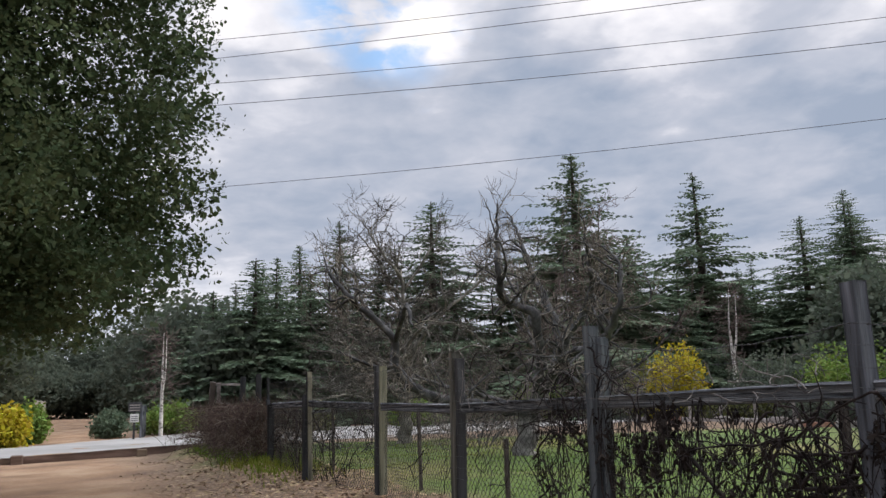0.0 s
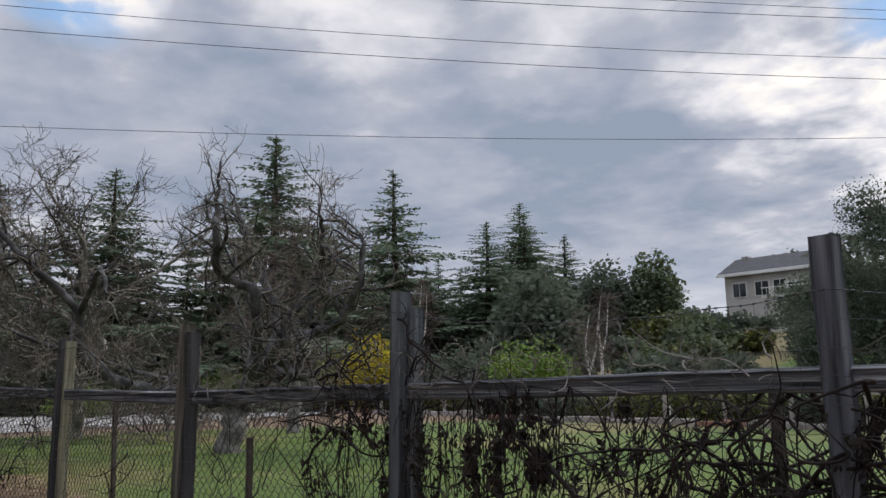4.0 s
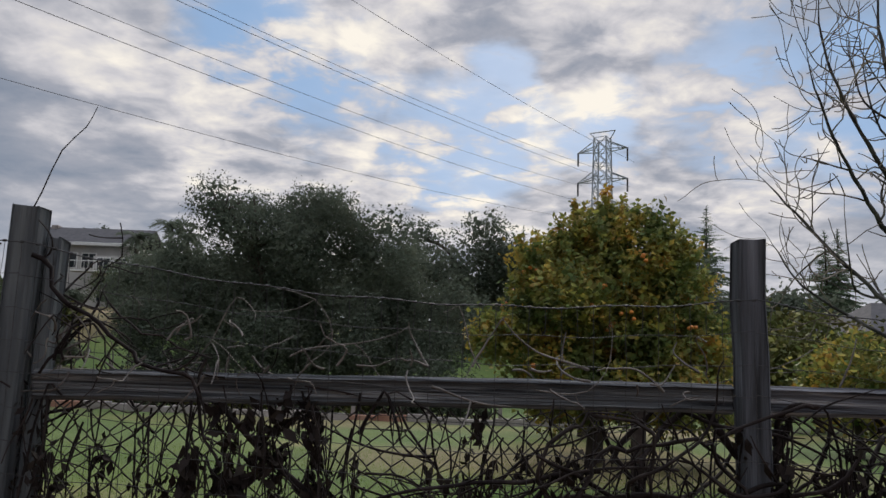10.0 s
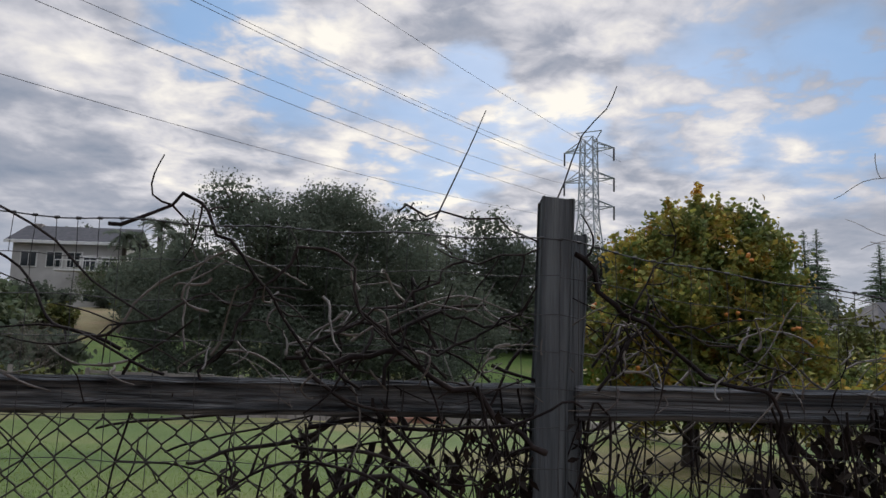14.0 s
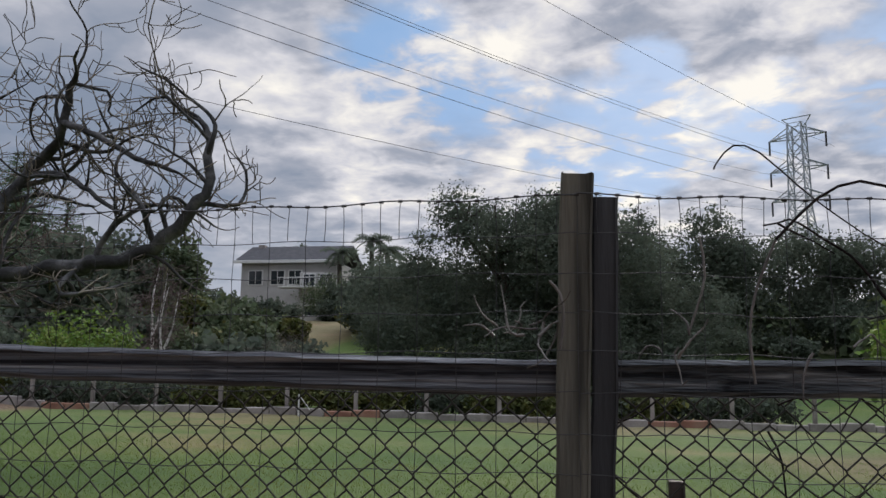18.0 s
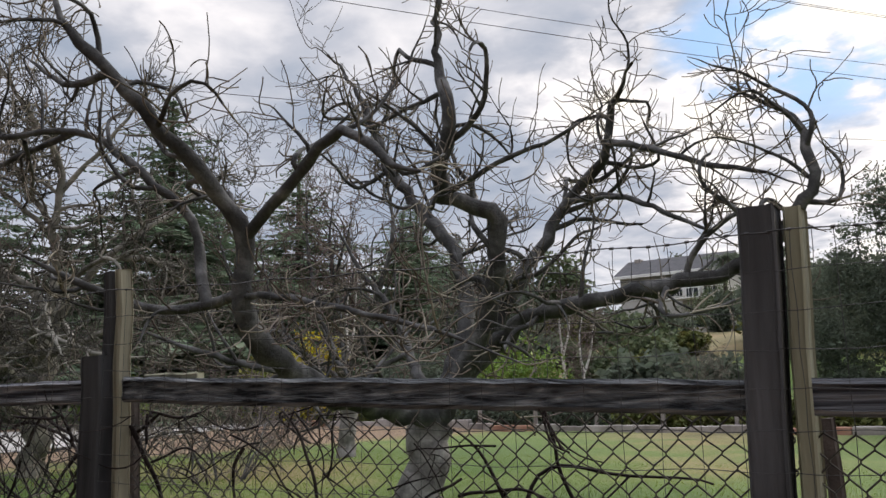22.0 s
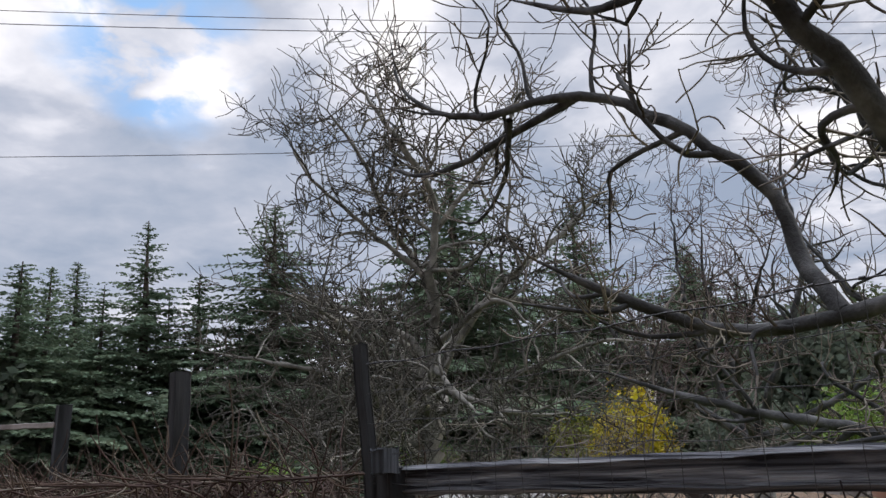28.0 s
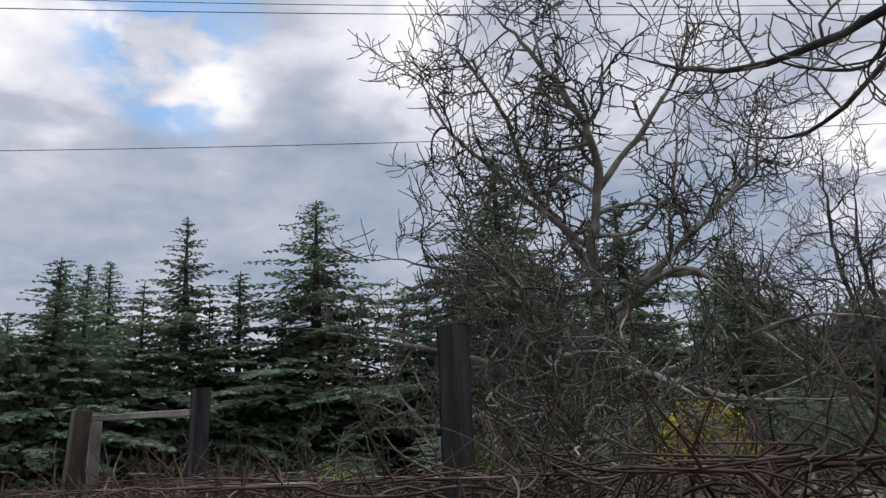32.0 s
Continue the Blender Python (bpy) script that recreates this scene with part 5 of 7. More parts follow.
bare_tree("bare fruit tree with reddish twigs behind the others", (-11.4, 10.5, 0.4), [
    ([(-11.40, 10.50, 0.32), (-11.34, 10.50, 1.00), (-11.40, 10.50, 1.61)], 0.15, 0.13),
    ([(-11.40, 10.50, 1.61), (-10.71, 10.30, 2.71), (-10.25, 10.40, 3.93), (-10.37, 10.40, 5.15), (-10.14, 10.30, 6.25)], 0.07, 0.014),
    ([(-11.40, 10.50, 1.61), (-11.86, 10.90, 2.83), (-12.21, 11.00, 4.05), (-12.09, 11.00, 5.39)], 0.07, 0.014),
    ([(-11.40, 10.50, 1.61), (-12.21, 9.80, 2.46), (-12.78, 9.20, 3.44), (-13.01, 8.90, 4.54)], 0.06, 0.014),
    ([(-11.40, 10.50, 1.61), (-10.37, 11.30, 2.22), (-9.33, 11.60, 2.95), (-8.53, 11.70, 3.81)], 0.06, 0.014),
    ([(-11.40, 10.50, 1.61), (-10.94, 9.60, 2.46), (-10.25, 9.00, 3.20), (-9.56, 8.60, 4.05)], 0.06, 0.014),
    ([(-11.4, 10.5, 1.6), (-12.0, 10.5, 2.8), (-12.3, 10.5, 4.2), (-12.2, 10.4, 5.8)], 0.06, 0.012),
    ([(-11.4, 10.5, 1.6), (-12.4, 10.2, 2.4), (-13.0, 10.2, 3.4), (-13.3, 10.2, 4.6)], 0.055, 0.012),
], 103, 3, 4.4, M_TWIG_RED, 0.3, kink=0.3, thick=1.3, lift=0.04)
LIMBS_3 = []
limb(LIMBS_3, 0.07, 0.06, (8.6, 7.6, 0.2), (8.58, 7.6, 0.9), (8.5, 7.55, 1.6))
limb(LIMBS_3, 0.045, 0.008, (8.5, 7.55, 1.6), (8.2, 7.4, 2.4), (7.9, 7.2, 3.2), (7.75, 7.0, 4.0), (7.6, 6.9, 4.9), (7.65, 6.9, 5.8))
limb(LIMBS_3, 0.035, 0.006, (8.5, 7.55, 1.6), (7.9, 7.5, 2.2), (7.3, 7.4, 2.7), (6.8, 7.2, 3.1), (6.3, 6.9, 3.4))
limb(LIMBS_3, 0.032, 0.006, (8.2, 7.4, 2.4), (7.6, 7.1, 3.0), (7.1, 6.8, 3.6), (6.75, 6.5, 4.1), (6.6, 6.3, 4.5))
limb(LIMBS_3, 0.04, 0.008, (8.5, 7.55, 1.6), (8.9, 7.5, 2.8), (8.9, 7.3, 4.0), (8.7, 7.2, 5.2))
limb(LIMBS_3, 0.026, 0.006, (7.9, 7.2, 3.2), (7.3, 6.9, 3.9), (7.0, 6.8, 4.6), (6.95, 6.7, 5.3))
limb(LIMBS_3, 0.026, 0.006, (8.5, 7.55, 1.6), (7.8, 7.7, 2.0), (7.2, 7.8, 2.4), (6.75, 7.6, 2.9))
bare_tree("young leafless tree with fine upswept twigs on the lawn", (8.6, 7.6, 0.3), LIMBS_3, 104, 2, 4.6, M_TWIG, 0.4, 0.09, kink=0.08)


stick = thing("dead_stick", label="pale straight dead stick caught in the fruit tree", category="stick")
part("rod", tube_mesh("rod", [(np.array([(-12.32, 5.0, 2.48), (-12.18, 5.0, 2.66), (-12.03, 5.0, 2.86)]), np.array([0.012, 0.014, 0.011]))], 6), M_BIRCH, stick)


# thickets of bare suckers under and between the fruit trees
def thicket(x, y, h, w, n, seed, mat, label):
    r = np.random.default_rng(seed)
    ob = thing("bare_bush", (x, y, float(ground_z(x, y))), label, "bush", "bare thickets")
    stems, twigs = [], []
    for _ in range(n):
        a = r.uniform(0, 2 * math.pi)
        d = np.array((math.cos(a) * w, math.sin(a) * w, h))
        q = bend_walk((math.cos(a) * 0.25, math.sin(a) * 0.25, -0.1), d * r.uniform(0.5, 1, 3), h * r.uniform(0.8, 1.25), 18, r, 0.32, -0.03 * w, 0.2)
        rr = np.linspace(r.uniform(0.009, 0.02), 0.005, len(q))
        stems.append((q, rr))
        branch_out((q, rr), r, 2, [], twigs, 6.0, 0.9, 0.03, 0.38, 0.15, 0.15, 0.28)
    for q in stems:
        part("stem", tube_mesh("stem", [q], 5), M_LIMB, ob)
    part("twig_work", tube_mesh("twig_work", twigs, 3, False), mat, ob, "thin crooked twigs", "stuff")


thicket(-9.6, 3.6, 1.5, 1.0, 4, 111, M_TWIG, "grey tangled bare bush behind the fence")
thicket(-11.2, 3.0, 1.3, 1.0, 4, 112, M_TWIG, "grey tangled bare bush behind the fence")
thicket(-13.2, 3.2, 1.5, 1.0, 7, 113, M_TWIG_PALE, "grey tangled bare bush near the corner")
thicket(-10.0, 6.6, 2.2, 1.1, 9, 114, M_TWIG, "grey tangled bare bush between the fruit trees")
thicket(-14.6, 8.5, 2.6, 1.2, 16, 116, M_TWIG, "grey tangled bare bush near the road")
thicket(-15.5, 12.0, 2.6, 1.2, 8, 117, M_TWIG_RED, "reddish bare bush beyond the fruit trees")
thicket(-19.0, 17.0, 3.2, 1.1, 7, 118, M_TWIG, "grey bare bush beyond the lawn")
thicket(-11.5, 30.0, 3.6, 1.1, 7, 119, M_TWIG, "grey bare bush on the slope")
thicket(-13.9, 1.9, 1.5, 0.5, 5, 120, M_VINE_PALE, "bleached bare sapling in the fence corner")


# ---- evergreen and leafy trees ----
def conifer_meshes(seed, height, spread, whorls, droop=0.22, full=0.8, step=0.22, wide=0.11):
    """Trunk and needle boughs of a fir: uneven whorls of boughs with flat side sprays, drooping tips and gaps."""
    r = np.random.default_rng(seed)
    trunk = tube_mesh("trunk", [(np.array([(0, 0, 0), (0.05, 0, height * 0.5), (0, 0, height * 0.99)]), np.array([height * 0.018, height * 0.010, 0.015]))], 8)
    vs = []

    def blades(a, b, wide):
        """Pointed blades from the points a to the points b."""
        d = b - a
        side = np.cross(d, r.normal(size=d.shape) + np.array((0, 0, 0.4)))
        side /= np.linalg.norm(side, axis=1)[:, None] + 1e-9
        mid = a * 0.5 + b * 0.5 + np.array((0, 0, 0.02))
        w = side * (wide * r.uniform(0.6, 1.3, len(a)))[:, None]
        vs.append(np.stack((a, mid + w, b, mid - w), 1).reshape(-1, 3))

    for k in range(whorls):
        u = 0.03 + 0.96 * (k / whorls) ** 0.92
        ring = spread * (1 - u) ** 1.05 * r.uniform(0.7, 1.2) + 0.10
        for j in range(7):
            if r.random() > full:
                continue
            a = k * 2.4 + j * 0.9 + r.normal(0, 0.25)
            ln = ring * r.uniform(0.55, 1.15)
            m = max(3, int(ln / step))
            t = np.linspace(0.08, 1, m)
            start = 0.75 * u ** 1.5 - 0.05 + r.normal(0, 0.08)
            z = height * u + r.normal(0, 0.04 + 0.5 * (1 - u)) + ln * (start * t - (droop + 0.12) * t ** 2 + 0.10 * t ** 3)
            line = np.stack((np.cos(a) * ln * t, np.sin(a) * ln * t, z), 1)
            blades(line[:-1], line[1:], np.full(m - 1, wide * 0.6))
            small = 0.30 + 0.70 * (1 - u) ** 0.5
            reach = (0.30 * ln * (1.02 - t) ** 0.8 + 0.14) * small
            wide_k = wide * small
            for s in (-1, 1):
                b = a + s * r.uniform(0.7, 1.25, m)
                way = np.stack((np.cos(b), np.sin(b), r.uniform(-0.55, 0.05, m)), 1)
                tip = line + way * (reach * r.uniform(0.6, 1.2, m))[:, None]
                blades(line, tip, np.full(m, wide_k))
                half = line * 0.45 + tip * 0.55
                for q in (-0.6, 0.6):
                    c = b + q + r.normal(0, 0.2, m)
                    twig = half + np.stack((np.cos(c), np.sin(c), r.uniform(-0.9, 0.0, m)), 1) * (reach * r.uniform(0.25, 0.55, m))[:, None]
                    blades(half, twig, np.full(m, wide_k * 0.8))
    v = np.concatenate(vs)
    return trunk, quick_mesh("needles", v, np.arange(len(v)).reshape(-1, 4))


FIRS = [conifer_meshes(1, 15, 5.6, 54, 0.34, 0.72, 0.17, 0.085), conifer_meshes(2, 14, 4.6, 50, 0.26, 0.7, 0.17, 0.085), conifer_meshes(3, 16, 6.4, 54, 0.34, 0.7, 0.17, 0.085), conifer_meshes(4, 12, 4.6, 34, 0.34, 0.8, 0.22, 0.105), conifer_meshes(5, 12, 5.2, 34, 0.44, 0.75, 0.23, 0.105)]
FIR_H = [15, 14, 16, 12, 12]


def fir(kind, x, y, top, turn=0.0, wide=1.0, label="tall dark blue-green fir tree"):
    z = float(ground_z(x, y)) - 0.1
    s = (top - z) / FIR_H[kind]
    ob = thing("fir_tree", (x, y, z), label, "tree", "row of firs")
    ob.rotation_euler = (0, 0, turn)
    ob.scale = (s * wide, s * wide, s)
    part("trunk", FIRS[kind][0], M_TRUNK, ob)
    part("needles", FIRS[kind][1], M_FIR, ob)
    return ob


for i, (k, x, y, top, wide) in enumerate((
        (0, -36.2, 25.4, 17.0, 0.95), (1, -37.6, 35.9, 17.0, 0.85), (2, -48.0, 61.5, 20.3, 0.8), (1, -45.7, 65.7, 17.1, 0.9), (0, -46.2, 60.0, 18.6, 0.75),
        (1, -40.6, 11.5, 12.8, 0.75), (0, -52.7, 11.6, 13.6, 0.8), (2, -39.0, 16.9, 14.0, 0.9), (1, -47.7, 8.1, 11.1, 0.8),
        (3, -39.3, 6.3, 10.0, 0.9), (3, -43.0, 4.4, 8.6, 0.9), (2, -33.0, 40.5, 13.1, 0.9),
        (1, -60.2, 8.0, 11.7, 0.9), (3, -41.0, 32.5, 13.0, 1.0), 
        (2, -36.5, 50.0, 11.5, 1.2), (3, -44.5, 57.8, 12.5, 1.4))):
    fir(k, x, y, top, i * 1.3, wide * 2.2)
# lower dark conifers that close the row
r_row = random.Random(8)
for i in range(56):
    t = i / 55
    x = -42 - 7 * math.sin(t * 9) + r_row.uniform(-6, 5)
    y = -16 + 78 * t
    if -13.0 < y < 4.5 and x > -70:
        continue
    fir(r_row.choice((3, 4)), x, y, r_row.uniform(6.5, 10.0) + 3.0 * t, r_row.uniform(0, 6), r_row.uniform(1.1, 1.6), "dark bushy conifer in a thick row")
# a second, lower row behind it
for i in range(26):
    t = i / 25
    fir(r_row.choice((3, 4)), -55 - 6 * math.sin(t * 7) + r_row.uniform(-4, 4), 6 + 52 * t, r_row.uniform(6.0, 8.0) + 3.0 * t, r_row.uniform(0, 6), r_row.uniform(1.5, 1.9), "dark bushy conifer in a thick row")
for i in range(9):
    side = 1 if i % 3 else -1
    fir(3, -62 - 7 * i, (-11.5 if side < 0 else 4.5) - 0.03 * 7 * i + r_row.uniform(-1, 1), r_row.uniform(9, 13), i, 1.0, "dark bushy conifer beside the far trail")


def leafy(name, at, lobes, n, size, mat, seed, label, trunk_r=0.2, trunk_top=1.5, shell=0.5, clump=0.25, per=7, group="", limbs=6, trunk_mat=None, category="tree", long=1.5, extra=None, keep=None, core=0, core_size=2.2):
    """A tree or bush with a tapered trunk, limbs towards its lobes and clumps of leaves. Lobes are given from its foot."""
    r = np.random.default_rng(seed)
    ob = thing(name, at, label, category, group)
    lines = []
    if trunk_r:
        top = np.array((0.0, 0.0, trunk_top))
        lines.append((spline([(0, 0, -0.15), (0.05, 0.03, trunk_top * 0.5), tuple(top)], 0.4), None))
        lines = [(lines[0][0], np.linspace(trunk_r * 1.25, trunk_r * 0.8, len(lines[0][0])))]
        part("trunk", tube_mesh("trunk", lines, 10), trunk_mat or M_TRUNK, ob)
        arms = []
        for c, rad in lobes[:limbs]:
            c = np.array(c, float)
            mid = top * 0.5 + c * 0.5 + r.normal(size=3) * 0.12 * np.linalg.norm(c - top)
            q = spline([tuple(top * 0.95), tuple(mid), tuple(c), tuple(c + (c - mid) * 0.2 + np.array((0, 0, rad[2] * 0.15)))], 0.4)
            arms.append((q, np.linspace(trunk_r * 0.55, trunk_r * 0.10, len(q))))
            for _ in range(5):
                d = r.normal(size=3)
                d[2] = abs(d[2])
                b = bend_walk(c - (c - mid) * 0.3, d, float(np.mean(rad)) * 0.8, 7, r, 0.2, 0.05)
                arms.append((b, np.linspace(trunk_r * 0.2, trunk_r * 0.04, len(b))))
        part("branchwork", tube_mesh("branchwork", arms, 6), trunk_mat or M_TRUNK, ob, kind="stuff")
    pts = crown_points(lobes, n, r, shell, clump, per)
    if extra is not None:
        pts = np.concatenate((pts, extra(r)))
    zmin = 0.02
    pts = pts[pts[:, 2] > zmin]
    if keep is not None:
        pts = pts[keep(pts)]
    v, f = leaf_arrays(pts, size, r, long)
    if core:
        inner = crown_points([(c, (q[0] * 0.8, q[1] * 0.8, q[2] * 0.8)) for c, q in lobes], n // core, r, 0.8, clump, 2)
        inner = inner[inner[:, 2] > zmin]
        if keep is not None:
            inner = inner[keep(inner)]
        v2, f2 = leaf_arrays(inner, size * core_size, r, 1.1)
        v, f = np.concatenate((v, v2)), np.concatenate((f, f2 + len(v)))
    part("crown", quick_mesh("crown", v, f), mat, ob)
    return ob


def lobes_of(seed, n, centre, reach, size, flat=0.8):
    r = np.random.default_rng(seed)
    out = []
    for _ in range(n):
        d = r.normal(size=3)
        d /= np.linalg.norm(d)
        d[2] = d[2] * 0.8 + 0.1
        c = np.array(centre) + d * np.array(reach) * r.uniform(0.5, 1.0)
        s = size * r.uniform(0.7, 1.25)
        out.append((tuple(c), (s, s, s * flat)))
    return out


def tufts(lobes, seed, n=9, frac=0.40):
    """Breaks each lobe of a crown into rounded tufts over a smaller core."""
    r = np.random.default_rng(seed)
    out = []
    for c, q in lobes:
        out.append((c, tuple(0.78 * v for v in q)))
        for _ in range(n):
            d = r.normal(size=3)
            d[2] = d[2] * 0.8 + 0.25
            d /= np.linalg.norm(d)
            s = float(np.mean(q)) * frac * r.uniform(0.65, 1.25)
            out.append((tuple(np.array(c) + d * np.array(q) * r.uniform(0.62, 0.95)), (s, s, s * 0.8)))
    return out


# big live oak by the trail, hanging low over its near side
OAK_AT = (-4.6, -5.0)


def outer_sprays(r):
    out = []
    for _ in range(420):
        a = r.uniform(0, 2 * math.pi)
        z = r.uniform(2.2, 9.5)
        wide = 4.2 * (1 - 0.35 * abs(z - 5) / 5)
        base = np.array((math.cos(a) * wide, math.sin(a) * wide, z))
        d = np.array((math.cos(a), math.sin(a), r.uniform(-0.2, 0.8)))
        t = r.uniform(0, 1.2, 60)
        out.append(base + d * t[:, None] + r.normal(size=(60, 3)) * 0.09)
    for _ in range(46):
        z = r.uniform(2.4, 8.5)
        base = np.array((r.uniform(-0.8, 1.4), 4.55 + 0.35 * math.sin(z * 2.1), z))
        d = np.array((r.uniform(-0.3, 0.3), r.uniform(0.25, 0.7), r.uniform(0.1, 0.8)))
        t = r.uniform(0, 1.0, 46)
        out.append(base + d * t[:, None] + r.normal(size=(46, 3)) * 0.07 * (1.1 - 0.7 * t[:, None]))
    return np.concatenate(out)


def clear_of_trail(p):
    """Leaves stay above the walker and short of the lawn's side of the trail."""
    y = p[:, 1] + OAK_AT[1]
    x = p[:, 0] + OAK_AT[0]
    return ~((y > -2.0) & (p[:, 2] < 2.1)) & (y < 0.38 + 0.35 * np.sin(p[:, 2] * 2.1 + 0.6) * np.sin(x * 1.7) + 0.2 * np.sin(p[:, 2] * 5.3 + x * 3.1) - 0.4 * np.clip(-5.5 - x, 0, 9)) & (p[:, 2] > 1.5)


leafy("live_oak", (*OAK_AT, float(ground_z(*OAK_AT))),
      tufts([((0, 0, 6.4), (3.6, 3.8, 3.4)), ((0.3, 2.2, 4.4), (2.5, 2.5, 2.0)), ((0.5, 2.5, 6.6), (2.3, 2.4, 2.0)), ((0.2, 1.6, 8.6), (2.5, 2.5, 2.0)), ((2.2, -0.5, 5), (2.6, 2.6, 2.6)),
       ((-2, 0.5, 5), (2.6, 3.0, 2.6)), ((1.0, -3.0, 6), (3.0, 3.0, 3.0)), ((1.2, 1.2, 3.2), (2.2, 2.4, 1.2)), ((0, 3.0, 3.6), (1.8, 1.6, 1.2)), ((1.5, -2.5, 3.4), (2.8, 2.8, 1.5)), ((0.5, 2.6, 2.7), (2.2, 2.2, 0.9)), ((-1.5, 1.5, 2.4), (2.2, 2.2, 0.8)), ((0, -3, 9.0), (3, 3, 2.2)), ((0, 0, 9.8), (3, 3, 2.0)), ((1.0, 2.2, 3.2), (2.2, 1.8, 1.0)), ((0.6, 0.6, 2.7), (2.6, 2.2, 0.9)), ((0.4, 3.2, 2.7), (1.6, 1.2, 0.6)), ((0.5, 4.2, 5.0), (1.5, 1.0, 1.6)), ((0.3, 4.3, 3.5), (1.4, 1.0, 1.0)), ((0.4, 4.0, 6.8), (1.5, 1.0, 1.3)), ((0.2, 3.6, 8.2), (1.5, 1.1, 1.3))], 63, 12, 0.34),
      172000, 0.045, M_OAK_NEAR, 201, "large dark green live oak beside the trail", 0.32, 2.3, 0.6, 0.12, 14, extra=outer_sprays, keep=clear_of_trail, core=4, core_size=2.3)
# oaks beyond the lawn
leafy("oak_tree", (-1.8, 33.0, float(ground_z(-1.8, 33))), tufts([((-2.2, -0.5, 5.6), (2.6, 2.4, 2.4)), ((0.9, -1.5, 6.1), (2.4, 2.2, 2.0)), ((-0.8, 0, 4.2), (4.2, 3.2, 3.2)), ((3.0, 0, 4.4), (2.8, 2.6, 2.6)),
       ((-5.0, 0, 3.2), (2.8, 2.4, 2.4)), ((-2.0, -1.5, 2.2), (3.6, 2.4, 2.0)), ((2.6, -1.5, 2.0), (3.6, 2.4, 2.0)), ((6.0, 0.5, 2.4), (2.4, 2.2, 2.2)), ((-4.0, -1, 0.9), (3.0, 2.0, 1.2)), ((0, -2, 0.9), (4.0, 2.0, 1.2)), ((4.5, -1.5, 0.9), (3.5, 2.0, 1.3))], 61, 11),
      150000, 0.062, M_OAK, 202, "broad dark oak at the far side of the lawn", 0.32, 1.8, 0.6, 0.13, 7, core=6, core_size=2.6)
leafy("oak_tree", (6.5, 47.0, float(ground_z(6.5, 47))), tufts([((-1.5, 0, 4.2), (4.2, 3.5, 3.2)), ((4.0, 0, 3.6), (4.6, 3.5, 3.0)), ((-6.5, 0, 2.4), (3.5, 3, 2.8)), ((10.0, 0, 3.2), (4.6, 3.5, 2.8)), ((1.5, -1, 1.5), (6.5, 3, 2.2)), ((9.0, -1, 1.3), (5.5, 3, 2.0))], 62, 11),
      90000, 0.10, M_OAK, 203, "dark rounded oak on the rising ground", 0.35, 2.0, 0.6, 0.18, 7, core=6, core_size=2.4)
leafy("oak_tree", (28, 62.0, float(ground_z(28, 62))), lobes_of(5, 9, (0, 0, 0.9), (10, 4, 0.6), 2.0), 26000, 0.28, M_OAK, 204, "low dark oak grove under the pylon", 0.35, 2.0, 0.6, 0.4, 7)
leafy("oak_tree", (52, 70.0, float(ground_z(52, 70))), lobes_of(6, 9, (0, 0, 0.9), (12, 4, 0.6), 2.1), 22000, 0.32, M_OAK, 205, "low dark oak grove on the skyline", 0.35, 2.0, 0.6, 0.4, 7)
leafy("oak_tree", (-10.5, 50.0, float(ground_z(-10.5, 50))), lobes_of(7, 8, (0, 0, 2.2), (4, 3, 1.2), 2.2), 22000, 0.22, M_OAK, 206, "yellowish green oak below the house", 0.25, 1.4, 0.6, 0.35, 7)
# autumn tree on the lawn
def shoot_leaves(r):
    """Leaves along one upright shoot at the top of the autumn tree's crown."""
    a, out = r.uniform(0, 2 * math.pi), r.uniform(0.0, 1.0)
    foot = np.array((0.15 + math.cos(a) * 1.45 * out, math.sin(a) * 1.3 * out, 3.55 - 1.35 * out ** 1.6))
    way = np.array((0.35 * math.cos(a) * out, 0.35 * math.sin(a) * out, 1.0)) * r.uniform(0.25, 0.55)
    t = r.uniform(0, 1, 34)
    return foot + way * t[:, None] + r.normal(size=(34, 3)) * 0.05 * (1.2 - 0.8 * t[:, None])


YT = (5.85, 11.6)
leafy("autumn_tree", (*YT, float(ground_z(*YT))), tufts([((0, 0, 1.9), (1.45, 1.35, 1.25)), ((0.5, -0.2, 2.7), (1.0, 1.0, 0.95)), ((-0.7, -0.2, 1.6), (1.0, 1.0, 0.9)), ((1.0, 0, 1.6), (1.0, 1.1, 0.9)), ((0.1, 0.1, 3.15), (0.62, 0.62, 0.65)),
      ((-0.4, 0, 2.6), (0.8, 0.8, 0.8)), ((1.3, 0.2, 2.2), (0.7, 0.7, 0.8)), ((0.3, -0.4, 1.0), (1.6, 1.4, 0.5)), ((1.5, 0, 1.0), (1.1, 1.1, 0.5))], 64, 10, 0.36), 54000, 0.058, M_PERS, 207, "round autumn tree with green, yellow and orange leaves", 0.11, 0.95, 0.6, 0.08, 7, core=12,
      extra=lambda r: np.concatenate([shoot_leaves(r) for _ in range(44)]))
def fruits(tree, lobes, n, seed):
    r = np.random.default_rng(seed)
    bm = bmesh.new()
    bmesh.ops.create_icosphere(bm, subdivisions=2, radius=0.032)
    for v in bm.verts:
        v.co.z *= 0.85
    me = bpy.data.meshes.new("fruit")
    bm.to_mesh(me)
    bm.free()
    pts = crown_points(lobes, n * 3, r, 0.12, 0.05, 3)[:n]
    for p in pts:
        part("fruit", me, M_FRUIT, tree).location = tuple(p)


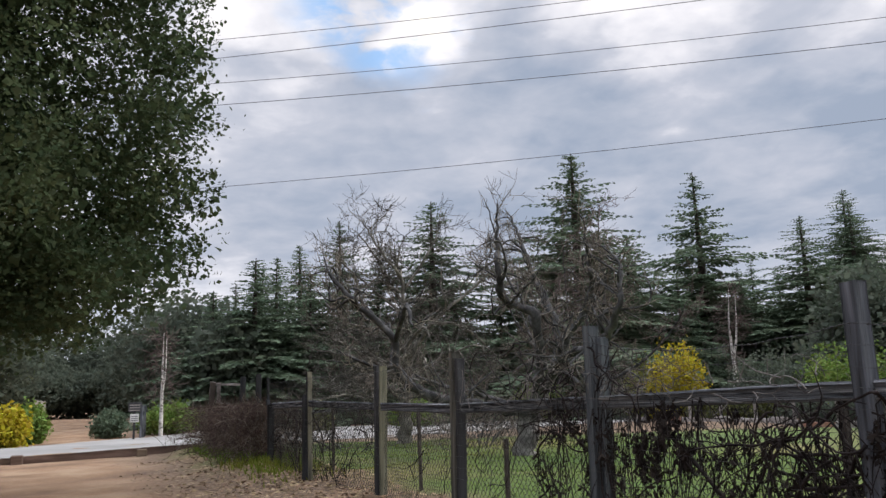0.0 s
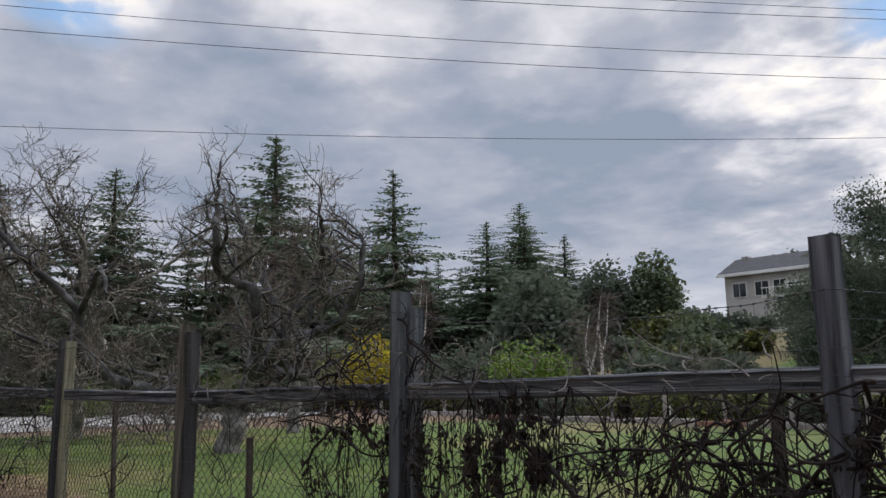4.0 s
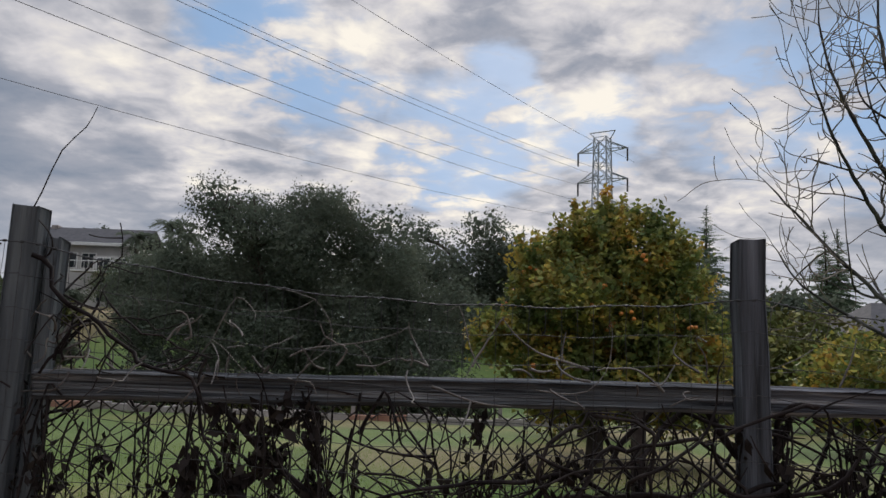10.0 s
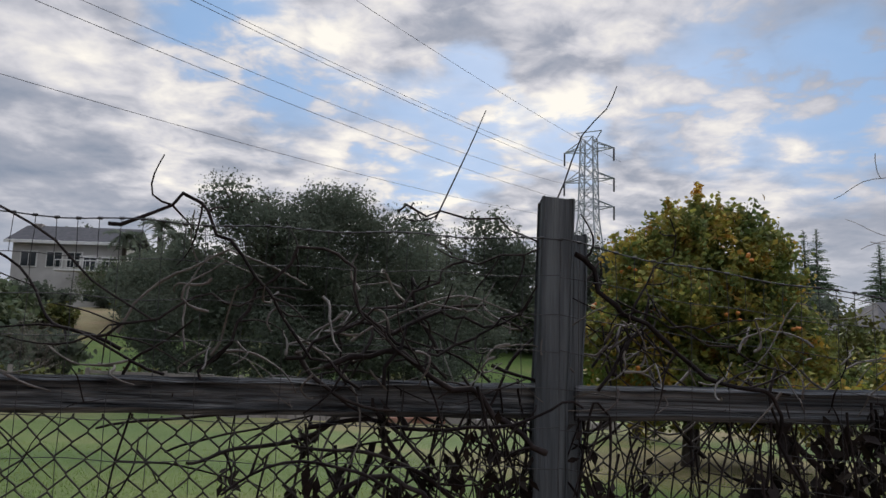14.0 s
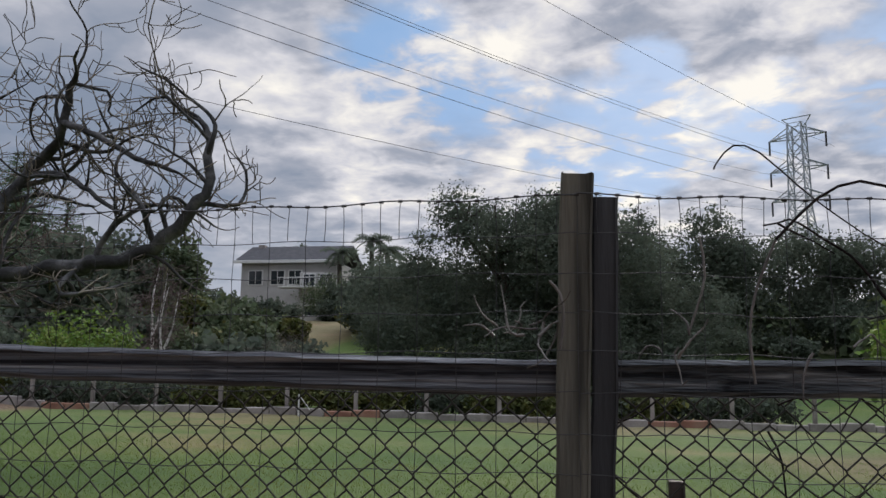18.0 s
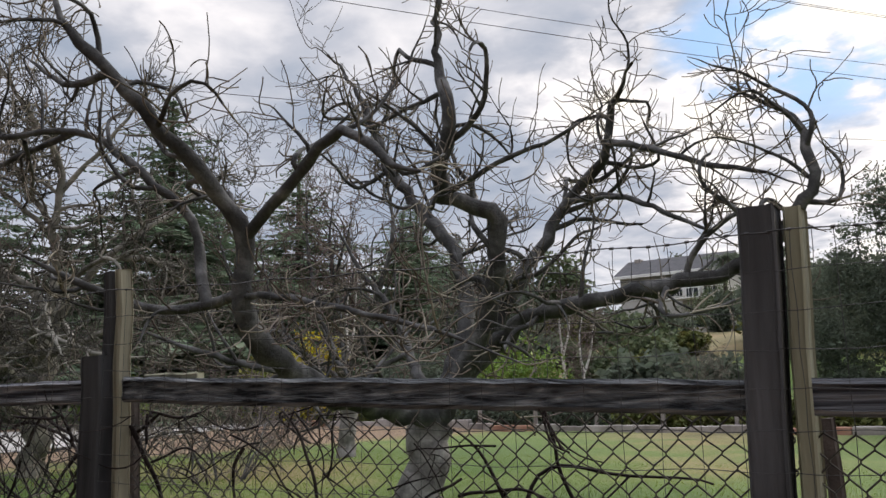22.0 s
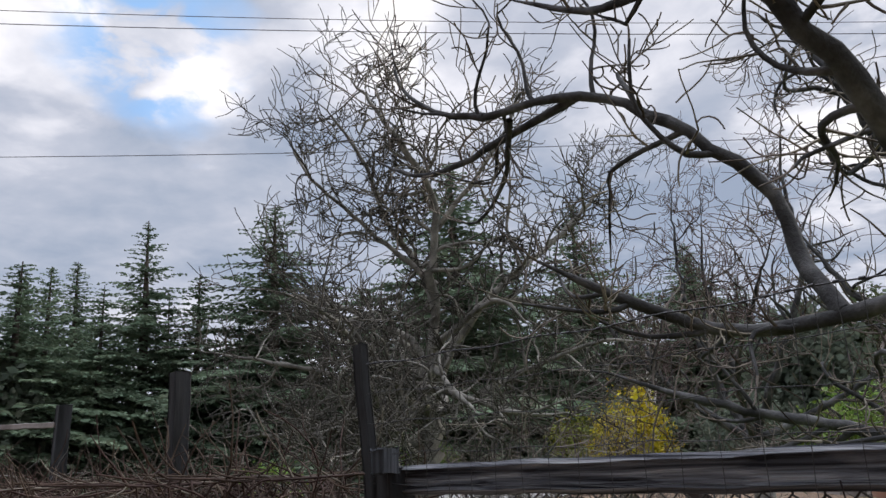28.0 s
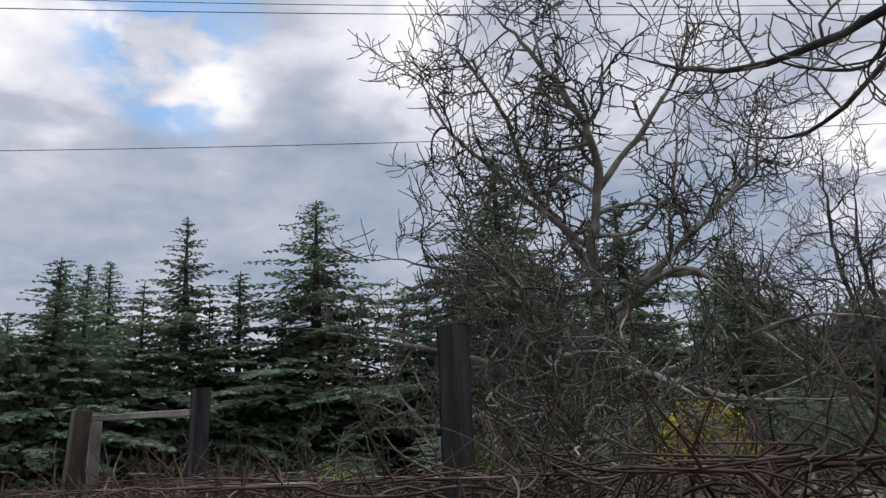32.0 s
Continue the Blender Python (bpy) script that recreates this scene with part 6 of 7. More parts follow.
fruits(bpy.data.objects["autumn_tree"], [((0, 0, 1.9), (1.45, 1.35, 1.25)), ((0.5, -0.2, 2.7), (1.0, 1.0, 0.95)), ((-0.7, -0.2, 1.8), (1.0, 1.0, 0.9)), ((-0.4, 0, 2.6), (0.8, 0.8, 0.8))], 110, 212)
leafy("shade_tree", (6.8, 17.5, float(ground_z(6.8, 17.5))), [((0, 0, 1.7), (1.2, 1.2, 0.95)), ((0.8, 0.2, 1.6), (1.1, 1.1, 0.8)), ((-0.5, 0, 1.35), (0.8, 0.8, 0.6))], 9000, 0.10, M_LIME, 208,
      "small round lime-green tree on the lawn", 0.10, 0.8, 0.6, 0.12, 7)
leafy("shade_tree", (14.8, 23.5, float(ground_z(14.8, 23.5))), [((0, 0, 1.9), (2.0, 1.6, 1.5)), ((-1.4, 0, 1.5), (1.4, 1.3, 1.2)), ((1.8, 0, 1.6), (1.6, 1.4, 1.2))], 9000, 0.12, M_HEDGE, 209,
      "broad olive-yellow bush tree on the lawn", 0.12, 0.7, 0.6, 0.14, 7)
leafy("shade_tree", (11.2, 14.5, float(ground_z(11.2, 14.5))), [((0, 0, 1.3), (1.1, 1.0, 0.9)), ((0.9, 0, 1.1), (0.9, 0.9, 0.8))], 5000, 0.09, M_PERS, 210,
      "small yellowing tree beside the autumn tree", 0.08, 0.6, 0.6, 0.12, 7)
# green trees left of the house
for x, y, top, wide, mat, seed in ((-31.0, 58.2, 12.3, 2.4, M_LEAF, 221), (-34.4, 56.3, 11.8, 2.6, M_OAK, 222), (-29.5, 82.0, 15.0, 2.2, M_OAK, 224), (-22.8, 33.4, 7.6, 2.6, M_OAK, 225), (-38.5, 52.0, 11.0, 3.0, M_OAK, 226)):
    z = float(ground_z(x, y))
    h = top - z
    leafy("leafy_tree", (x, y, z), [((0, 0, h * 0.6), (wide * 0.8, wide * 0.8, h * 0.38)), ((wide * 0.4, 0, h * 0.45), (wide * 0.7, wide * 0.7, h * 0.3)), ((-wide * 0.5, 0, h * 0.4), (wide * 0.7, wide * 0.7, h * 0.3)), ((0, -0.5, h * 0.25), (wide, wide, h * 0.25))],
          7000, 0.26, mat, seed, "leafy green tree on the slope", 0.16, h * 0.35, 0.6, 0.28, 6)
# bushes round the far side of the lawn
BUSHES = [(-23.4, 22.4, 3.5, 1.5, M_GOLD, "bright yellow rounded bush"), (-26.4, 23.0, 3.0, 1.3, M_CHART, "tall yellow-green bush beside the yellow one"), (-20.5, 25.0, 2.9, 1.9, M_OAK, "rounded green bush behind the lawn fence"),
          (-17.2, 26.0, 3.1, 2.3, M_LIME, "fresh green bush behind the lawn fence"), (-31.9, 20.0, 2.2, 1.6, M_LIME, "yellow-green bush below the firs"), (-27.0, 23.0, 1.8, 1.8, M_OAK, "dark green bush below the firs"),
          (-12.0, 27.0, 1.4, 2.0, M_OAK, "dark green bush behind the lawn"), (-36.0, 15.0, 1.7, 2.0, M_OAK, "dark green bush below the firs"), (-30.5, 12.5, 1.3, 1.3, M_LIME, "yellow-green bush near the road"),
          (-33.0, 1.6, 1.45, 1.5, M_LIME, "bright green rounded bush behind the birch"), (-36.0, 6.5, 0.9, 1.0, M_HEDGE, "low grey-green bush on bare earth"), (-29.5, 7.4, 0.75, 0.9, M_HEDGE, "low grey-green bush on bare earth"),
          (-20.5, 64.0, 4.0, 2.6, M_LEAF, "green shrub tree beside the house"),
          (-23.0, -4.1, 1.3, 0.8, M_GOLD, "yellow bush beside the far trail"), (-26.5, -3.75, 1.4, 0.8, M_LIME, "yellow-green bush beside the far trail"), (-31.0, -1.0, 1.1, 0.7, M_FIR, "small blue-green shrub by the sign")]
for i, (x, y, h, w, mat, label) in enumerate(BUSHES):
    leafy("bush", (x, y, float(ground_z(x, y))), [((0, 0, h * 0.5), (w * 0.8, w * 0.8, h * 0.5)), ((w * 0.5, 0.1, h * 0.4), (w * 0.6, w * 0.6, h * 0.4)), ((-w * 0.5, -0.1, h * 0.4), (w * 0.6, w * 0.6, h * 0.42)), ((0, -w * 0.4, h * 0.35), (w * 0.6, w * 0.6, h * 0.35))],
          5500, 0.10, mat, 300 + i, label, 0.04, h * 0.4, 0.7, 0.12, 6, category="bush", limbs=4)
# scrub on the rising ground
protos = []
for k, (mat, label) in enumerate(((M_OAK, "dark green scrub bush on the slope"), (M_HEDGE, "olive scrub bush on the slope"), (M_LEAF, "green scrub bush on the slope"))):
    protos.append(leafy("scrub_bush", (-12.0 - 3 * k, 34.0 + k, float(ground_z(-12.0 - 3 * k, 34.0 + k))), lobes_of(50 + k, 5, (0, 0, 0.9), (1.2, 0.9, 0.4), 0.9), 2600, 0.2, mat, 350 + k, label, 0.06, 0.5, 0.6, 0.16, 6, "scrub on the slope", 4, category="bush"))
r_s = random.Random(23)
for i in range(44):
    x, y = r_s.uniform(-42, -5), r_s.uniform(30, 64)
    if i > 33:
        x, y = r_s.uniform(9, 30), r_s.uniform(26, 48)
    ob = copy_thing(protos[r_s.choice((0, 0, 0, 1, 1, 2))], pose(x, y, float(ground_z(x, y)) - 0.05, 0, 0, r_s.uniform(0, 360)))
    s_ = r_s.uniform(0.8, 1.5)
    ob.scale = (s_, s_, s_ * r_s.uniform(0.8, 1.2))
# dark trees that close the far trail
for i, (x, y, h, w) in enumerate(((-36, -11.5, 8.5, 4.0), (-46, -10.5, 9.5, 4.2), (-58, -10.8, 10, 4.4), (-40, 5.2, 6.0, 2.2), (-50, 3.6, 8.5, 3.4), (-62, 3.2, 9.5, 3.8), (-104, -5.5, 12, 6.0), (-99, -0.5, 10, 5.0), (-98, -11.0, 10, 5.0), (-90, -14.0, 6.5, 4.5), (-93, -8.5, 6.0, 4.0), (-95, -4.5, 5.5, 4.0), (-92, 0.0, 6.0, 4.0), (-88, 4.0, 6.5, 4.5), (-30, -13.0, 9, 4.5), (-75, 2.5, 11, 4.2), (-74, -11.5, 11, 4.4))):
    leafy("leafy_tree", (x, y, float(ground_z(x, y))), [((0, 0, h * 0.62), (w, w, h * 0.36)), ((w * 0.4, 0.4 * w, h * 0.45), (w * 0.8, w * 0.8, h * 0.3)), ((-w * 0.4, -0.3 * w, h * 0.42), (w * 0.8, w * 0.8, h * 0.3)), ((0.5, 0, h * 0.25), (w * 0.9, w * 0.8, h * 0.22))],
          8000, 0.27, M_OAK, 240 + i, "dark evergreen tree beside the far trail", 0.2, h * 0.3, 0.6, 0.3, 7, core=8)
# hedge strip along the lawn's edge
r_h = random.Random(17)
for i in range(22):
    x = -24.0 + i * 1.35
    leafy("hedge_bush", (x, 21.9 + 0.02 * (x + 8) ** 2 * 0.1, float(ground_z(x, 22.0))), [((0, 0, 0.45), (0.9, 0.6, 0.5)), ((0.4, 0.1, 0.5), (0.6, 0.5, 0.45)), ((-0.4, -0.1, 0.4), (0.6, 0.5, 0.4))],
          1500, 0.09, r_h.choice((M_HEDGE, M_HEDGE, M_OAK)), 400 + i, "low olive-yellow shrub along the lawn edge", 0.0, 0.3, 0.7, 0.1, 6, "shrubs along the lawn", category="shrub")
# edging wall, lawn fence and white stake
wall_at = thing("lawn_edging", label="low grey stone edging at the far side of the lawn", category="edging", kind="structure")
for i in range(44):
    x = -25.5 + i * 0.75
    y = 20.9 + 0.004 * (x + 8) ** 2 * 0.4
    z = float(ground_z(x, y))
    box_part("stone", (x, y, z - 0.1), (x + 0.73, y + 0.22, z + 0.17 + 0.03 * math.sin(i * 1.7)), M_BRICK if i % 11 in (3, 4) else M_STONE, wall_at, "", 0.02)
lawn_fence = thing("lawn_fence", label="low grey post-and-rail fence behind the lawn", category="fence")
for i in range(18):
    x = -25.0 + i * 1.9
    y = 21.25
    z = float(ground_z(x, y))
    timber("post", (x, y, z - 0.1), (x, y, z + 1.05), 0.10, 0.09, M_STONE, lawn_fence, rng, "", 3, 0.004)
    if i < 17 and i not in (8, 9, 13):
        timber("rail", (x, y, z + 0.95), (x + 1.9, y, float(ground_z(x + 1.9, y)) + 0.95), 0.05, 0.08, M_STONE, lawn_fence, rng, "", 3, 0.004, (0, 0, 1))
stake_at = thing("white_stake", (-7.3, 20.5, float(ground_z(-7.3, 20.5))), "thin white stake standing at the lawn's edge", "stake")
part("rod", tube_mesh("rod", [(np.array([(0, 0, -0.05), (0, 0, 0.55)]), 0.03)], 8), M_TRIM, stake_at)
part("stay", tube_mesh("stay", [(np.array([(0.02, 0, 0.5), (0.3, 0, 0.15)]), 0.012)], 6), M_TRIM, stake_at)


# ---- birches ----
def birch(x, y, h, seed, label):
    r = np.random.default_rng(seed)
    z = float(ground_z(x, y))
    ob = thing("birch_tree", (x, y, z), label, "tree", "birches")
    stem = spline([(0, 0, -0.1), (0.03, 0, h * 0.35), (-0.08, 0, h * 0.7), (0.15, 0, h)], 0.3)
    rr = np.linspace(h * 0.022, 0.012, len(stem))
    part("trunk", tube_mesh("trunk", [(stem, rr)], 8), M_BIRCH, ob)
    fork = spline([(0.03, 0, h * 0.42), (0.3, 0.1, h * 0.62), (0.5, 0.1, h * 0.95)], 0.3)
    wood, twigs = [(fork, np.linspace(h * 0.012, 0.01, len(fork)))], []
    part("limb", tube_mesh("limb", wood, 6), M_BIRCH, ob)
    for limb in ((stem, rr), wood[0]):
        branch_out(limb, r, 2, [], twigs, 7.0, 0.9, -0.06, 0.32, 0.3, 0.05, 0.6)
    fat = [(q, np.maximum(t, 0.011)) for q, t in twigs]
    part("twig_work", tube_mesh("twig_work", fat, 3, False), M_TWIG_RED, ob, "fine reddish hanging twigs", "stuff")
    return ob


birch(-30.6, 1.0, 4.4, 501, "white-stemmed bare birch beside the road")
birch(-28.4, 30.0, 6.6, 502, "white-stemmed bare birch beyond the lawn")
birch(-18.5, 33.0, 5.0, 503, "pale bare birch on the slope")
birch(-14.5, 26.5, 4.0, 504, "pale bare sapling beyond the lawn")

# ---- the road's edge: log barrier, sign, board fence ----
log_bar = thing("log_barrier", label="long brown timber barrier beam beside the road", category="barrier")
for a, b in (((-14.4, 1.15, 0.53), (-13.6, -2.9, 0.41)), ((-13.6, -2.95, 0.41), (-12.6, -6.6, 0.42))):
    timber("beam", a, b, 0.18, 0.17, M_BEAM, log_bar, rng, "", 8, 0.006, (0, 0, 1))
for x, y in ((-14.05, -0.3), (-13.4, -2.9), (-12.9, -5.2)):
    box_part("block", (x - 0.14, y - 0.12, float(ground_z(x, y)) - 0.1), (x + 0.12, y + 0.12, 0.55), M_BEAM, log_bar, "", 0.02)
sign = thing("sign_post", (-27.6, -0.15, float(ground_z(-27.6, -0.15))), "trail sign with a small white notice on a post", "sign")
box_part("post", (-0.04, -0.04, -0.1), (0.04, 0.04, 1.45), M_WOOD_DARK, sign)
box_part("board", (0.05, -0.24, 1.05), (0.09, 0.24, 1.42), M_WOOD_DARK, sign, "dark board with pale unreadable lines")
box_part("notice", (0.05, -0.16, 0.66), (0.075, 0.16, 0.98), M_TRIM, sign, "white notice")
for k in range(3):
    box_part("line_bar", (0.092, -0.19, 1.10 + 0.1 * k), (0.097, 0.19, 1.14 + 0.1 * k), M_STONE, sign, "", 0)
for k in range(3):
    box_part("line_bar", (0.077, -0.12, 0.71 + 0.08 * k), (0.080, 0.12, 0.74 + 0.08 * k), M_CABLE, sign, "", 0)
boards = thing("board_fence", label="grey board fence beside the far trail", category="fence")
for k in range(40):
    x, y = -28.5 - 0.3 * k, -3.75 - 0.01 * k
    z = float(ground_z(x, y))
    box_part("board", (x - 0.14, y - 0.02, z - 0.1), (x + 0.14, y + 0.02, z + 1.6 + 0.03 * math.sin(k * 2.3)), M_STONE, boards, "", 0)
gate = thing("trail_gate", label="weathered low fence beside the trail sign", category="fence")
for k in range(6):
    x, y = -29.0 - 0.6 * k, 0.15 + 0.05 * k
    z = float(ground_z(x, y))
    box_part("post", (x - 0.06, y - 0.05, z - 0.1), (x + 0.06, y + 0.05, z + 1.3), M_WOOD, gate)
box_part("rail", (-32.1, 0.2, 1.35), (-28.9, 0.26, 1.5), M_WOOD, gate)


# ---- the house on the rise ----
HX, HY = -30.8, 70.0
hz = float(ground_z(HX, HY))
house = thing("house", (HX, HY, 0), "two-storey cream house with a dark shingle roof on the rise", "house")


def house_box(name, lo, hi, mat, label="", parent=None):
    return box_part(name, lo, hi, mat, parent or house, label, 0.02)


house_box("wall", (0, 0, hz - 0.5), (9.0, 7, 11.3), M_WALL)
house_box("wall", (6.0, -1.2, hz - 0.5), (9.6, 0.05, 10.2), M_WALL)
house_box("terrace_wall", (3.2, -7.0, hz - 2.5), (10.5, -6.7, hz + 0.35), M_WALL)


def gable(x0, x1, y0, y1, z, rise, name="roof"):
    bm = bmesh.new()
    ym = (y0 + y1) / 2
    prof = [(y0, z), (y0, z + 0.18), (ym, z + rise + 0.18), (y1, z + 0.18), (y1, z), (ym, z + rise)]
    a = [bm.verts.new((x0, y, q)) for y, q in prof]
    b = [bm.verts.new((x1, y, q)) for y, q in prof]
    for i in range(6):
        j = (i + 1) % 6
        bm.faces.new((a[i], a[j], b[j], b[i]))
    bm.faces.new(a[::-1])
    bm.faces.new(b)
    bmesh.ops.recalc_face_normals(bm, faces=bm.faces)
    return part(name, bm, M_ROOF, house)


gable(-0.5, 9.5, -0.6, 7.6, 11.2, 1.9)

house_box("fascia", (-0.5, -0.66, 11.15), (9.5, -0.61, 11.42), M_TRIM)
bm = bmesh.new()
ends = [[bm.verts.new((x, y, z)) for y, z in ((0.1, 11.25), (6.9, 11.25), (3.5, 12.95))] for x in (0.0, 0.2)]
for i in range(3):
    j = (i + 1) % 3
    bm.faces.new((ends[0][i], ends[0][j], ends[1][j], ends[1][i]))
bm.faces.new(ends[0][::-1])
bm.faces.new(ends[1])
part("gable_wall", bm, M_WALL, house)
house_box("chimney", (0.3, 3.0, 12.0), (0.9, 3.8, 13.4), M_STONE)
house_box("balcony", (4.4, -2.3, 8.75), (9.8, -1.15, 8.9), M_TRIM)
for k in range(14):
    house_box("baluster", (4.5 + 0.4 * k, -2.28, 8.9), (4.54 + 0.4 * k, -2.24, 9.6), M_TRIM)
house_box("handrail", (4.4, -2.3, 9.6), (9.8, -2.22, 9.68), M_TRIM)
for x0, x1, z0, z1, y in ((0.8, 2.0, 9.3, 10.5, 0.0), (2.9, 4.1, 9.3, 10.5, 0.0), (4.6, 5.7, 9.3, 10.5, 0.0), (6.4, 7.4, 9.0, 10.0, -1.2), (7.9, 9.0, 9.0, 10.0, -1.2), (1.2, 3.0, hz + 0.5, hz + 1.5, 0.0), (6.6, 8.8, hz + 0.4, hz + 1.6, -1.2)):
    w = house_box("window", (x0 - 0.1, y - 0.06, z0 - 0.1), (x1 + 0.1, y + 0.02, z1 + 0.1), M_TRIM, "white-framed window")
    box_part("pane", (x0, y - 0.075, z0), ((x0 + x1) / 2 - 0.03, y - 0.062, z1), M_GLASS, w, "", 0)
    box_part("pane", ((x0 + x1) / 2 + 0.03, y - 0.075, z0), (x1, y - 0.062, z1), M_GLASS, w, "", 0)
shed = thing("garden_wall", (-33.5, 66.5, 0), "pale garden wall below the house", "wall")
box_part("wall", (0, 0, float(ground_z(-33, 66)) - 0.3), (6.0, 0.3, float(ground_z(-33, 66)) + 1.6), M_WALL, shed)
car = thing("parked_car", (-20.5, 62.0, float(ground_z(-20.5, 62))), "small pale parked car below the house", "car")
box_part("body", (0, 0, 0.3), (3.8, 1.6, 0.9), M_TRIM, car, "", 0.12)
box_part("cabin", (0.8, 0.1, 0.9), (3.0, 1.5, 1.4), M_GLASS, car, "", 0.18)
for x in (0.7, 3.0):
    for y in (0.0, 1.6):
        bm = bmesh.new()
        bmesh.ops.create_cone(bm, cap_ends=True, segments=16, radius1=0.31, radius2=0.31, depth=0.2, matrix=pose(x, y, 0.31, 90, 0, 0))
        part("wheel", bm, M_CABLE, car)
lodge = thing("house", (22.0, 33.5, 0), "low building with a brown roof behind the trees", "house")
box_part("wall", (0, 0, 0), (9, 6, 3.6), M_STONE, lodge)
bm = bmesh.new()
vv = [bm.verts.new(q) for q in ((-0.5, -0.6, 3.6), (9.5, -0.6, 3.6), (9.5, 6.6, 3.6), (-0.5, 6.6, 3.6), (1.5, 3, 5.2), (7.5, 3, 5.2))]
for q in ((0, 1, 5, 4), (1, 2, 5), (2, 3, 4, 5), (3, 0, 4), (3, 2, 1, 0)):
    bm.faces.new([vv[i] for i in q])
part("roof", bm, M_ROOF, lodge)


# ---- palms, redwoods ----
def palm(x, y, top, seed):
    r = np.random.default_rng(seed)
    z = float(ground_z(x, y))
    h = top - z - 0.8
    ob = thing("palm_tree", (x, y, z), "palm tree with arching fronds near the house", "tree", "palms")
    part("trunk", tube_mesh("trunk", [(np.array([(0, 0, -0.1), (0.1, 0, h * 0.5), (0, 0, h)]), np.array([0.22, 0.18, 0.2]))], 8), M_TRUNK, ob)
    c = []
    vs, fs = [], []
    base = 0
    for k in range(24):
        a, up = k * 2.4, r.uniform(-0.2, 1.0)
        q = bend_walk((0, 0, h), (math.cos(a), math.sin(a), up), 2.0, 9, r, 0.05, -0.16)
        side = np.array((-math.sin(a), math.cos(a), -0.5))
        for i in range(1, 9):
            for s in (-1, 1):
                tip = q[i] + s * side * 0.35 + (q[i] - q[i - 1]) * 0.6
                vs += [q[i - 1], q[i], tip]
                fs.append((base, base + 1, base + 2))
                base += 3
    part("fronds", quick_mesh("fronds", vs, fs), M_OAK, ob)
    return ob


palm(-17.5, 65.6, 13.2, 601)
palm(-21.0, 68.0, 12.6, 602)
palm(-15.5, 63.0, 12.0, 603)
for i, (x, y, top, k, wide) in enumerate(((62.3, 120, 24.7, 1, 0.75), (64.8, 121, 25.2, 0, 0.6), (74.0, 120, 23.0, 0, 0.7), (77.0, 123, 21.0, 1, 0.8), (27.5, 70.0, 16.8, 1, 0.7), (10.6, 62.0, 13.0, 1, 0.5))):
    fir(k, x, y, top, i * 2.1, wide * 1.7, "tall dark redwood on the skyline")


# ---- pylon and power lines ----
LINE = radians(56.5)
LH, LN = np.array((math.cos(LINE), math.sin(LINE))), np.array((-math.sin(LINE), math.cos(LINE)))
TOWER_S, TOWER_C = 92.0, 32.6
tx, ty = TOWER_S * LH + TOWER_C * LN
tower = thing("pylon", (float(tx), float(ty), 0), "grey steel lattice power pylon with three pairs of arms", "pylon")
tz, ttop = float(ground_z(tx, ty)), 30.4


def bar(a, b, r=0.07):
    return (np.array([a, b], float), r)


def at_c(c, s, z):
    return (*(c * LN + s * LH), z)


def half_width(z):
    return np.interp(z, [tz, 20, ttop], [2.6, 0.95, 0.75])


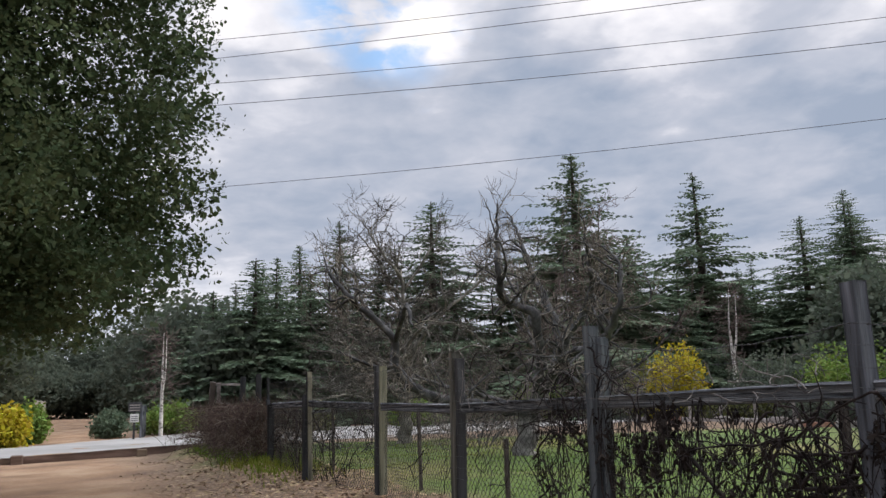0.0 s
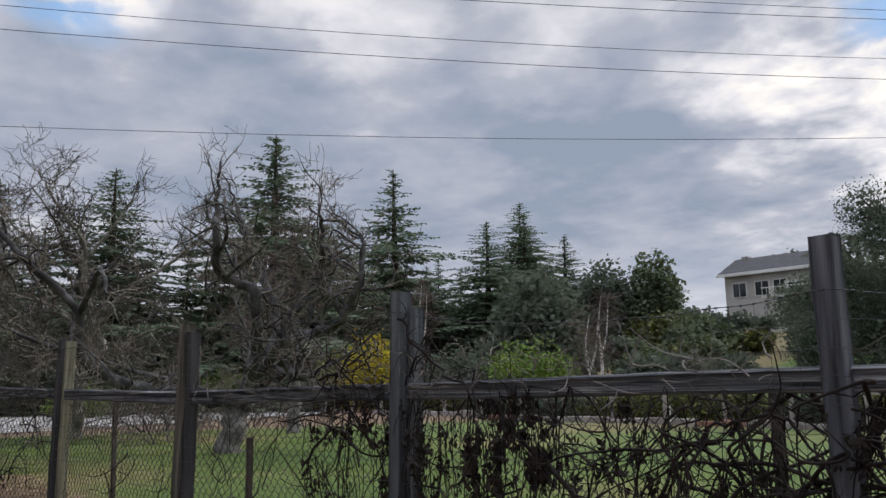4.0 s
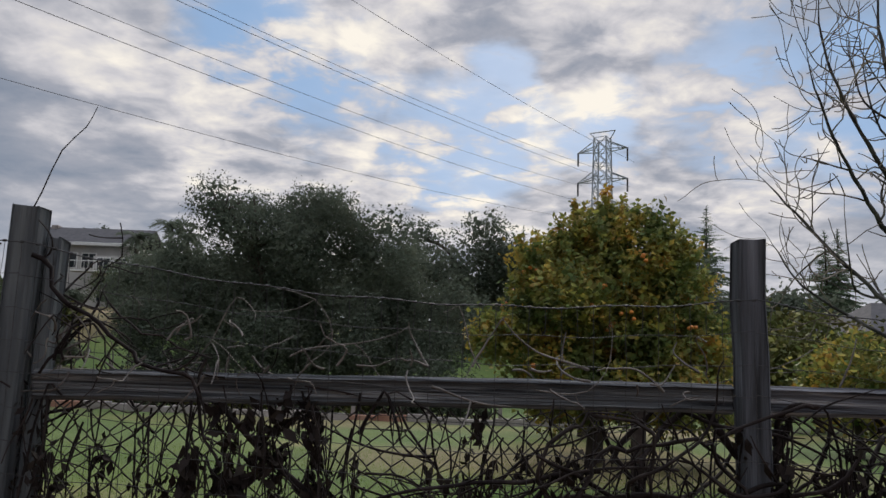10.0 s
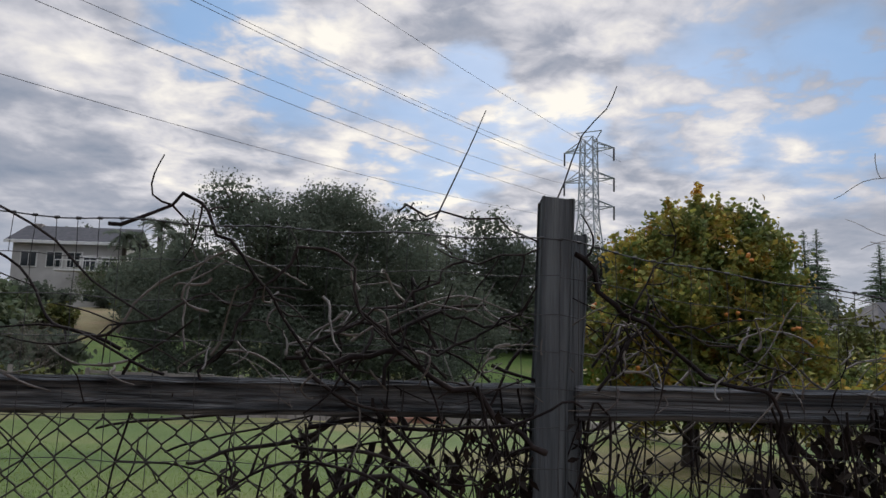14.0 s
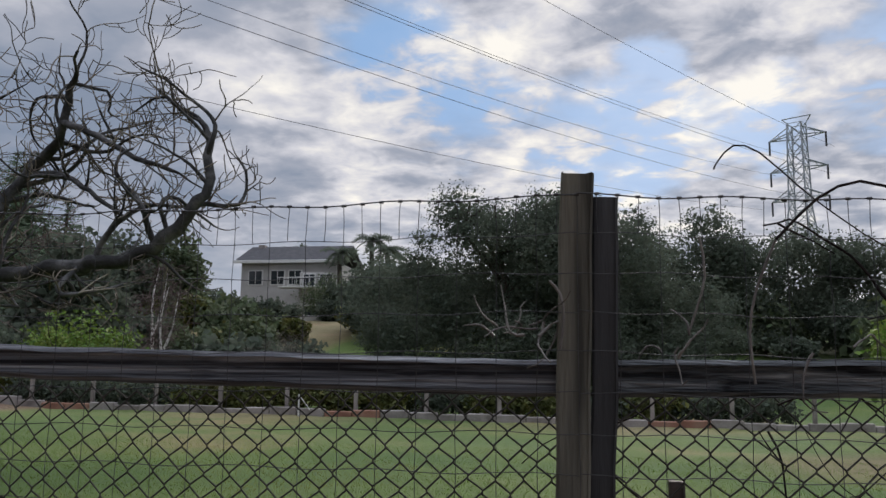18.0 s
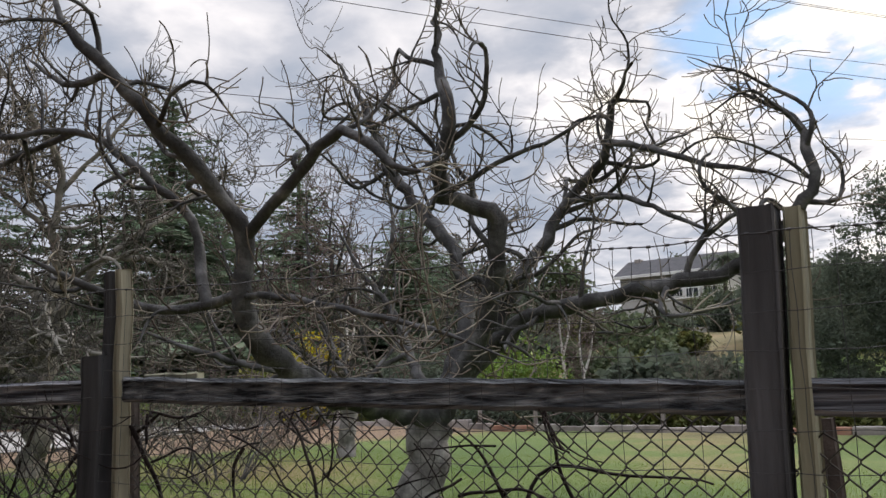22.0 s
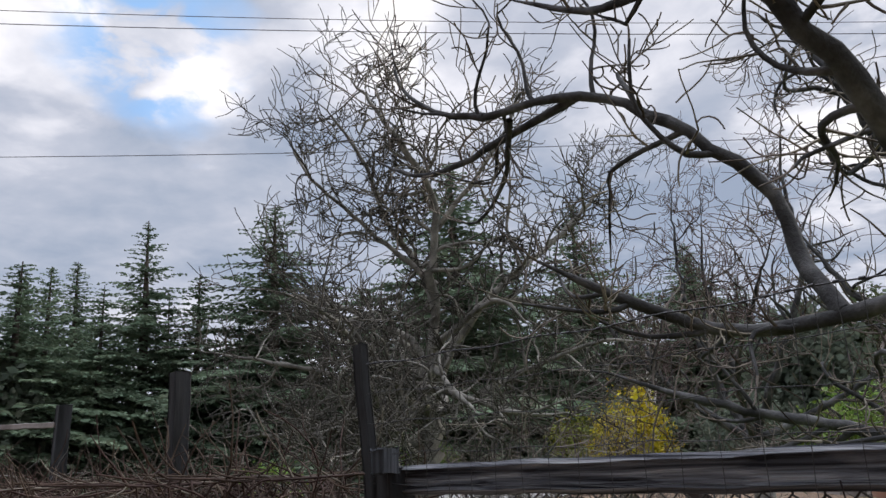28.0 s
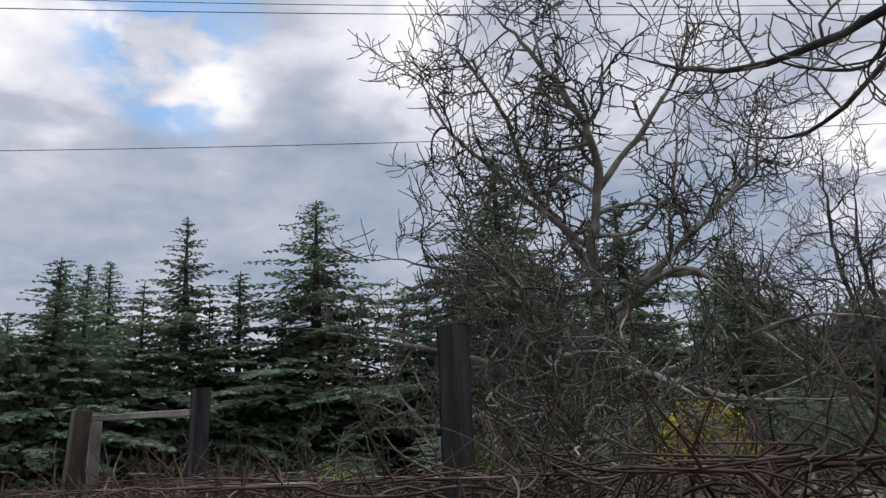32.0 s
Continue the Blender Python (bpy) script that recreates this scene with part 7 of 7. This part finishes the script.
legs, braces = [], []
levels = np.linspace(tz, ttop - 0.6, 16)
for a, b in zip(levels, levels[1:]):
    wa, wb = half_width(a), half_width(b)
    ca = [(wa, wa), (wa, -wa), (-wa, -wa), (-wa, wa)]
    cb = [(wb, wb), (wb, -wb), (-wb, -wb), (-wb, wb)]
    for i in range(4):
        j = (i + 1) % 4
        legs.append(bar(at_c(*ca[i], a), at_c(*cb[i], b), 0.09))
        braces += [bar(at_c(*ca[i], a), at_c(*cb[j], b), 0.045), bar(at_c(*ca[j], a), at_c(*cb[i], b), 0.045), bar(at_c(*cb[i], b), at_c(*cb[j], b), 0.04)]
part("leg_frame", tube_mesh("leg_frame", legs, 4, False), M_STEEL, tower, kind="stuff")
part("bracing", tube_mesh("bracing", braces, 4, False), M_STEEL, tower, kind="stuff")
ARMS = [(28.3, 3.1), (24.6, 3.1), (21.2, 3.1)]
for z, reach in ARMS:
    for sgn in (-1, 1):
        w = float(half_width(z))
        tip = at_c(sgn * reach, 0, z)
        arm = [bar(at_c(sgn * w, w, z + 1.0), tip), bar(at_c(sgn * w, -w, z + 1.0), tip), bar(at_c(sgn * w, w, z), tip), bar(at_c(sgn * w, -w, z), tip),
               bar(at_c(sgn * (w + reach) / 2, w * 0.5, z), at_c(sgn * (w + reach) / 2, -w * 0.5, z + 0.5), 0.04)]
        o = part("arm", tube_mesh("arm", arm, 4, False), M_STEEL, tower)
        part("insulator", tube_mesh("insulator", [bar(tip, (tip[0], tip[1], z - 1.6), 0.11)], 6), M_CABLE, o)
peak = [bar(at_c(-1.6, 0, ttop + 0.2), at_c(1.6, 0, ttop + 0.2)), bar(at_c(-0.7, 0.7, ttop - 0.6), at_c(-1.6, 0, ttop + 0.2)), bar(at_c(0.7, -0.7, ttop - 0.6), at_c(1.6, 0, ttop + 0.2))]
part("peak", tube_mesh("peak", peak, 4, False), M_STEEL, tower)
for c, k0, k1, k2 in ((36.5, 14.442, 0.01464, 0.000553), (30.5, 16.546, -0.01326, 0.000649), (35.0, 19.645, -0.01492, 0.000701), (29.0, 18.695, 0.0031, 0.000534), (33.0, 21.494, -0.00816, 0.000631), (28.5, 24.86, -0.03305, 0.000536)):
    ss = np.linspace(-92, TOWER_S - 0.5, 60)
    pts = np.array([(*(s * LH + c * LN), k0 + k1 * s + k2 * s * s) for s in ss])
    cable = part("power_line", tube_mesh("power_line", [(pts, 0.016)], 5), M_CABLE)
    tagged(cable, "dark power cable strung from the pylon across the sky", "cable", "power lines")
back_at = (TOWER_S - 0.5 + 92.5) * LH
copy_thing(tower, Matrix.Translation((float(tx - back_at[0]), float(ty - back_at[1]), 0)))
